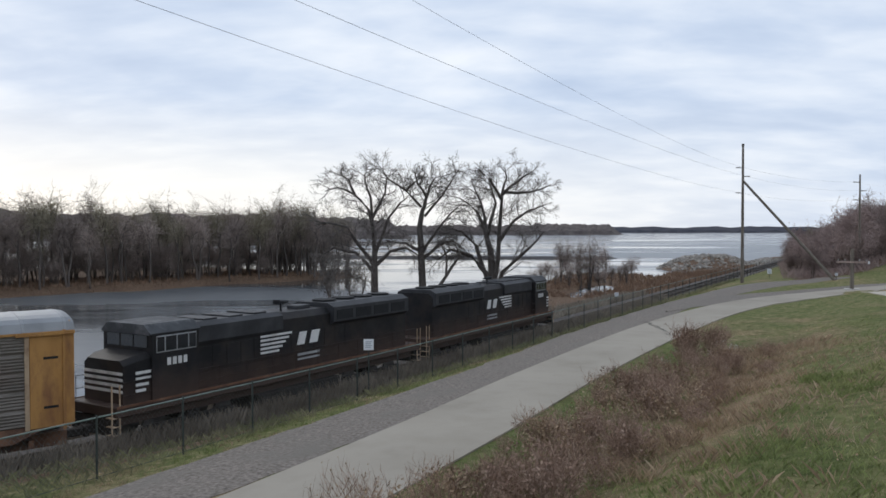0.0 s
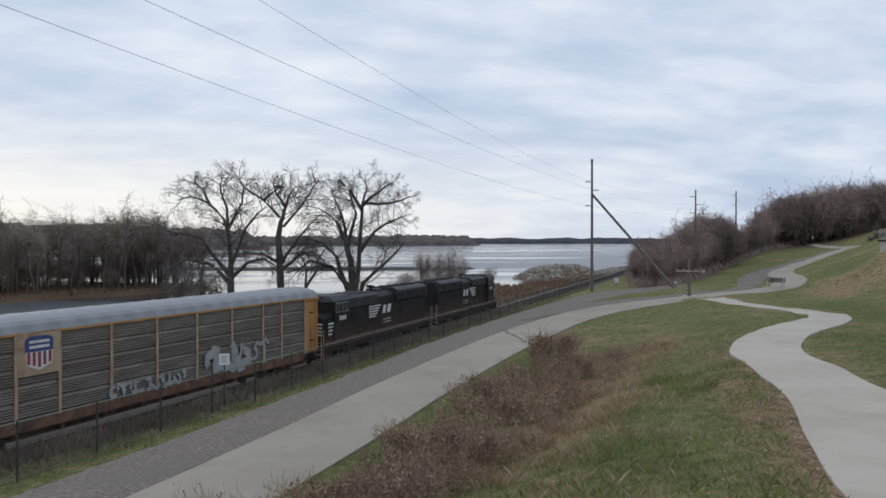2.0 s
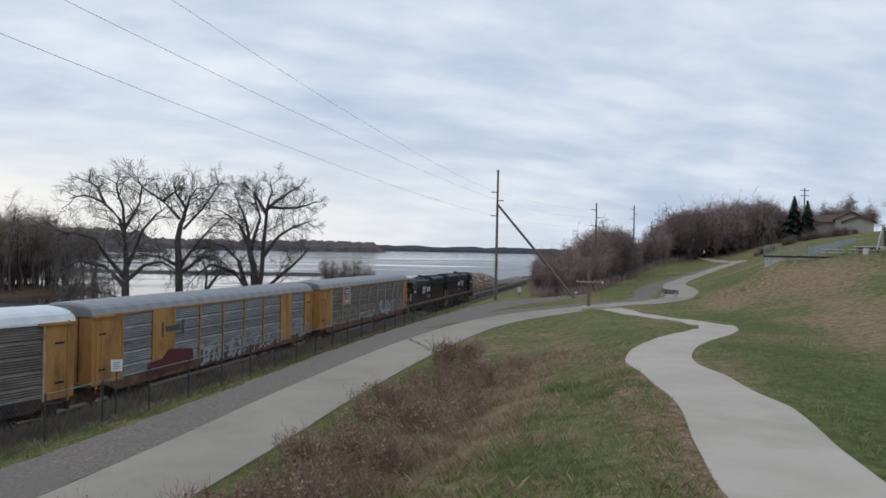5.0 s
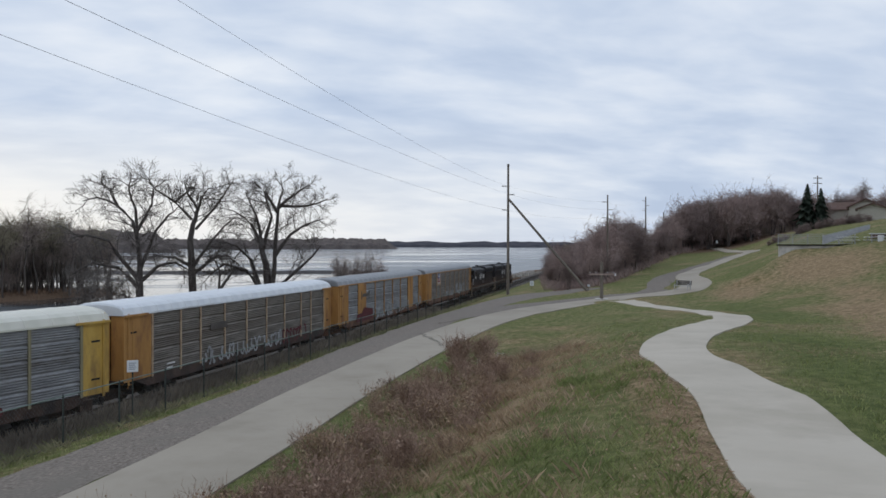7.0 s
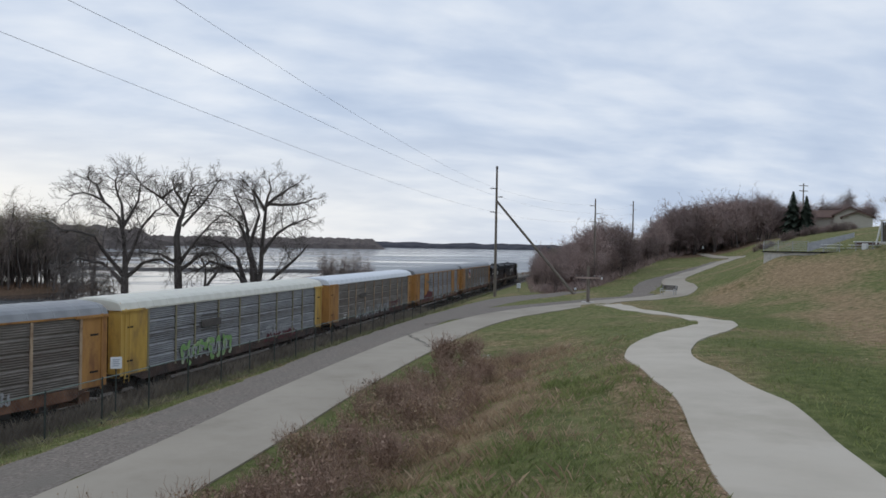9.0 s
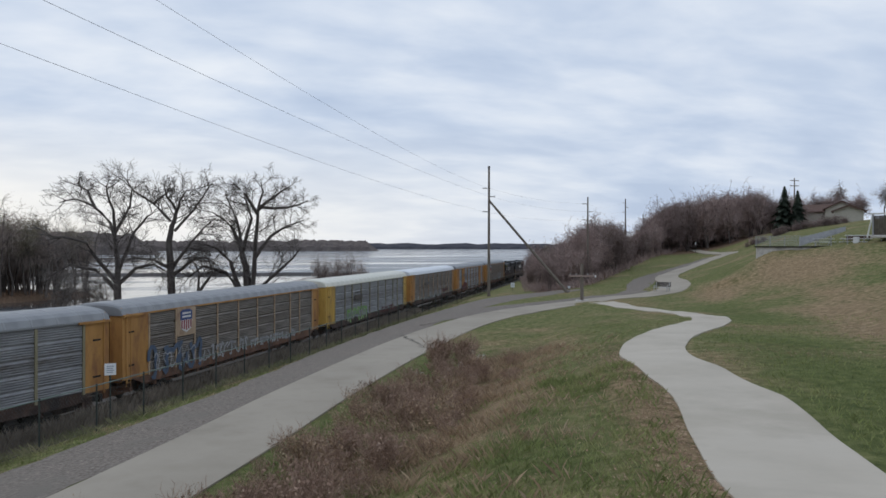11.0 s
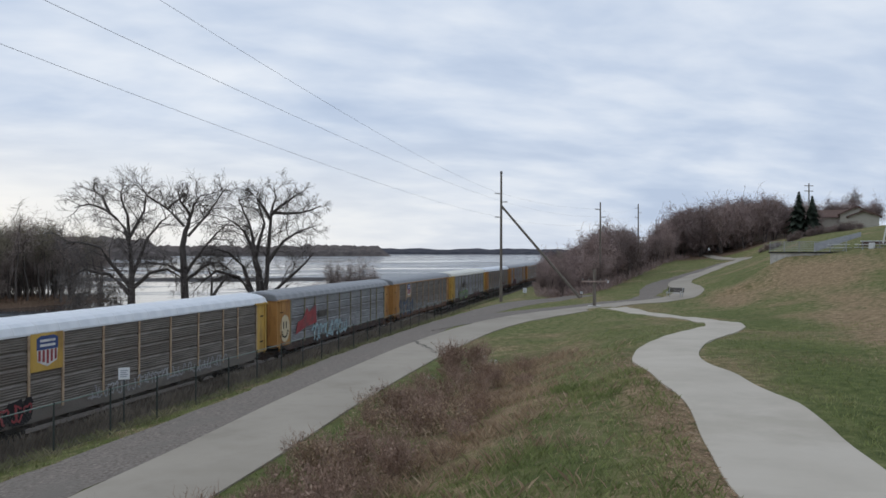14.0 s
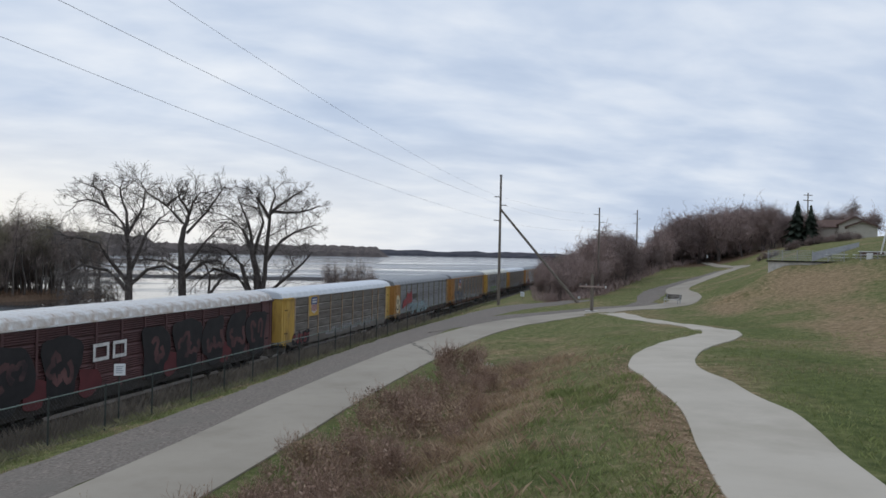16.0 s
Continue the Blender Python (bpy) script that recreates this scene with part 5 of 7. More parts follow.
    # white emblem on the hood: plain bars and a slanting band
    for sx in (-1, 1):
        x = sx * 1.204
        fwd = sx * s
        rects = []
        for k in range(5):
            z = 2.72 + k * 0.19
            rects.append((min(s * 2.5, s * (0.4 + 0.22 * (4 - k))), max(s * 2.5, s * (0.4 + 0.22 * (4 - k))), z, z + 0.10))
        for r in rects:
            bars(loco, "emblem_bar", [r], x if sx > 0 else x - 0.012, M["white"], "white emblem stripe")
        y_c = s * -0.8
        flat_shape(loco, "emblem_block", [(y_c - 0.85, 2.86), (y_c - 0.65, 3.48), (y_c - 0.12, 3.48), (y_c - 0.32, 2.86)], x, M["white"], "white slanting emblem block")
        flat_shape(loco, "emblem_block", [(y_c + 0.05, 2.86), (y_c + 0.25, 3.48), (y_c + 0.85, 3.48), (y_c + 0.65, 2.86)], x, M["white"], "white slanting emblem block")
        bars(loco, "lettering_bar", [(y_c - 0.8, y_c + 0.8, 2.32, 2.44), (y_c - 0.8, y_c + 0.8, 2.10, 2.20)], x if sx > 0 else x - 0.012, M["off_white"])
        bars(loco, "number_bar", [(s * (7.9 - 0.27 * k) - 0.09, s * (7.9 - 0.27 * k) + 0.09, 3.06, 3.36) for k in range(4)], sx * 1.524 if sx > 0 else -1.536, M["white"])
    return loco


train = []                                       # (thing, distance of its middle behind the first car's front coupler)
loco_b = locomotive(True, "black diesel locomotive with white striped nose, cab trailing", 11)
loco_a = locomotive(False, "black diesel locomotive leading the train", 12)
train.append((loco_a, 21.9 * 1.5 - 0.5, 6.3))
train.append((loco_b, 21.9 * 0.5 - 0.5, 6.3))
for k, spec in enumerate(CARS):
    train.append((autorack(spec), -(k + 0.5) * CAR, 9.9))


# ---- trees ----
class Wood:
    """Collects tapered limbs as thin tubes."""

    def __init__(self, seed, rich=False):
        self.rng, self.rich = random.Random(seed), rich
        self.thick, self.fine = ([], []), ([], [])

    def tube(self, pts, r0, r1, sides):
        verts, faces = self.thick if sides > 3 else self.fine
        base = len(verts)
        n = len(pts)
        for i, p in enumerate(pts):
            d = (pts[min(n - 1, i + 1)] - pts[max(0, i - 1)])
            d = d.normalized() if d.length > 1e-6 else Vector((0, 0, 1))
            a = d.orthogonal().normalized()
            b = d.cross(a)
            r = r0 + (r1 - r0) * i / (n - 1)
            for k in range(sides):
                t = 6.2832 * k / sides
                q = p + a * (math.cos(t) * r) + b * (math.sin(t) * r)
                verts.append((q.x, q.y, q.z))
        for i in range(n - 1):
            for k in range(sides):
                faces.append((base + i * sides + k, base + i * sides + (k + 1) % sides, base + (i + 1) * sides + (k + 1) % sides, base + (i + 1) * sides + k))

    def spike(self, a, b, r):
        verts, faces = self.fine
        k = len(verts)
        s = (b - a).orthogonal().normalized() * r
        t = (b - a).normalized().cross(s)
        verts += [tuple(a + s), tuple(a - s * 0.5 + t * 0.87), tuple(a - s * 0.5 - t * 0.87), tuple(b)]
        faces += [(k, k + 1, k + 3), (k + 1, k + 2, k + 3), (k + 2, k, k + 3)]

    def grow(self, start, way, length, r, level, kids, rise=0.25, bend=0.35, fine_r=0.012):
        rng = self.rng
        n = (4 if level > 1 else 3) if self.rich else (3, 2, 1)[2 - min(level, 2)]
        pts = [start]
        d = way.normalized()
        for i in range(n):
            d = (d + Vector((rng.uniform(-1, 1), rng.uniform(-1, 1), rng.uniform(-0.6, 0.8))) * bend * 0.5 + Vector((0, 0, rise * 0.3))).normalized()
            pts.append(pts[-1] + d * (length / n))
        if level == 0 and not self.rich:
            self.spike(pts[0], pts[-1], r)
        else:
            self.tube(pts, r, max(fine_r, r * 0.45), 5 if r > 0.05 else 3)
        if level > 0:
            self.sprout(pts, length, r, level, kids, rise, bend, fine_r)

    def sprout(self, pts, length, r, level, kids, rise, bend, fine_r, lo=0.3):
        rng = self.rng
        n = len(pts) - 1
        k = kids[-level] if level <= len(kids) else kids[0]
        for j in range(k):
            f = lo + (1 - lo) * (j + rng.random()) / k
            i = min(n - 1, int(f * n))
            p = pts[i].lerp(pts[i + 1], f * n - i)
            ax = (pts[i + 1] - pts[i]).normalized()
            side = ax.orthogonal().normalized()
            side.rotate(Matrix.Rotation(rng.uniform(0, 6.28), 3, ax))
            way = ax * (rng.uniform(0.55, 1.0) if self.rich else rng.uniform(0.45, 0.9)) + side * (rng.uniform(0.7, 1.25) if self.rich else rng.uniform(0.5, 0.95)) + Vector((0, 0, rise))
            self.grow(p, way, length * ((1.1 - 0.3 * f) if self.rich else (1.2 - 0.55 * f)) * (rng.uniform(0.45, 0.75) if self.rich else rng.uniform(0.42, 0.68)), max(fine_r, r * rng.uniform(0.35, 0.5)), level - 1, kids, rise, bend, fine_r)

    def done(self, tree, bark, twig):
        if self.thick[0]:
            pydata("trunk", *self.thick, bark, tree, smooth=True)
        if self.fine[0]:
            pydata("crown", *self.fine, twig, tree)
        return tree


def limb_tree(name, label, at, limbs, seed, r=0.42, kids=(10, 7, 6)):
    """A big bare tree: main limbs as drawn lines in a loose fan, finer wood grown from them."""
    w = Wood(seed, True)
    rng = w.rng
    face = Vector((at.y, -at.x, 0)).normalized()          # across the view of the river
    deep = Vector((-face.y, face.x, 0))
    heads = {}
    for n, limb in enumerate(limbs):
        pts = []
        lean = rng.uniform(-0.45, 0.45) if n else 0.05
        d0 = min((abs(limb[0][0] - x) + abs(limb[0][1] - z), d) for (x, z), d in heads.items())[1] if heads else 0.0
        for i, (x, z) in enumerate(limb):
            dd = d0 + lean * (z - limb[0][1]) + (0.5 * lean * abs(x - limb[0][0]))
            heads[(x, z)] = dd
            pts.append(face * x + deep * dd + Vector((0, 0, z * 1.03)))
        fine = [pts[0]]
        for a, b in zip(pts, pts[1:]):
            for k in (1, 2):
                fine.append(a.lerp(b, k / 2) + Vector((rng.uniform(-1, 1), rng.uniform(-1, 1), rng.uniform(-1, 1))) * 0.10 * (k == 1))
        ra = r if n == 0 else r * max(0.34, 0.66 - 0.03 * limb[0][1])
        w.tube(fine, ra * 1.15, 0.055, 7)
        length = sum((b - a).length for a, b in zip(fine, fine[1:]))
        few = (max(3, round(kids[0] * min(1.0, length / 6.5))),) + kids[1:]
        w.sprout(fine, min(4.7, max(2.4, length * 0.55)), 0.125, 3, few, 0.0, 0.5, 0.0125, lo=0.5 if n == 0 else 0.12)
    tree = thing(name, label, "tree", Matrix.Translation(at))
    return w.done(tree, M["bark_dark"], M["bark"])


LIMBS_A = [[(0.0, -0.4), (-0.1, 6.1), (-0.2, 9.1), (-0.3, 11.1)],
           [(-0.2, 9.6), (-0.8, 12.1), (-2.5, 13.8), (-4.2, 14.5), (-5.7, 14.1)],
           [(-2.3, 13.7), (-3.0, 15.4), (-4.3, 16.0)],
           [(-0.2, 6.1), (-1.7, 8.1), (-3.0, 10.1), (-5.2, 10.6), (-6.5, 10.3)],
           [(-0.1, 7.1), (0.8, 9.3), (1.6, 11.3), (2.8, 12.8), (3.6, 13.5)],
           [(-0.3, 11.1), (-0.5, 13.3), (-1.1, 15.0), (-1.0, 15.9)],
           [(-0.3, 11.1), (1.1, 13.8), (1.3, 15.8)],
           [(-0.1, 5.2), (-2.2, 7.4), (-4.6, 7.9), (-6.8, 6.6)],
           [(0.0, 6.0), (1.6, 7.5), (3.4, 7.9), (4.7, 7.1)]]
LIMBS_B = [[(0.0, -0.4), (-0.1, 7.1), (-0.3, 10.1), (0.0, 11.8), (0.4, 13.1), (0.8, 14.4), (1.6, 15.6)],
           [(-0.1, 12.3), (-1.8, 14.1), (-3.8, 15.4), (-5.0, 16.6)],
           [(0.3, 11.3), (2.3, 13.6), (3.3, 15.1), (4.3, 16.6)],
           [(-0.3, 7.6), (-1.8, 8.4), (-4.0, 8.7)],
           [(0.0, 7.3), (1.3, 9.3), (2.3, 10.6), (4.3, 12.6)],
           [(0.5, 13.3), (-0.5, 14.8), (-0.8, 15.9)],
           [(-1.8, 14.1), (-0.8, 15.0), (-0.2, 15.8)],
           [(0.1, 6.8), (1.9, 8.3), (3.5, 8.6), (4.7, 7.7)]]
LIMBS_C = [[(0.0, -0.4), (-0.1, 5.2), (-0.3, 7.6), (-0.8, 9.6), (-1.8, 11.8), (-3.8, 13.3)],
           [(0.0, 2.6), (0.3, 5.3), (0.6, 8.1), (0.8, 11.3), (1.0, 13.8), (1.5, 15.4), (1.3, 16.4)],
           [(-0.1, 2.6), (-1.1, 5.6), (-1.9, 8.1), (-3.5, 9.6), (-5.8, 10.1)],
           [(0.3, 2.6), (1.0, 5.3), (3.5, 7.6), (5.3, 9.6)],
           [(0.7, 8.6), (2.3, 10.8), (3.8, 11.8), (6.0, 12.6)],
           [(1.0, 13.6), (2.8, 15.0), (4.2, 15.9)],
           [(0.9, 13.1), (-0.3, 15.0), (-1.6, 16.2)],
           [(1.3, 13.8), (4.0, 13.8), (6.3, 14.6)],
           [(-0.8, 9.6), (-1.3, 12.6), (-2.5, 15.3)],
           [(-0.6, 9.3), (0.3, 12.6), (-0.5, 15.1)],
           [(-0.2, 4.6), (-2.4, 7.0), (-4.7, 7.7), (-6.4, 6.3)]]
LIMBS_D = [[(0.0, -0.4), (1.2, 2.4), (2.9, 4.9), (4.4, 7.0), (3.9, 8.4)], [(2.9, 4.9), (3.0, 7.0), (2.2, 8.6)]]


def on_land(p, lift=0.0):
    return Vector((p.x, p.y, graded(p.x, p.y) + lift))


limb_tree("bare_cottonwood", "tall leafless tree with a forked grey trunk on the bank", on_land(polar(-4.85, 88)), LIMBS_A, 21, 0.44)
limb_tree("bare_cottonwood", "tall leafless tree with wide upright limbs on the bank", on_land(polar(-1.5, 88)), LIMBS_B, 22, 0.40)
limb_tree("bare_cottonwood", "large leafless tree with several spreading trunks", on_land(polar(3.6, 88)), LIMBS_C, 23, 0.5)
limb_tree("bare_cottonwood", "leaning leafless tree trunk on the bank", on_land(polar(-1.7, 86.5)), LIMBS_D, 24, 0.26, (5, 4, 3))


def crown_tree(seed, height, width, low, counts, bark, twig, trunk=0.2, fine=0.024, stems=1, label="", name="bare_tree", droop=0.0):
    """A leafless tree with a rounded crown: limbs reach into an egg-shaped space and break up into a haze of twigs."""
    w = Wood(seed)
    rng = w.rng
    mid, half = height * (1 + low) / 2, height * (1 - low) / 2
    lumps = [(Vector((rng.gauss(0, 1), rng.gauss(0, 1), rng.gauss(0, 1))).normalized(), rng.uniform(0.1, 0.34)) for _ in range(7)]

    def inside(fill):
        """A place in the crown; fill near 1 lies at its lumpy skin."""
        d = Vector((rng.gauss(0, 1), rng.gauss(0, 1), rng.gauss(0, 1))).normalized()
        k = 0.78 + sum(a * max(0.0, d.dot(n)) ** 4 for n, a in lumps)
        r = fill * k
        return Vector((d.x * width * r, d.y * width * r, mid + d.z * half * r))

    def bough(a, b, r0, r1, sides, n=4, wob=0.07):
        """A crooked limb from a to b, rising before it bends outward."""
        pts = [a]
        ln = (b - a).length
        for i in range(1, n):
            f = i / n
            p = a.lerp(b, f) + Vector((0, 0, ln * 0.16 * math.sin(f * math.pi)))
            pts.append(p + Vector((rng.uniform(-1, 1), rng.uniform(-1, 1), rng.uniform(-1, 1))) * ln * wob)
        pts.append(b)
        w.tube(pts, r0, r1, sides)
        return pts

    for s in range(stems):
        a = rng.uniform(0, 6.28)
        out = Vector((math.cos(a), math.sin(a), 0)) * (width * 0.28 if stems > 1 else width * 0.08)
        top = Vector((0, 0, height * (low + 0.42 * (1 - low)))) + out
        stem = bough(out * 0.12 + Vector((0, 0, -0.5)), top, trunk, trunk * 0.55, 6, 5, 0.03)
        for i in range(counts[0]):
            p0 = stem[-1 - (i % 3)]
            end = inside(rng.uniform(0.45, 0.75))
            main = bough(p0, end, trunk * rng.uniform(0.32, 0.5), trunk * 0.14, 4)
            for j in range(counts[1]):
                q0 = main[1 + j % 4]
                q1 = inside(rng.uniform(0.75, 1.0))
                if (q1 - q0).length > width * 0.85:
                    q1 = q0.lerp(q1, width * rng.uniform(0.5, 0.85) / (q1 - q0).length)
                sub = bough(q0, q1, min(trunk * 0.13, fine * 1.6), fine, 3, 3)
                for k in range(counts[2]):
                    t0 = sub[k % 3].lerp(sub[k % 3 + 1], rng.random())
                    away = Vector((rng.gauss(0, 1), rng.gauss(0, 1), rng.gauss(0.25 - droop, 0.8))).normalized()
                    t1 = t0 + away * min(1.5, height * rng.uniform(0.06, 0.15))
                    w.spike(t0, t1, fine)
                    for h in range(counts[3]):
                        b0 = t0.lerp(t1, rng.uniform(0.25, 0.9))
                        w.spike(b0, b0 + (away + Vector((rng.gauss(0, 0.8), rng.gauss(0, 0.8), rng.gauss(0.1 - droop, 0.6)))).normalized() * height * rng.uniform(0.04, 0.09), fine * 0.8)
    ob = thing(name, label, "tree")
    return w.done(ob, bark, twig)


def plant(proto, places, rng, group, lo=0.85, hi=1.15):
    """The first place takes the prototype, the rest copies of it."""
    proto["group"] = group
    for i, p in enumerate(places):
        k = rng.uniform(lo, hi)
        m = Matrix.Translation(p) @ pose(0, 0, 0, rng.uniform(-3, 3), rng.uniform(-3, 3), rng.uniform(0, 360))
        ob = proto if i == 0 else copy_thing(proto, m)
        if i == 0:
            ob.matrix_basis = m
        ob.scale = (k, k, k)


def island_trees():
    rng = random.Random(5)
    protos = [crown_tree(31 + i, (14.5, 17.0, 19.5)[i % 3], 3.7 + 0.6 * (i % 2), 0.16, (8, 6, 6, 2), M["bark_wood"], M["twig_olive"] if i % 3 == 2 else M["twig"], 0.20, 0.024, 1 if i % 3 else 2, "leafless olive-grey tree above the island woods" if i % 3 == 2 else "leafless grey-brown riverside tree on the island") for i in range(6)]
    spots = [[] for _ in protos]
    n = 0
    for row, (b, step) in enumerate(((5.0, 5.2), (9, 4.0), (14, 3.6), (21, 3.8), (30, 4.2), (42, 4.6))):
        a = -105.0
        while a < 84 - b * 0.3:
            a += step * rng.uniform(0.6, 1.4)
            p = on_land(ISLE_A + ISLE_DIR * a + ISLE_OUT * (b + rng.uniform(-2.5, 2.5)))
            if p.z > -2.6:
                spots[n % len(protos)].append(p)
                n += 1
    for i in range(34):                        # the close stand at the island's tip
        p = on_land(ISLE_A + ISLE_DIR * rng.uniform(56, 86) + ISLE_OUT * rng.uniform(1, 30))
        if p.z > -2.9:
            spots[i % len(protos)].append(p)
    for k, (proto, pl) in enumerate(zip(protos, spots)):
        plant(proto, pl, rng, "trees of the island", 0.82, 1.22)
    # undergrowth along the island's edge
    scrub = [crown_tree(51 + i, 6.5, 3.2, 0.02, (7, 6, 7, 2), M["bark_wood"], M["twig"], 0.08, 0.022, 3, "leafless brown thicket shrub on the island bank", "thicket_shrub") for i in range(3)]
    for proto in scrub:
        pl = []
        for i in range(66):
            p = on_land(ISLE_A + ISLE_DIR * rng.uniform(-85, 84) + ISLE_OUT * rng.uniform(6.0, 26))
            if p.z > -2.5:
                pl.append(p)
        plant(proto, pl, rng, "thicket shrubs of the island", 0.7, 1.5)


island_trees()


def near_bank_saplings():
    """Slim multi-stemmed willows on the flat beyond the railway."""
    rng = random.Random(8)
    label = "slim leafless willow clump by the water"
    tall = crown_tree(61, 13.5, 3.8, 0.05, (5, 5, 4, 1), M["bark_wood"], M["twig"], 0.15, 0.02, 4, label, "willow_clump", -0.6)
    plant(tall, [on_land(polar(az, d)) for az, d in ((8.4, 156), (9.0, 160), (10.4, 157), (9.7, 164), (11.5, 168))], rng, "willow clumps by the water", 0.72, 1.02)
    low = crown_tree(62, 7.5, 3.3, 0.02, (4, 5, 4, 1), M["bark_wood"], M["twig"], 0.08, 0.018, 5, label, "willow_clump", -0.5)
    pl = [on_land(polar(az, d)) for az, d in ((7.2, 148), (8.0, 152), (9.0, 150), (9.8, 154), (10.4, 158), (11.2, 158), (11.9, 163), (12.6, 165), (8.8, 166), (10.9, 170), (13.4, 172), (6.4, 143), (13.0, 160), (7.6, 160))]
    plant(low, pl, rng, "willow clumps by the water", 0.6, 1.05)


near_bank_saplings()


def pale_bank_trees():
    """Pale drooping trees beside the big ones."""
    rng = random.Random(56)
    proto = crown_tree(55, 10.5, 3.6, 0.12, (6, 6, 6, 2), M["bark"], M["bark"], 0.12, 0.015, 2, "pale grey leafless tree with drooping twigs on the bank", "bare_tree", 0.5)
    plant(proto, [on_land(polar(az, d)) for az, d in ((-8.2, 79), (-6.4, 83))], rng, "pale trees on the bank", 0.8, 1.0)


pale_bank_trees()


def hill_woods():
    """Brown leafless scrub woods on the slope above the railway and along the crest."""
    rng = random.Random(9)
    protos = [crown_tree(71 + i, 9.9, 3.1 + 0.3 * (i % 2), 0.02, (7, 6, 8, 3), M["bark_wood"], M["twig_brown"], 0.11, 0.018, 2 + i % 2, "dense leafless reddish-brown scrub tree on the slope", "scrub_tree") for i in range(4)]
    def crest(az):
        """Height of the wooded skyline, in degrees above the eye."""
        return curve1((22, 24, 26, 27.2, 28.4, 29.4, 30.0, 31, 32.5, 34.0, 36, 38, 40, 44), (-0.6, 0.3, 0.9, 2.0, 2.5, 2.0, 0.9, 1.7, 3.3, 4.2, 4.4, 4.4, 3.6, 3.7), az)

    n = 0
    first = [True] * 4
    def put(u, v, low=0.55):
        nonlocal n
        p = on_land(uv(u, v))
        az, d = math.degrees(math.atan2(p.x, p.y)), math.hypot(p.x, p.y)
        if v < 28.5 - 0.12 * d:
            return
        want = 8.4 + d * math.tan(radians(crest(az))) - p.z
        k = want * rng.uniform(low, 1.0) / 7.6
        p.z -= 1.6 * min(k, 1.3)
        if k < 0.22:
            return
        k = min(k, 1.4)
        m = Matrix.Translation(p) @ pose(0, 0, 0, rng.uniform(-3, 3), rng.uniform(-3, 3), rng.uniform(0, 360))
        j = n % 4
        ob = protos[j] if first[j] else copy_thing(protos[j], m)
        ob.matrix_basis = m
        ob.scale = (k * rng.uniform(0.95, 1.2),) * 2 + (k,)
        ob["group"] = "scrub trees of the slope"
        first[j] = False
        n += 1
        if rng.random() < 0.6 and u > 112:
            p2 = on_land(p + Vector((rng.uniform(-2, 2), rng.uniform(-3.5, -1.5), 0)))
            if to_uv(p2.x, p2.y)[1] < woods_edge(u) - 0.5:
                m2 = Matrix.Translation(p2) @ pose(0, 0, 0, 0, 0, rng.uniform(0, 360))
                young = copy_thing(protos[(j + 1) % 4], m2) if not first[(j + 1) % 4] else None
                if young:
                    young.scale = (k * 0.55, k * 0.55, k * 0.42)
                    young["group"] = "scrub trees of the slope"
    u = 103
    while u < 205:
        lo, hi = 6.5, woods_edge(u) - 1.5
        v = lo + rng.uniform(0, 3)
        while v < hi:
            put(u + rng.uniform(-1.5, 1.5), v)
            v += rng.uniform(3.0, 4.2)
        u += rng.uniform(3.6, 4.6)
    for i in range(34):                             # the row behind the lawn, towards the houses
        put(164 + rng.uniform(0, 18), 38 + i * 1.08, 0.75)
    # paler, finer tree and tall ones behind the crest
    tall = crown_tree(81, 12.5, 4.4, 0.25, (8, 7, 7, 2), M["bark_wood"], M["twig"], 0.22, 0.03, 1, "leafless grey tree on the crest")
    plant(tall, [on_land(uv(u, v)) for u, v in ((192, 58), (196, 66), (198, 76), (190, 84), (180, 92))], rng, "trees of the crest", 0.72, 0.92)
    pale = crown_tree(82, 9.0, 3.4, 0.15, (6, 5, 5, 2), M["bark"], M["twig_olive"], 0.16, 0.022, 2, "pale leafless tree at the foot of the slope")
    plant(pale, [on_land(polar(24.9, 168))], rng, "trees of the crest", 0.9, 0.95)
    for i in range(16):                             # hedge of brush below the houses
        p = on_land(polar(38.2 + 0.40 * i + rng.uniform(-0.2, 0.2), 141 + rng.uniform(-3, 3)))
        ob = copy_thing(protos[i % 4], Matrix.Translation(p) @ pose(0, 0, 0, 0, 0, rng.uniform(0, 360)))
        k = rng.uniform(0.2, 0.32)
        ob.scale = (k * 1.5, k * 1.5, k)
        ob.location.z -= 3.6 * k
        ob["group"] = "scrub trees of the slope"



hill_woods()


def spruce(at, height, label):
    rng = random.Random(int(height * 10))
    tree = thing("spruce", label, "tree", Matrix.Translation(at))
    part("trunk", cylm((0, 0, -0.3), (0, 0, height * 0.95), 0.16, 0.03, n=7), M["bark"], tree)
    verts, faces = [], []
    for k in range(30):
        z = 0.5 + (height - 0.6) * k / 30
        r = (height - z) * 0.31 + 0.12
        for j in range(20):
            a = 6.28 * (j + rng.random()) / 20
            rr = r * rng.uniform(0.5, 1.25) * (0.85 + 0.3 * math.sin(k * 1.3 + j * 0.9))
            d = Vector((math.cos(a), math.sin(a), 0))
            s = Vector((-d.y, d.x, 0))
            p0 = Vector((0, 0, z + 0.25))
            tip = d * rr + Vector((0, 0, z - rr * 0.25 + rng.uniform(-0.1, 0.1)))
            mid = d * rr * 0.55 + Vector((0, 0, z + 0.05))
            w = rr * 0.22 + 0.05
            b = len(verts)
            verts += [tuple(p0), tuple(mid + s * w), tuple(tip), tuple(mid - s * w), tuple(mid + Vector((0, 0, -0.14)))]
            faces += [(b, b + 1, b + 2), (b, b + 2, b + 3), (b + 1, b + 4, b + 2), (b + 3, b + 2, b + 4)]
    pydata("crown", verts, faces, M["needle"], tree)
    return tree


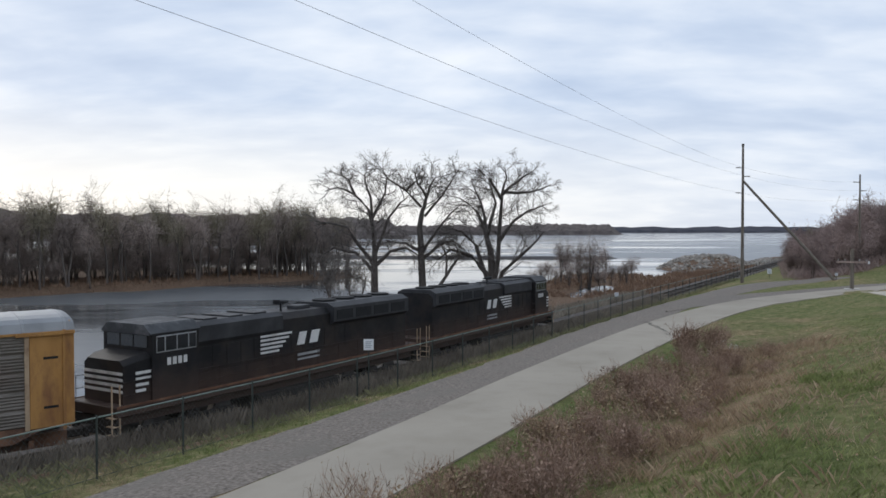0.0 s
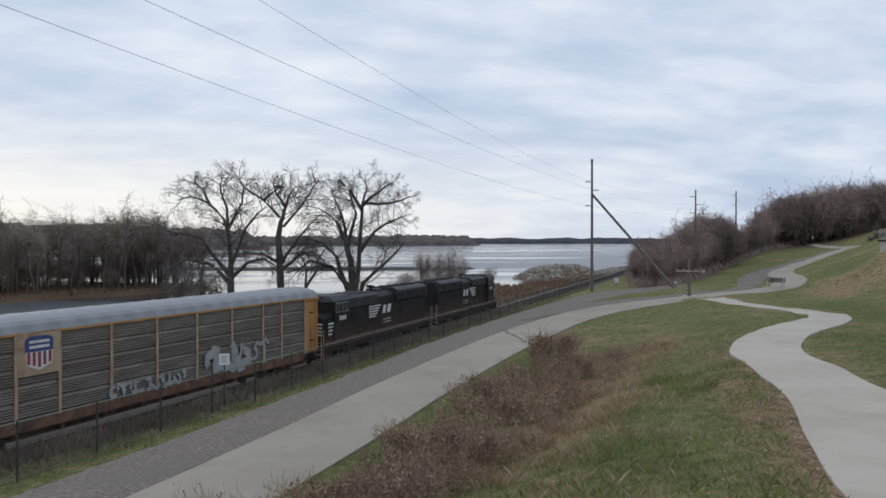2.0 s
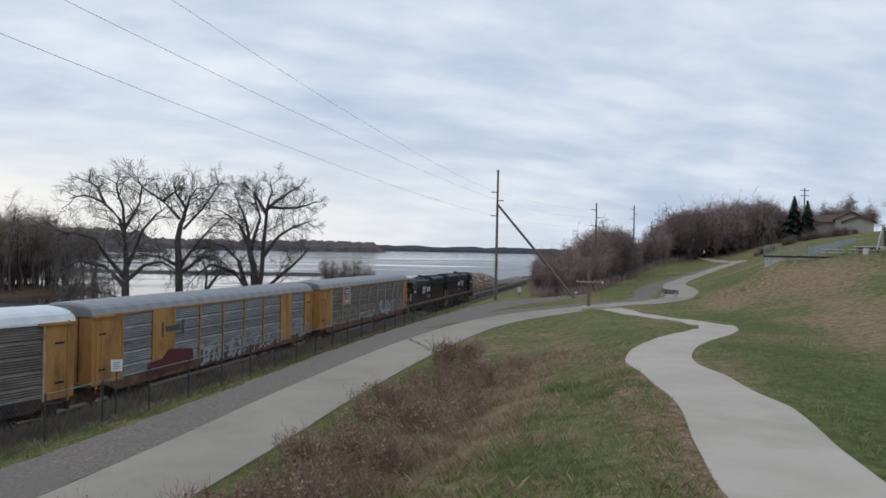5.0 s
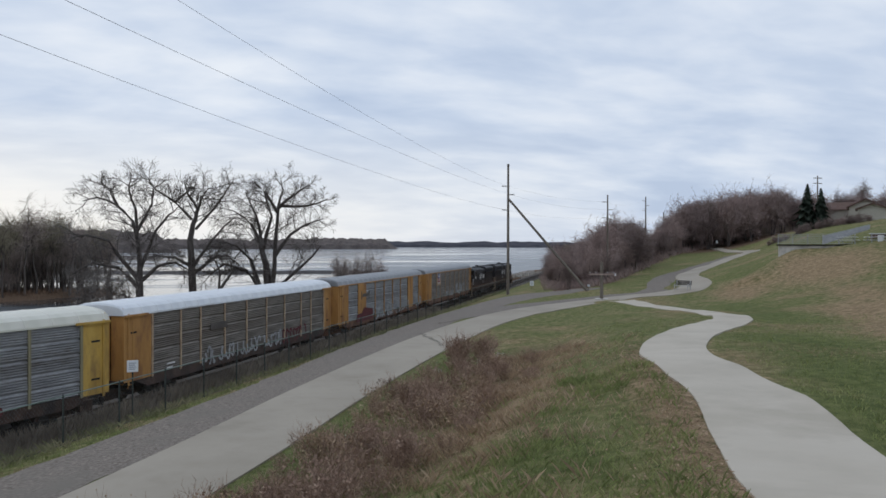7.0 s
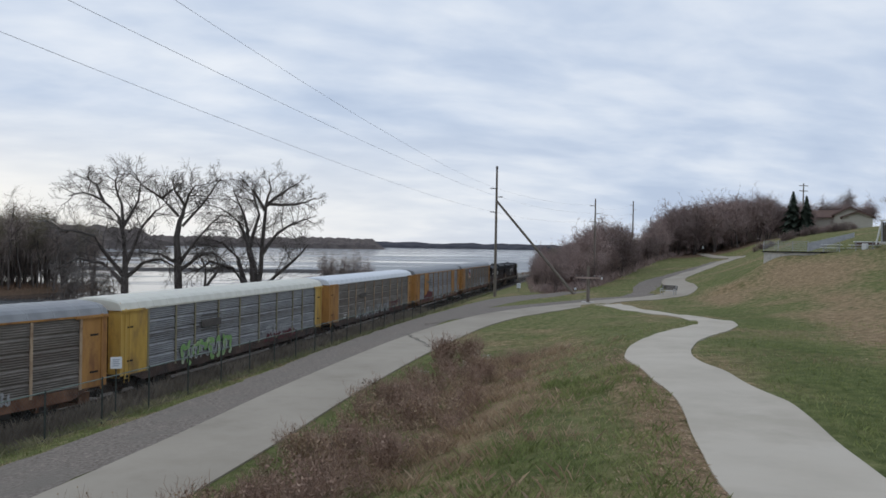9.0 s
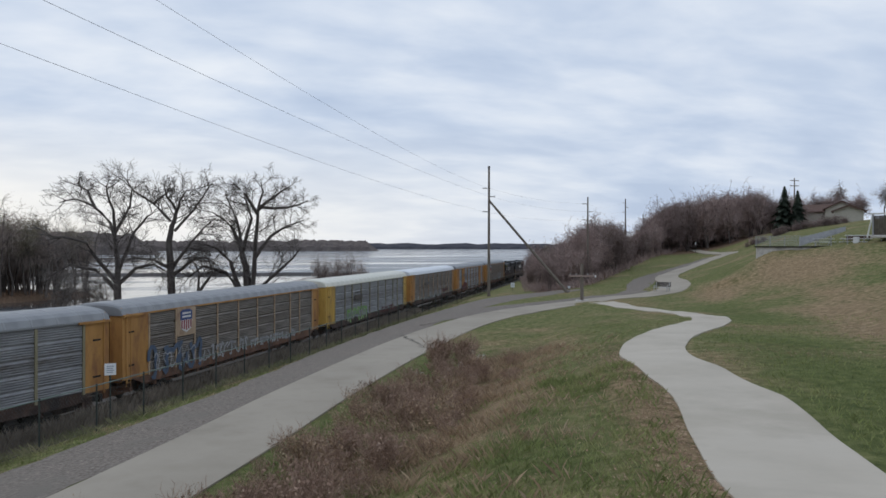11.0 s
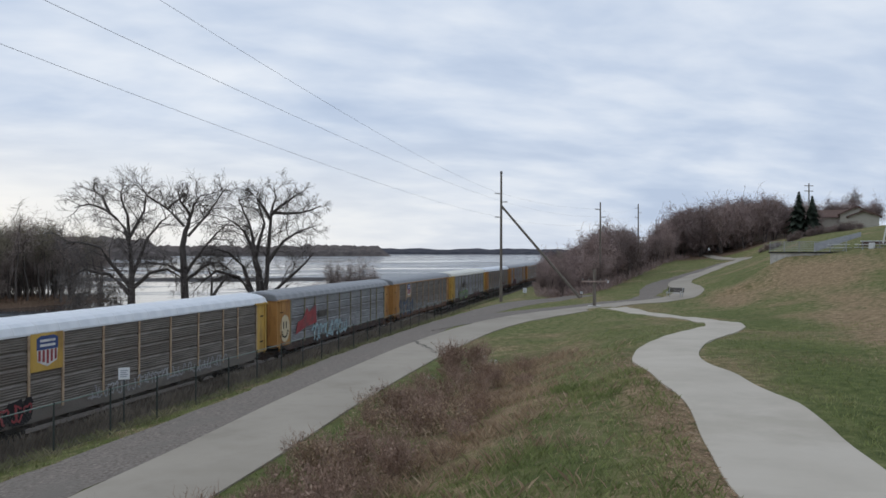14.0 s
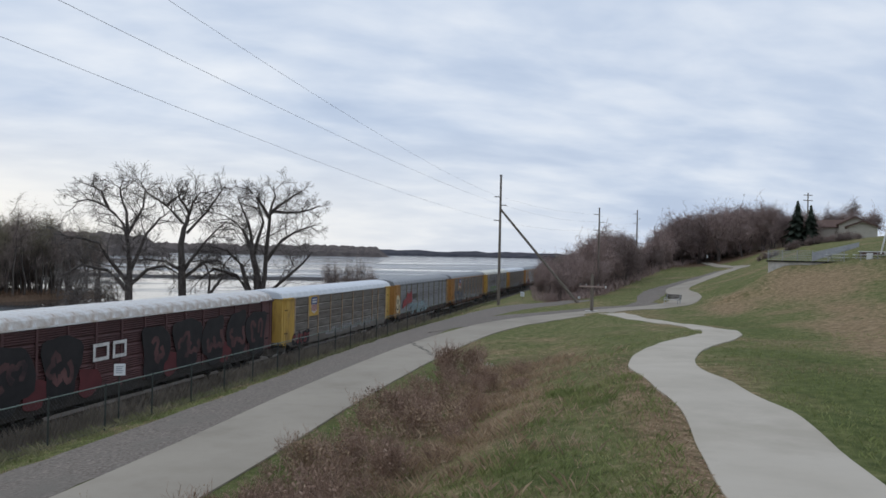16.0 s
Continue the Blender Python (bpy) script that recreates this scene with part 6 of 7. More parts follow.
spruce(on_land(polar(40.5, 147)), 7.9, "dark green conical spruce beside the houses")
spruce(on_land(polar(41.3, 146)), 6.7, "smaller dark green spruce beside the houses")


# ---- distant shores ----
def ridge(name, label, az0, az1, dist, height, depth, material, seed, base=WATER - 1, tree=6.0, fade=True):
    """A wooded ridge far over the water: a rounded strip with an uneven skyline."""
    n = 260
    rows = [(0.0, 0.0), (0.02, 0.32), (0.06, 0.42), (0.35, 0.8), (0.6, 1.0), (0.85, 0.8), (1.0, 0.0)]
    verts, faces = [], []
    for i in range(n + 1):
        f = i / n
        az = az0 + (az1 - az0) * f
        env = smoothstep(0, 0.04, f) * (smoothstep(1, 0.97, f) if fade else 1.0)
        h = (height if not callable(height) else height(az)) * (0.9 + 0.2 * noise.noise(Vector((f * 5, seed, 0))) + 0.12 * noise.noise(Vector((f * 22, seed, 1)))) * env
        for a, b in rows:
            t = tree * (0.5 + noise.noise(Vector((f * 160, seed + a * 9, 2)))) * env if b > 0 else 0
            verts.append(tuple(polar(az, dist + depth * a, base + max(0.0, h * b + t))))
    w = len(rows)
    for i in range(n):
        for j in range(w - 1):
            faces.append((i * w + j, (i + 1) * w + j, (i + 1) * w + j + 1, i * w + j + 1))
    ob = pydata(name, verts, faces, material)
    return tagged(ob, label, "hills", kind="structure")


# blue-grey here is air haze, carried by the material colour
ridge("backdrop", "low wooded shore across the river, coloured blue-grey for haze", -75, 60, 3900, 26, 500, M["far_wood"], 3.0, tree=9)
ridge("backdrop", "dark wooded point reaching into the river", -30, 12.9, 2050, 27, 300, M["mid_wood"], 5.0, tree=7)
ridge("backdrop", "brown wooded bluff beyond the island", -75, -2.0, 1150, lambda az: 31 + 14 * smoothstep(-7, -22, az), 260, M["mid_wood"], 8.0, tree=6)


# ---- rubble point, bank grass, puddle edge ----
def rubble():
    rng = random.Random(14)
    verts, faces = [], []
    c = polar(18.3, 262)
    for i in range(1500):
        a, b = rng.uniform(-54, 54), rng.uniform(-17, 17)
        p = c + ALONG * a + ACROSS * b
        z = land(p.x, p.y)
        if z < -2.9:
            continue
        r = rng.uniform(0.35, 1.0)
        base = len(verts)
        q = Euler((rng.uniform(0, 6), rng.uniform(0, 6), rng.uniform(0, 6))).to_matrix()
        for d in ((1, 0, 0), (-1, 0, 0), (0, 1, 0), (0, -1, 0), (0, 0, 1), (0, 0, -1)):
            v = q @ (Vector(d) * r * rng.uniform(0.7, 1.15))
            verts.append((p.x + v.x, p.y + v.y, z + 0.1 + v.z * 0.75))
        for f in ((0, 2, 4), (2, 1, 4), (1, 3, 4), (3, 0, 4), (2, 0, 5), (1, 2, 5), (3, 1, 5), (0, 3, 5)):
            faces.append(tuple(base + k for k in f))
    ob = pydata("riprap", verts, faces, M["rock"])
    tagged(ob, "heap of grey limestone riprap in the river", "rocks", kind="stuff")


rubble()


def blades(name, label, places, material, hmin, hmax, width, seed, lean=0.35, category="grass"):
    """Upright tapering blades, in ones and tufts, as one mass."""
    rng = random.Random(seed)
    verts, faces = [], []
    for p, k in places:
        for j in range(k):
            a = rng.uniform(0, 6.28)
            h = rng.uniform(hmin, hmax)
            o = Vector((rng.gauss(0, 0.06), rng.gauss(0, 0.06), 0))
            s = Vector((math.cos(a), math.sin(a), 0)) * width * rng.uniform(0.6, 1.2)
            t = Vector((rng.uniform(-1, 1), rng.uniform(-1, 1), 0)) * h * lean
            b = len(verts)
            q = p + o
            verts += [tuple(q - s), tuple(q + s), tuple(q + s * 0.6 + t * 0.4 + Vector((0, 0, h * 0.6))), tuple(q + t + Vector((0, 0, h)))]
            faces += [(b, b + 1, b + 2), (b, b + 2, b + 3)]
    ob = pydata(name, verts, faces, material)
    return tagged(ob, label, category, kind="stuff")


def path_clear(u, v, pad=0.25):
    for line in (LOWER_LINE, UPPER_LINE):
        for p in line:
            if abs(p.x - u) < 3 and (p.x - u) ** 2 + (p.y - v) ** 2 < (p.z / 2 + pad) ** 2:
                return False
    return True


LOWER_LINE, UPPER_LINE = spline(LOWER, 1.2), spline(UPPER, 0.8)


def lawn():
    rng = random.Random(17)
    green, straw = [], []
    for i in range(26000):
        d = 4.5 + 44 * rng.random() ** 1.25
        q = polar(rng.uniform(-6, 50), d)
        u, v = to_uv(q.x, q.y)
        if v < 16.8 or not path_clear(u, v):
            continue
        g = noise.noise(Vector((q.x * 0.16, q.y * 0.16, 2.0)))
        p = on_land(q, -0.01)
        (straw if g > 0.24 + rng.uniform(-0.2, 0.2) else green).append((p, 3 if d < 18 else 2))
    blades("grass", "uneven green autumn grass on the slope", green, M["blade"], 0.04, 0.14, 0.008, 18, 0.9)
    blades("grass", "dry straw-coloured grass on the slope", straw, M["dry"], 0.03, 0.12, 0.006, 19, 0.9)
    tan, tuft = [], []
    for i in range(4200):                      # taller dry grass round the brush
        u, v = rng.uniform(9, 38), 21.6 + rng.gauss(0, 1.6)
        if v > 17.4 and path_clear(u, v) and noise.noise(Vector((u * 0.5, v * 0.5, 5.0))) > -0.1:
            tan.append((on_land(uv(u, v), -0.01), 4))
    blades("tall_grass", "tall dry tan grass among the brush", tan, M["dry"], 0.08, 0.32, 0.0025, 41, 0.9)
    for i in range(2600):                      # rank green tufts left by the mower
        u, v = rng.uniform(6, 26), 25.2 + rng.gauss(0, 1.0)
        if path_clear(u, v) and noise.noise(Vector((u * 0.45, v * 0.45, 9.0))) > 0.05:
            tuft.append((on_land(uv(u, v), -0.01), 4))
    blades("tall_grass", "rank green grass tufts on the slope", tuft, M["blade"], 0.08, 0.24, 0.007, 42, 0.8)
    strip = [(on_land(uv(rng.uniform(6, 90), 7.7 + 2.4 * rng.random()), -0.01), 2) for i in range(6500)]
    worn = [s for s in strip if noise.noise(Vector((s[0].x * 0.3, s[0].y * 0.3, 4.0))) > 0.08]
    strip = [s for s in strip if noise.noise(Vector((s[0].x * 0.3, s[0].y * 0.3, 4.0))) <= 0.08]
    blades("grass", "dry tan grass strip below the fence", worn, M["dry"], 0.03, 0.13, 0.008, 43, 0.9)
    blades("grass", "bright green grass strip below the fence", strip, M["blade"], 0.04, 0.15, 0.013, 20, 0.8)
    stems = [(on_land(uv(rng.uniform(4, 115), rng.uniform(4.2, 8.2)), -0.02), 3) for i in range(5500)]
    blades("roadside_weeds", "tangled dry weeds between fence and track", stems, M["weed_green"], 0.1, 0.4, 0.005, 23, 1.0, "weeds")
    dark = []
    for i in range(17000):
        u = 4 + 91 * rng.random() ** 1.3
        dark.append((on_land(uv(u, track_v(u) + 1.9 + 3.0 * rng.random() ** 1.3), -0.02), 4))
    blades("roadside_weeds", "dark withered weeds between fence and track", dark, M["weed"], 0.15, 0.7, 0.0045, 25, 0.8, "weeds")
    rank = []
    for i in range(13000):
        u = rng.uniform(2, 95)
        rank.append((on_land(uv(u, track_v(u) + 2.2 + 1.1 * rng.random()), -0.02), 5))
    blades("roadside_weeds", "rank brown weeds along the ballast edge", rank, M["reed_dark"], 0.7, 1.5, 0.009, 24, 0.3, "weeds")
    far = []
    for i in range(6000):
        u = rng.uniform(0, 110)
        far.append((on_land(uv(u, track_v(u) - rng.uniform(3.2, 9.0)), -0.02), 4))
    blades("roadside_weeds", "dark withered weeds beyond the track", far, M["weed"], 0.5, 1.4, 0.012, 26, 0.5, "weeds")
    reeds = []
    for i in range(7000):
        u = rng.uniform(112, 240)
        v = rng.uniform(bank_v(u), -7)
        p = on_land(uv(u, v))
        if p.z > -2.3:
            reeds.append((p, 3))
    thick = []
    for i in range(15000):
        u = rng.uniform(100, 215)
        v = rng.uniform(5.5, woods_edge(u))
        q = uv(u, v)
        if q.y > 0 and v > 27.2 - 0.12 * q.length:
            thick.append((on_land(q), 1))
    blades("hill_thicket", "tangled brown brush under the scrub trees", thick, M["twig_brown"], 0.2, 1.1, 0.02, 29, 0.9, "thicket")
    for i in range(9000):
        p = on_land(ISLE_A + ISLE_DIR * rng.uniform(-105, 86) + ISLE_OUT * rng.uniform(-2, 24))
        if p.z > -2.55:
            reeds.append((p, 2))
    blades("bank_grass", "rust-brown dry grass on the river banks", reeds, M["reed"], 0.3, 0.9, 0.05, 27, 0.4)


lawn()


def leaf_litter():
    """Brown leaves blown along the edge of the upper trail and over the slope."""
    rng = random.Random(61)
    verts, faces = [], []
    for i in range(9000):
        if i % 5 == 4:
            u, v = rng.uniform(12, 70), 10.15 + rng.gauss(0, 0.22)
        elif i % 3:
            p = rng.choice([q for q in UPPER_LINE if 6 < q.x < 30])
            u, v = p.x + rng.gauss(0, 0.5), p.y - p.z / 2 - abs(rng.gauss(0.1, 0.55))
        else:
            u, v = rng.uniform(7, 34), rng.uniform(19, 27)
        if not path_clear(u, v, 0.02):
            continue
        c = on_land(uv(u, v), 0.025)
        a = rng.uniform(0, 6.28)
        d = Vector((math.cos(a), math.sin(a), rng.uniform(-0.4, 0.4))) * rng.uniform(0.02, 0.04)
        e = Vector((-math.sin(a), math.cos(a), rng.uniform(-0.4, 0.4))) * rng.uniform(0.01, 0.022)
        b = len(verts)
        verts += [tuple(c - d), tuple(c + e), tuple(c + d), tuple(c - e)]
        faces.append((b, b + 1, b + 2, b + 3))
    ob = pydata("leaf_litter", verts, faces, M["leaf"])
    tagged(ob, "fallen brown leaves scattered along the trail edges", "leaves", kind="stuff")


leaf_litter()


def slope_brush():
    """Reddish shrubs, briars and pale seed heads in the hollow above the trail."""
    rng = random.Random(33)
    kinds = []
    for i in range(3):
        w = Wood(90 + i)
        for s in range(16):
            a = w.rng.uniform(0, 6.28)
            t = w.rng.uniform(0.1, 0.75)
            w.grow(Vector((math.cos(a) * 0.12, math.sin(a) * 0.12, -0.05)), Vector((math.cos(a) * t, math.sin(a) * t, 1)), w.rng.uniform(0.6, 1.25), 0.009, 2, (5, 4), 0.2, 0.4, 0.0045)
        ob = thing("brush_shrub", "leafless reddish-brown brush shrub on the slope", "shrub")
        verts, faces = w.fine
        pydata("bush", verts, faces, M["twig_red"], ob)
        # a few curled leaves left on
        lv, lf = [], []
        for j in range(240):
            a, r = w.rng.uniform(0, 6.28), w.rng.uniform(0.05, 0.7)
            c = Vector((math.cos(a) * r, math.sin(a) * r, w.rng.uniform(0.1, 1.0)))
            d = Vector((w.rng.uniform(-1, 1), w.rng.uniform(-1, 1), w.rng.uniform(-1, 1))).normalized() * 0.05
            e = d.orthogonal().normalized() * 0.026
            b = len(lv)
            lv += [tuple(c - d), tuple(c + e), tuple(c + d), tuple(c - e)]
            lf.append((b, b + 1, b + 2, b + 3))
        pydata("foliage", lv, lf, M["twig_red"] if i < 2 else M["dry"], ob)
        kinds.append(ob)
    pl = [[], [], []]
    for i in range(100):
        u = rng.uniform(11.5, 35)
        v = 19.8 + rng.gauss(0, 1.25) + 0.8 * math.sin(u * 0.9)
        if v < 17.6:
            continue
        pl[i % 3].append(on_land(uv(u, v)))
    for ob, p in zip(kinds, pl):
        plant(ob, p, rng, "brush shrubs of the slope", 0.3, 0.95)
    for i in range(8):                             # the tall clump at the far end of the hollow
        m = Matrix.Translation(on_land(uv(36.5 + rng.gauss(0, 1.1), 18.9 + rng.gauss(0, 0.4)))) @ pose(0, 0, 0, 0, 0, rng.uniform(0, 360))
        ob = copy_thing(kinds[i % 2], m)
        k = rng.uniform(0.85, 1.55)
        ob.scale = (k * 0.8, k * 0.8, k)
        ob["group"] = "brush shrubs of the slope"
    # tall dry stalks near the camera, with seed heads
    stalk = thing("weed_stalk", "tall dry brown weed stalk with seed heads", "weed")
    w = Wood(120)
    w.grow(Vector((0, 0, -0.05)), Vector((0.05, 0, 1)), 1.35, 0.007, 2, (9, 5), 0.35, 0.2, 0.003)
    pydata("stem", *w.fine, M["twig_red"], stalk)
    hv, hf = [], []
    tips = w.fine[0][::9]
    for c in tips:
        if c[2] < 0.5:
            continue
        c = Vector(c)
        b = len(hv)
        r = w.rng.uniform(0.008, 0.017)
        for d in ((1, 0, 0), (-1, 0, 0), (0, 1, 0), (0, -1, 0), (0, 0, 1.3), (0, 0, -1.3)):
            hv.append(tuple(c + Vector(d) * r))
        for f in ((0, 2, 4), (2, 1, 4), (1, 3, 4), (3, 0, 4), (2, 0, 5), (1, 2, 5), (3, 1, 5), (0, 3, 5)):
            hf.append(tuple(b + k for k in f))
    pydata("seed_plume", hv, hf, M["dry"], stalk)["kind"] = "stuff"
    pl = []
    for i in range(22):
        pl.append(on_land(polar(rng.uniform(-10, -1), rng.uniform(8.6, 10.8))))
    plant(stalk, pl, rng, "weed stalks on the slope", 0.6, 1.12)


slope_brush()


def asters():
    """Small clumps gone to white fluff beside the brush."""
    rng = random.Random(71)
    clump = thing("aster_clump", "dry aster clump with white fluffy seed heads", "weed")
    w = Wood(72)
    for i in range(14):
        a, t = rng.uniform(0, 6.28), rng.uniform(0.1, 0.8)
        w.grow(Vector((0, 0, -0.03)), Vector((math.cos(a) * t, math.sin(a) * t, 1)), rng.uniform(0.3, 0.6), 0.004, 1, (4,), 0.2, 0.3, 0.003)
    pydata("stem", *w.fine, M["dry"], clump)
    hv, hf = [], []
    for i in range(46):
        a, r = rng.uniform(0, 6.28), 0.32 * math.sqrt(rng.random())
        c = Vector((math.cos(a) * r, math.sin(a) * r, 0.42 + rng.uniform(-0.12, 0.14)))
        k, b = rng.uniform(0.012, 0.026), len(hv)
        for d in ((1, 0, 0), (-1, 0, 0), (0, 1, 0), (0, -1, 0), (0, 0, 1), (0, 0, -1)):
            hv.append(tuple(c + Vector(d) * k))
        for f in ((0, 2, 4), (2, 1, 4), (1, 3, 4), (3, 0, 4), (2, 0, 5), (1, 2, 5), (3, 1, 5), (0, 3, 5)):
            hf.append(tuple(b + q for q in f))
    pydata("seed_plume", hv, hf, M["fluff"], clump)["kind"] = "stuff"
    spots = ((27.5, 17.7), (28.6, 17.9), (34.6, 19.6), (37.2, 20.0), (24.0, 20.3), (30.5, 20.8), (19.5, 19.0), (33.0, 18.0), (38.5, 19.2))
    plant(clump, [on_land(uv(u, v)) for u, v in spots], rng, "aster clumps on the slope", 0.6, 1.1)


asters()


# ---- poles and wires ----
def utility_pole(at, height, label, brace=None, arms=(), r=0.16):
    pole = thing("utility_pole", label, "utility pole", Matrix.Translation(at))
    part("shaft", cylm((0, 0, -0.4), (0, 0, height), r, r * 0.62, n=12), M["pole"], pole)
    for z, side in arms:                          # short standoff with its insulator stack
        a = ACROSS * side
        bm = bmesh.new()
        cyl(bm, a * 0.1 + Vector((0, 0, z - 0.08)), a * 0.75 + Vector((0, 0, z)), 0.045, 0.035, n=7)
        arm = part("standoff_arm", bm, M["steel"], pole)
        bm = bmesh.new()
        for k in range(5):
            cyl(bm, a * (0.3 + 0.1 * k) + Vector((0, 0, z - 0.05)), a * (0.35 + 0.1 * k) + Vector((0, 0, z - 0.04)), 0.10, 0.05, n=9)
        part("insulator", bm, M["porcelain"], arm)
    if brace:
        foot, z = brace
        part("push_brace", cylm(foot - at + Vector((0, 0, -0.3)), Vector((0, 0, z)), 0.17, 0.13, n=10), M["pole"], pole, "slanting timber push brace")
    return pole


POLE_AT = on_land(polar(20.6, 95))
POLE2_AT = on_land(polar(27.6, 112))
POLE3_AT = on_land(polar(30.2, 190))
BACK_AT = on_land(uv(-22, 11.5))
p_top = 8.4 + 95 * math.tan(radians(5.62)) - POLE_AT.z
utility_pole(POLE_AT, p_top, "tall weathered timber power pole with a slanting brace", (on_land(polar(26.35, 93)), 8.4 + 95 * math.tan(radians(3.35)) - POLE_AT.z), ((12.65 - POLE_AT.z, -1), (14.45 - POLE_AT.z, 1), (15.45 - POLE_AT.z, -1)), 0.19)
part("pole_cap", boxm(-0.12, 0.12, -0.12, 0.12, p_top, p_top + 0.3, 0.02), M["steel"], bpy.data.objects["utility_pole"])
z2 = 8.4 + 112 * math.tan(radians(3.55)) - POLE2_AT.z
utility_pole(POLE2_AT, z2, "slender timber power pole beside the trail", None, ((z2 - 0.9, -1), (z2 - 2.0, 1), (z2 - 3.1, -1)), 0.15)
z3 = 8.4 + 190 * math.tan(radians(3.4)) - POLE3_AT.z
utility_pole(POLE3_AT, z3, "timber power pole rising above the scrub", None, ((z3 - 0.9, -1), (z3 - 2.0, 1), (z3 - 3.1, -1)), 0.2)
p4 = on_land(polar(31.4, 240))
utility_pole(p4, 8.4 + 240 * math.tan(radians(2.3)) - p4.z, "distant timber power pole above the scrub", None, (), 0.2)
p5 = on_land(polar(41.1, 150))
z5 = 8.4 + 150 * math.tan(radians(4.55)) - p5.z
hp = utility_pole(p5, z5, "timber pole with small crossarms by the houses", None, (), 0.15)
for z in (z5 - 0.4, z5 - 1.3):
    part("crossarm", boxm(-0.9, 0.9, -0.06, 0.06, z - 0.06, z + 0.06), M["pole"], hp)
utility_pole(BACK_AT, 15.5, "timber power pole behind the viewpoint", None, ((12.9 - BACK_AT.z, -1), (14.7 - BACK_AT.z, 1), (16.6 - BACK_AT.z, -1)), 0.17)


def cable(name, a, b, sag, r=0.007, n=28):
    bm = bmesh.new()
    pts = [a.lerp(b, i / n) + Vector((0, 0, -4 * sag * (i / n) * (1 - i / n))) for i in range(n + 1)]
    w = Wood(1)
    w.tube(pts, r, r, 4)
    bm.free()
    ob = pydata(name, *w.thick, M["wire"])
    return tagged(ob, "thin dark overhead power line", "power line", group="overhead power lines")


for k, (z, side, zb, sag) in enumerate(((12.7, -1, 15.5, 1.09), (14.3, 1, 16.0, 1.0), (15.65, -1, 20.2, 1.62))):
    a = Vector((POLE_AT.x, POLE_AT.y, z)) + ACROSS * side * 0.7
    b = Vector((BACK_AT.x, BACK_AT.y, zb)) + ACROSS * side * 0.7
    cable("overhead_wire", a, b, sag)
    c = Vector((POLE2_AT.x, POLE2_AT.y, POLE2_AT.z + z2 - (3.1, 2.0, 0.9)[k])) + ACROSS * side * 0.7
    cable("overhead_wire", a, c, 0.5, 0.006)
    d = Vector((POLE3_AT.x, POLE3_AT.y, POLE3_AT.z + z3 - (3.1, 2.0, 0.9)[k])) + ACROSS * side * 0.7
    cable("overhead_wire", c, d, 0.8, 0.006)


def short_pole():
    at = on_land(polar(27.2, 78.5))
    p = thing("crossarm_post", "short old timber post with a crossarm and concrete base", "post", Matrix.Translation(at) @ pose(0, 0, 0, 0, 0, -27))
    part("shaft", cylm((0, 0, -0.2), (0, 0, 3.65), 0.17, 0.14, n=12), M["pole"], p)
    part("base", boxm(-0.62, 0.62, -0.5, 0.5, -0.3, 0.16, 0.04), M["wall_conc"], p, "pale concrete footing")
    part("crossarm", boxm(-1.25, 1.25, -0.19, -0.08, 2.42, 2.56, 0.01), M["crossarm"], p, "faded pinkish timber crossarm")
    for x in (-1.1, -0.55, 0.55, 1.1):
        bm = bmesh.new()
        cyl(bm, (x, -0.13, 2.55), (x, -0.13, 2.66), 0.018, n=6)
        cyl(bm, (x, -0.13, 2.64), (x, -0.13, 2.76), 0.055, 0.03, n=9)
        part("insulator", bm, M["porcelain"], p)
    part("lamp_glass", cylm((1.28, -0.13, 2.36), (1.28, -0.13, 2.58), 0.075, 0.075, n=9), M["signwhite"], p, "small white glass globe")
    for s in (-1, 1):
        part("strut", cylm((s * 0.7, -0.13, 2.42), (s * 0.1, -0.1, 1.95), 0.02, n=5), M["steel"], p)


short_pole()


# ---- fence along the railway ----
def fence():
    v = 7.5
    f = thing("fence", "dull green steel mesh fence along the railway", "fence")
    pm = bmesh.new()
    cyl(pm, (0, 0, -0.3), (0, 0, 1.72), 0.032, n=6)
    cyl(pm, (0, 0, 1.72), (0, 0, 1.76), 0.042, 0.02, n=6)
    me = bpy.data.meshes.new("post")
    pm.to_mesh(me)
    pm.free()
    me.materials.append(M["fence"])
    us = list(np.arange(2, 175, 3.0))
    base = [on_land(uv(u, v)) for u in us]
    for p in base:
        ob = new("post", me)
        ob.parent = f
        ob.location = p
    for z, r in ((1.70, 0.022), (0.08, 0.012)):
        w = Wood(2)
        w.tube([p + Vector((0, 0, z)) for p in base], r, r, 4)
        pydata("top_rail" if z > 1 else "tension_wire", *w.thick, M["rail_green"] if z > 1 else M["fence"], f)
    # chain-link: crossing wires
    verts, faces = [], []
    def wire(a, b, r=0.0028):
        d = (b - a).normalized()
        s = d.cross(ACROSS).normalized() * r
        k = len(verts)
        verts.extend([tuple(a - s), tuple(a + s), tuple(b + s), tuple(b - s)])
        faces.append((k, k + 1, k + 2, k + 3))
    for i in range(int((120 - 2) / 0.16)):
        u = 2 + i * 0.16
        z0 = land(*uv(u, v).xy) + 0.08
        a = uv(u, v, z0)
        wire(a, uv(u + 1.5, v, z0 + 1.58))
        wire(uv(u + 1.5, v, z0), uv(u, v, z0 + 1.58))
    mesh = pydata("chain_link", verts, faces, M["mesh_wire"], f)
    mesh["kind"] = "stuff"


fence()


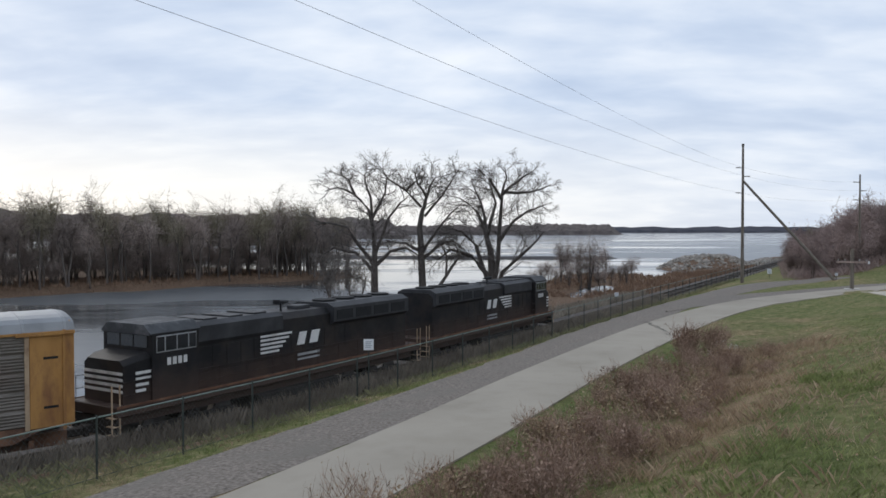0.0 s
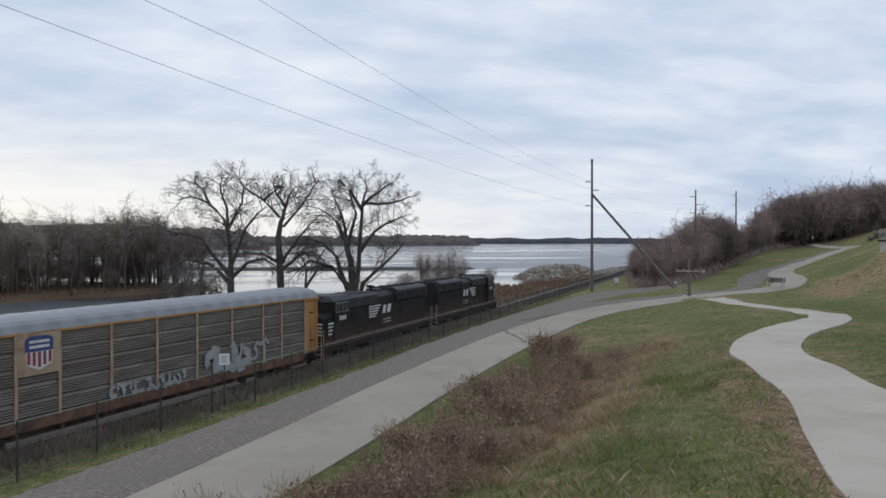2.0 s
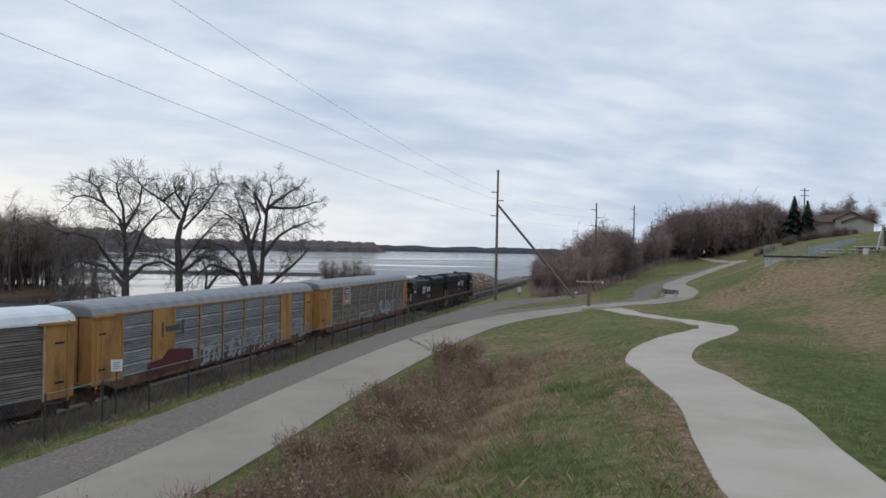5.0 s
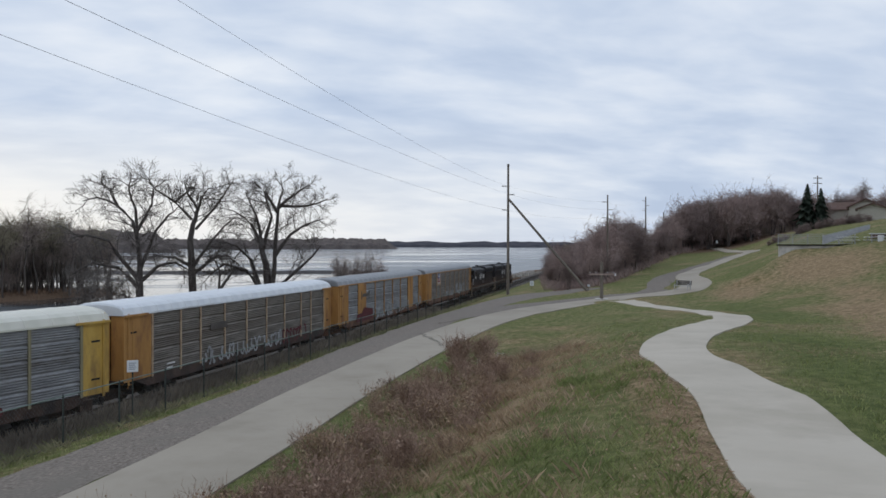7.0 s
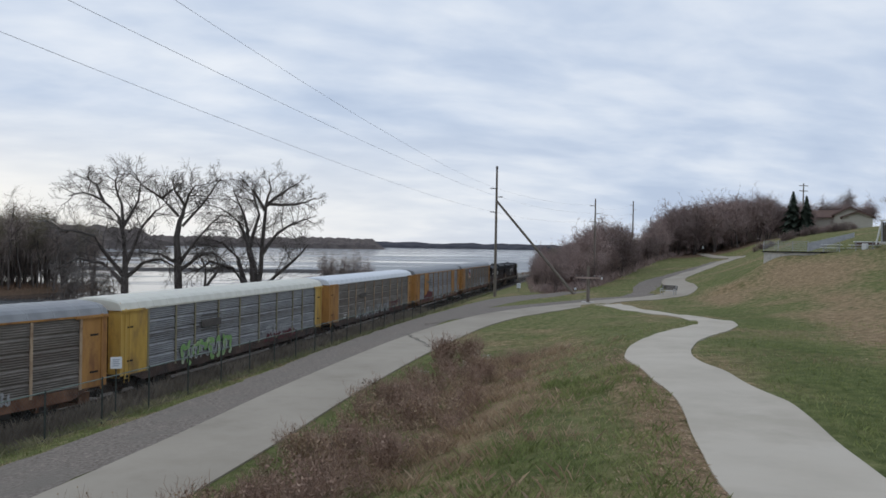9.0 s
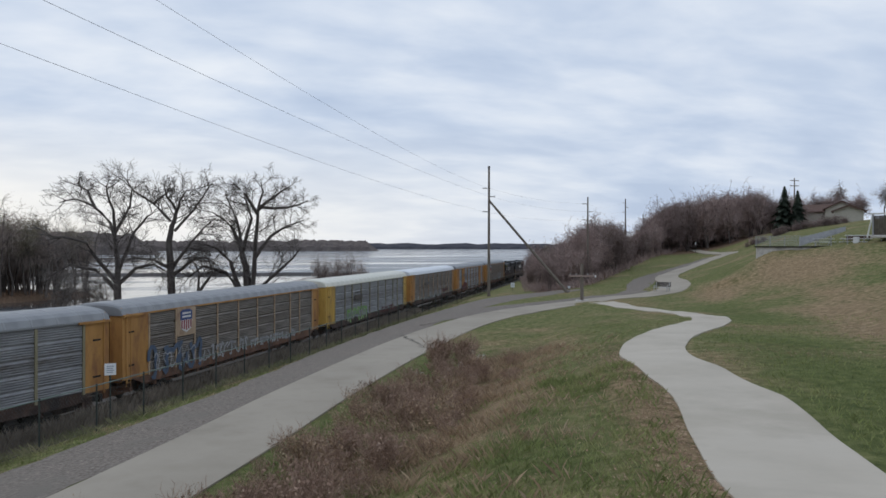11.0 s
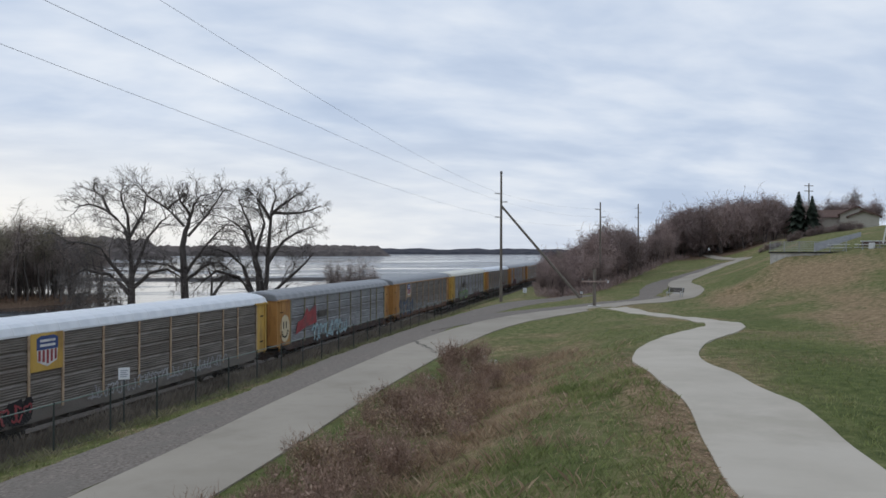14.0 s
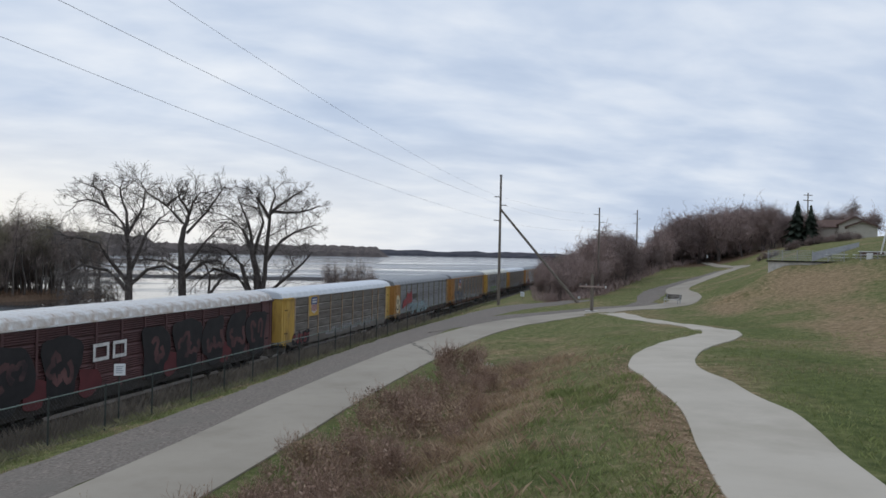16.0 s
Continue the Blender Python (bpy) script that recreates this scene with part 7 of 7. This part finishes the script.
def small_sign(az, dist, z_top, w=0.46, h=0.58, name="small_sign", label="white metal notice on a dark post"):
    at = on_land(polar(az, dist))
    s = thing(name, label, "sign", Matrix.Translation(at) @ pose(0, 0, 0, 0, 0, -az))
    top = z_top - at.z
    part("post", cylm((0, 0.03, -0.3), (0, 0.03, top - 0.02), 0.028, n=6), M["fence"], s)
    b = part("board", boxm(-w / 2, w / 2, -0.012, 0.012, top - h, top, 0.004), M["signwhite"], s)
    bm = bmesh.new()
    for k in range(4):
        box(bm, -w * 0.32, w * (0.32 - 0.1 * (k % 2)), -0.016, -0.012, top - h * (0.28 + 0.17 * k), top - h * (0.2 + 0.17 * k))
    part("lettering_bar", bm, M["signgrey"], b)


small_sign(-5.36, 33.6, 8.4 - 33.6 * math.tan(radians(7.72)), 0.42, 0.46)
small_sign(22.3, 104, 8.4 - 104 * math.tan(radians(2.55)), 0.5, 0.6)
small_sign(12.3, 86.5, 8.4 - 86.5 * math.tan(radians(4.35)), 0.4, 0.4)
small_sign(26.3, 94, 8.4 - 94 * math.tan(radians(2.75)), 0.28, 0.28)
small_sign(34.9, 158, 8.4 + 158 * math.tan(radians(0.35)), 0.22, 0.5, "trail_marker", "white trail marker where the path enters the woods")


# ---- bench on the trail ----
def bench():
    at = on_land(polar(32.65, 86), 0.06)
    b = thing("park_bench", "park bench with dark slats and pale metal frame", "bench", Matrix.Translation(at) @ pose(0, 0, 0, 0, 0, -62))
    for k in range(4):
        part("seat_slat", boxm(-0.9, 0.9, -0.25 + k * 0.13, -0.14 + k * 0.13, 0.44, 0.475, 0.005), M["bench_metal"], b)
    for k in range(4):
        part("back_slat", boxm(-0.9, 0.9, 0.27 + 0.015 * k, 0.30 + 0.015 * k, 0.54 + k * 0.12, 0.64 + k * 0.12, 0.005), M["bench_wood"], b)
    for x in (-0.75, 0.75):
        bm = bmesh.new()
        box(bm, x - 0.03, x + 0.03, -0.25, -0.19, 0, 0.62, 0.008)
        box(bm, x - 0.03, x + 0.03, 0.26, 0.33, 0, 1.0, 0.008)
        box(bm, x - 0.03, x + 0.03, -0.27, 0.33, 0.60, 0.65, 0.008)
        box(bm, x - 0.03, x + 0.03, -0.22, 0.30, 0.40, 0.44)
        part("side_frame", bm, M["bench_metal"], b)


bench()


# ---- cracked slab joint in the lower trail ----
def crack():
    verts, faces = [], []
    rng = random.Random(3)
    p0, p1 = polar(14.4, 51.3), polar(15.9, 44.5)
    n = 26
    for i in range(n + 1):
        f = i / n
        p = p0.lerp(p1, f) + Vector((rng.uniform(-1, 1), rng.uniform(-1, 1), 0)) * 0.22
        w = 0.05 * (0.3 + 1.2 * rng.random())
        z = land(p.x, p.y) + 0.085
        for s in (-1, 1):
            q = p + ALONG * w * s
            verts.append((q.x, q.y, z))
    for i in range(n):
        faces.append((2 * i, 2 * i + 1, 2 * i + 3, 2 * i + 2))
    ob = pydata("crack", verts, faces, M["dark"], lower_trail)
    ob["label"] = "dark jagged crack across the concrete"


crack()


# ---- houses and terrace on the hill ----
def house(at, yaw, w, d, wall_h, roof_h, wall_mat, label, windows=(), garage=False):
    """A gabled house: the gable faces local -y."""
    h = thing("house", label, "house", Matrix.Translation(at) @ pose(0, 0, 0, 0, 0, yaw))
    bm = bmesh.new()
    extrude_profile(bm, [(-w / 2, -0.8), (w / 2, -0.8), (w / 2, wall_h), (0, wall_h + roof_h), (-w / 2, wall_h)], -d / 2, d / 2)
    wall = part("wall", bm, M[wall_mat], h)
    e = 0.45
    k = roof_h / (w / 2)
    for s in (-1, 1):
        bm = bmesh.new()
        extrude_profile(bm, [(0, wall_h + roof_h + 0.02), (s * (w / 2 + e), wall_h - e * k + 0.02), (s * (w / 2 + e), wall_h - e * k + 0.2), (0, wall_h + roof_h + 0.2)], -d / 2 - e, d / 2 + e)
        part("roof", bm, M["shingle"], h)
        bm = bmesh.new()
        extrude_profile(bm, [(0, wall_h + roof_h - 0.06), (s * (w / 2 + e), wall_h - e * k - 0.06), (s * (w / 2 + e), wall_h - e * k + 0.21), (0, wall_h + roof_h + 0.21)], -d / 2 - e - 0.06, -d / 2 - e)
        part("bargeboard", bm, M["shingle"], h)
    for x0, x1, z0, z1 in windows:
        win = part("window", boxm(x0 - 0.08, x1 + 0.08, -d / 2 - 0.05, -d / 2 + 0.02, z0 - 0.08, z1 + 0.08), M["trim_white"], h)
        part("pane", boxm(x0, x1, -d / 2 - 0.062, -d / 2 - 0.045, z0, z1), M["glass_dark"], win)
    return h


def hill_houses():
    house(on_land(polar(44.3, 158), 0.1), -45, 4.6, 6.0, 1.8, 0.85, "siding", "beige garage with a brown gable roof on the hill")
    house(on_land(polar(43.9, 166), 0.3), -45, 5.4, 6, 2.2, 1.3, "siding", "pale gabled house wing behind the garage")
    house(on_land(polar(42.9, 173), 0.1), 45, 6.0, 8, 2.4, 1.3, "siding", "long pale house with a brown shingle roof", ((1.0, 1.9, 0.9, 1.9), (-2.4, -1.6, 0.9, 1.9)))
    house(on_land(polar(38.9, 186), -0.4), 40, 5.5, 7, 2.4, 1.3, "siding_tan", "tan house with a brown roof behind bare trees", ((0.6, 1.5, 0.9, 1.9),))
    house(on_land(polar(47.6, 175)), -40, 6.0, 8, 2.4, 1.5, "siding", "pale house with a brown roof beyond the terrace")


hill_houses()


def terrace():
    """Concrete terrace on the hill with a retaining wall, railing, tables and a shelter."""
    a, b, d = TERR_A, TERR_B, TERR_DIR
    back = Vector((-d.y, d.x, 0))
    yaw = math.degrees(math.atan2(d.y, d.x))
    top = TERR_TOP
    m = Matrix.Translation(Vector((a.x, a.y, top))) @ pose(0, 0, 0, 0, 0, yaw)
    L = (b - a).length
    t = thing("terrace", "pale concrete hillside terrace with a grey railing", "terrace", m)
    part("retaining_wall", boxm(0, L, 0, 0.3, -2.2, -0.02, 0.03), M["wall_conc"], t)
    part("retaining_wall", boxm(0, 0.3, 0.31, 7, -2.2, -0.02, 0.03), M["wall_conc"], t)
    part("slab", boxm(-0.1, L, -0.12, 7.5, -0.12, 0.0, 0.02), M["wall_conc"], t)
    part("slab_edge", boxm(-0.12, L, -0.15, -0.12, -0.12, 0.02), M["dark"], t, "dark edge band")
    for x in np.arange(0, L, 1.5):
        part("railing_post", boxm(x - 0.03, x + 0.03, -0.03, 0.03, 0, 1.08), M["rail_grey"], t)
    for z in (0.12, 0.35, 0.58, 0.81, 1.05):
        part("railing_bar", boxm(0, L * 0.52, -0.018, 0.018, z - 0.016, z + 0.016), M["rail_grey"], t)
    for k in range(46):
        part("baluster", boxm(k * 0.095 - 0.006, k * 0.095 + 0.006, -0.008, 0.008, 0.12, 1.05), M["rail_grey"], t)
    # ramp panel rising behind
    bm = bmesh.new()
    v = [bm.verts.new(c) for c in ((3.6, 2.0, 0.0), (7.6, 3.4, 1.55), (7.6, 3.5, 1.55), (3.6, 2.1, 0.0), (3.6, 2.0, 0.9), (7.6, 3.4, 2.0), (7.6, 3.5, 2.0), (3.6, 2.1, 0.9))]
    for f in ((0, 1, 5, 4), (3, 2, 6, 7), (4, 5, 6, 7), (0, 3, 7, 4), (1, 2, 6, 5), (0, 1, 2, 3)):
        bm.faces.new([v[i] for i in f])
    bmesh.ops.recalc_face_normals(bm, faces=bm.faces)
    part("ramp_rail", bm, M["rail_grey"], t)
    def on(x, y):
        return m @ Vector((x, y, 0))
    for i, (x, y) in enumerate(((6.2, 1.6), (8.4, 2.4), (9.8, 1.4))):
        tb = thing("picnic_table", "pale grey picnic table on the terrace", "table", Matrix.Translation(on(x, y)) @ pose(0, 0, 0, 0, 0, yaw + 12 * i), "picnic tables of the terrace")
        part("tabletop", boxm(-0.9, 0.9, -0.4, 0.4, 0.72, 0.77, 0.01), M["trim_white"], tb)
        for s in (-1, 1):
            part("seat", boxm(-0.9, 0.9, s * 0.65 - 0.13, s * 0.65 + 0.13, 0.43, 0.47, 0.01), M["trim_white"], tb)
            bm = bmesh.new()
            cyl(bm, (s * 0.6, -0.7, 0), (s * 0.6, 0.3, 0.73), 0.03, n=6)
            cyl(bm, (s * 0.6, 0.7, 0), (s * 0.6, -0.3, 0.73), 0.03, n=6)
            part("leg_frame", bm, M["rail_grey"], tb)
    wl = thing("planter_wall", "low dark red brick planter wall on the terrace", "planter", Matrix.Translation(on(9.9, 4.2)) @ pose(0, 0, 0, 0, 0, yaw + 4))
    part("wall", boxm(-2.4, 2.2, -0.25, 0.25, 0, 1.05, 0.02), M["shingle"], wl)
    part("coping", boxm(-2.5, 2.3, -0.32, 0.32, 1.05, 1.13, 0.01), M["trim_white"], wl, "pale coping")
    pst = thing("terrace_pillar", "short white pillar on the terrace", "pillar", Matrix.Translation(on(9.6, 0.6)) @ pose(0, 0, 0, 0, 0, yaw))
    part("shaft", boxm(-0.22, 0.22, -0.22, 0.22, 0, 0.9, 0.02), M["trim_white"], pst)
    # raised observation deck at the end
    sh = thing("viewing_shelter", "raised viewing platform with slatted guard panels", "shelter", Matrix.Translation(on(11.5, -0.4)) @ pose(0, 0, 0, 0, 0, yaw))
    part("pier", boxm(1.7, 2.9, 0.3, 1.6, -3.2, 0.8, 0.03), M["siding_tan"], sh)
    part("platform", boxm(-0.2, 6.5, -0.4, 3.6, 0.8, 1.0, 0.02), M["wall_conc"], sh)
    for k in range(5):
        x = 0.0 + k * 1.5
        part("guard_post", boxm(x - 0.06, x + 0.06, -0.36, -0.24, 1.0, 2.95), M["rail_grey"], sh)
        if k < 4:
            for j in range(10):
                part("guard_slat", boxm(x + 0.07 + j * 0.138, x + 0.19 + j * 0.138, -0.31, -0.28, 1.05, 2.85), M["wood_grey"], sh)
    part("top_rail", boxm(-0.2, 6.5, -0.45, -0.15, 2.95, 3.1, 0.01), M["trim_white"], sh, "white top rail")
    part("side_brace", cylm((-0.5, -0.3, 0.8), (-0.05, -0.3, 2.9), 0.07, n=6), M["trim_white"], sh)


terrace()


# ---- what moves: the train, drawn along the straight track ----
# seconds, plan distance of the coupler between second locomotive and first car
COUPLER = {0.0: 19.8, 0.5: 25.7, 1.0: 32.3, 2.0: 46.2, 3.5: 68.7, 4.0: 76.2, 7.0: 122.2, 8.0: 137.2, 9.0: 152.7, 11.0: 182.8, 12.5: 205.6, 13.0: 213.4, 14.0: 229.2, 15.0: 244.6, 16.0: 260.0}


def motions():
    times, places = tuple(COUPLER), tuple(COUPLER.values())
    steps = [i * 0.5 for i in range(33)]
    at = []
    for t in steps:
        if t in (0.0, 16.0):
            at.append(places[0] if t == 0 else places[-1])
        else:
            at.append(float(np.interp(t, times, places)) if t < 0.6 or t > 15.4 else curve1(times, places, t))
    for ob, d, half in train:
        walk(ob, [(t, track_pose(u + d, half)) for t, u in zip(steps, at)])


motions()
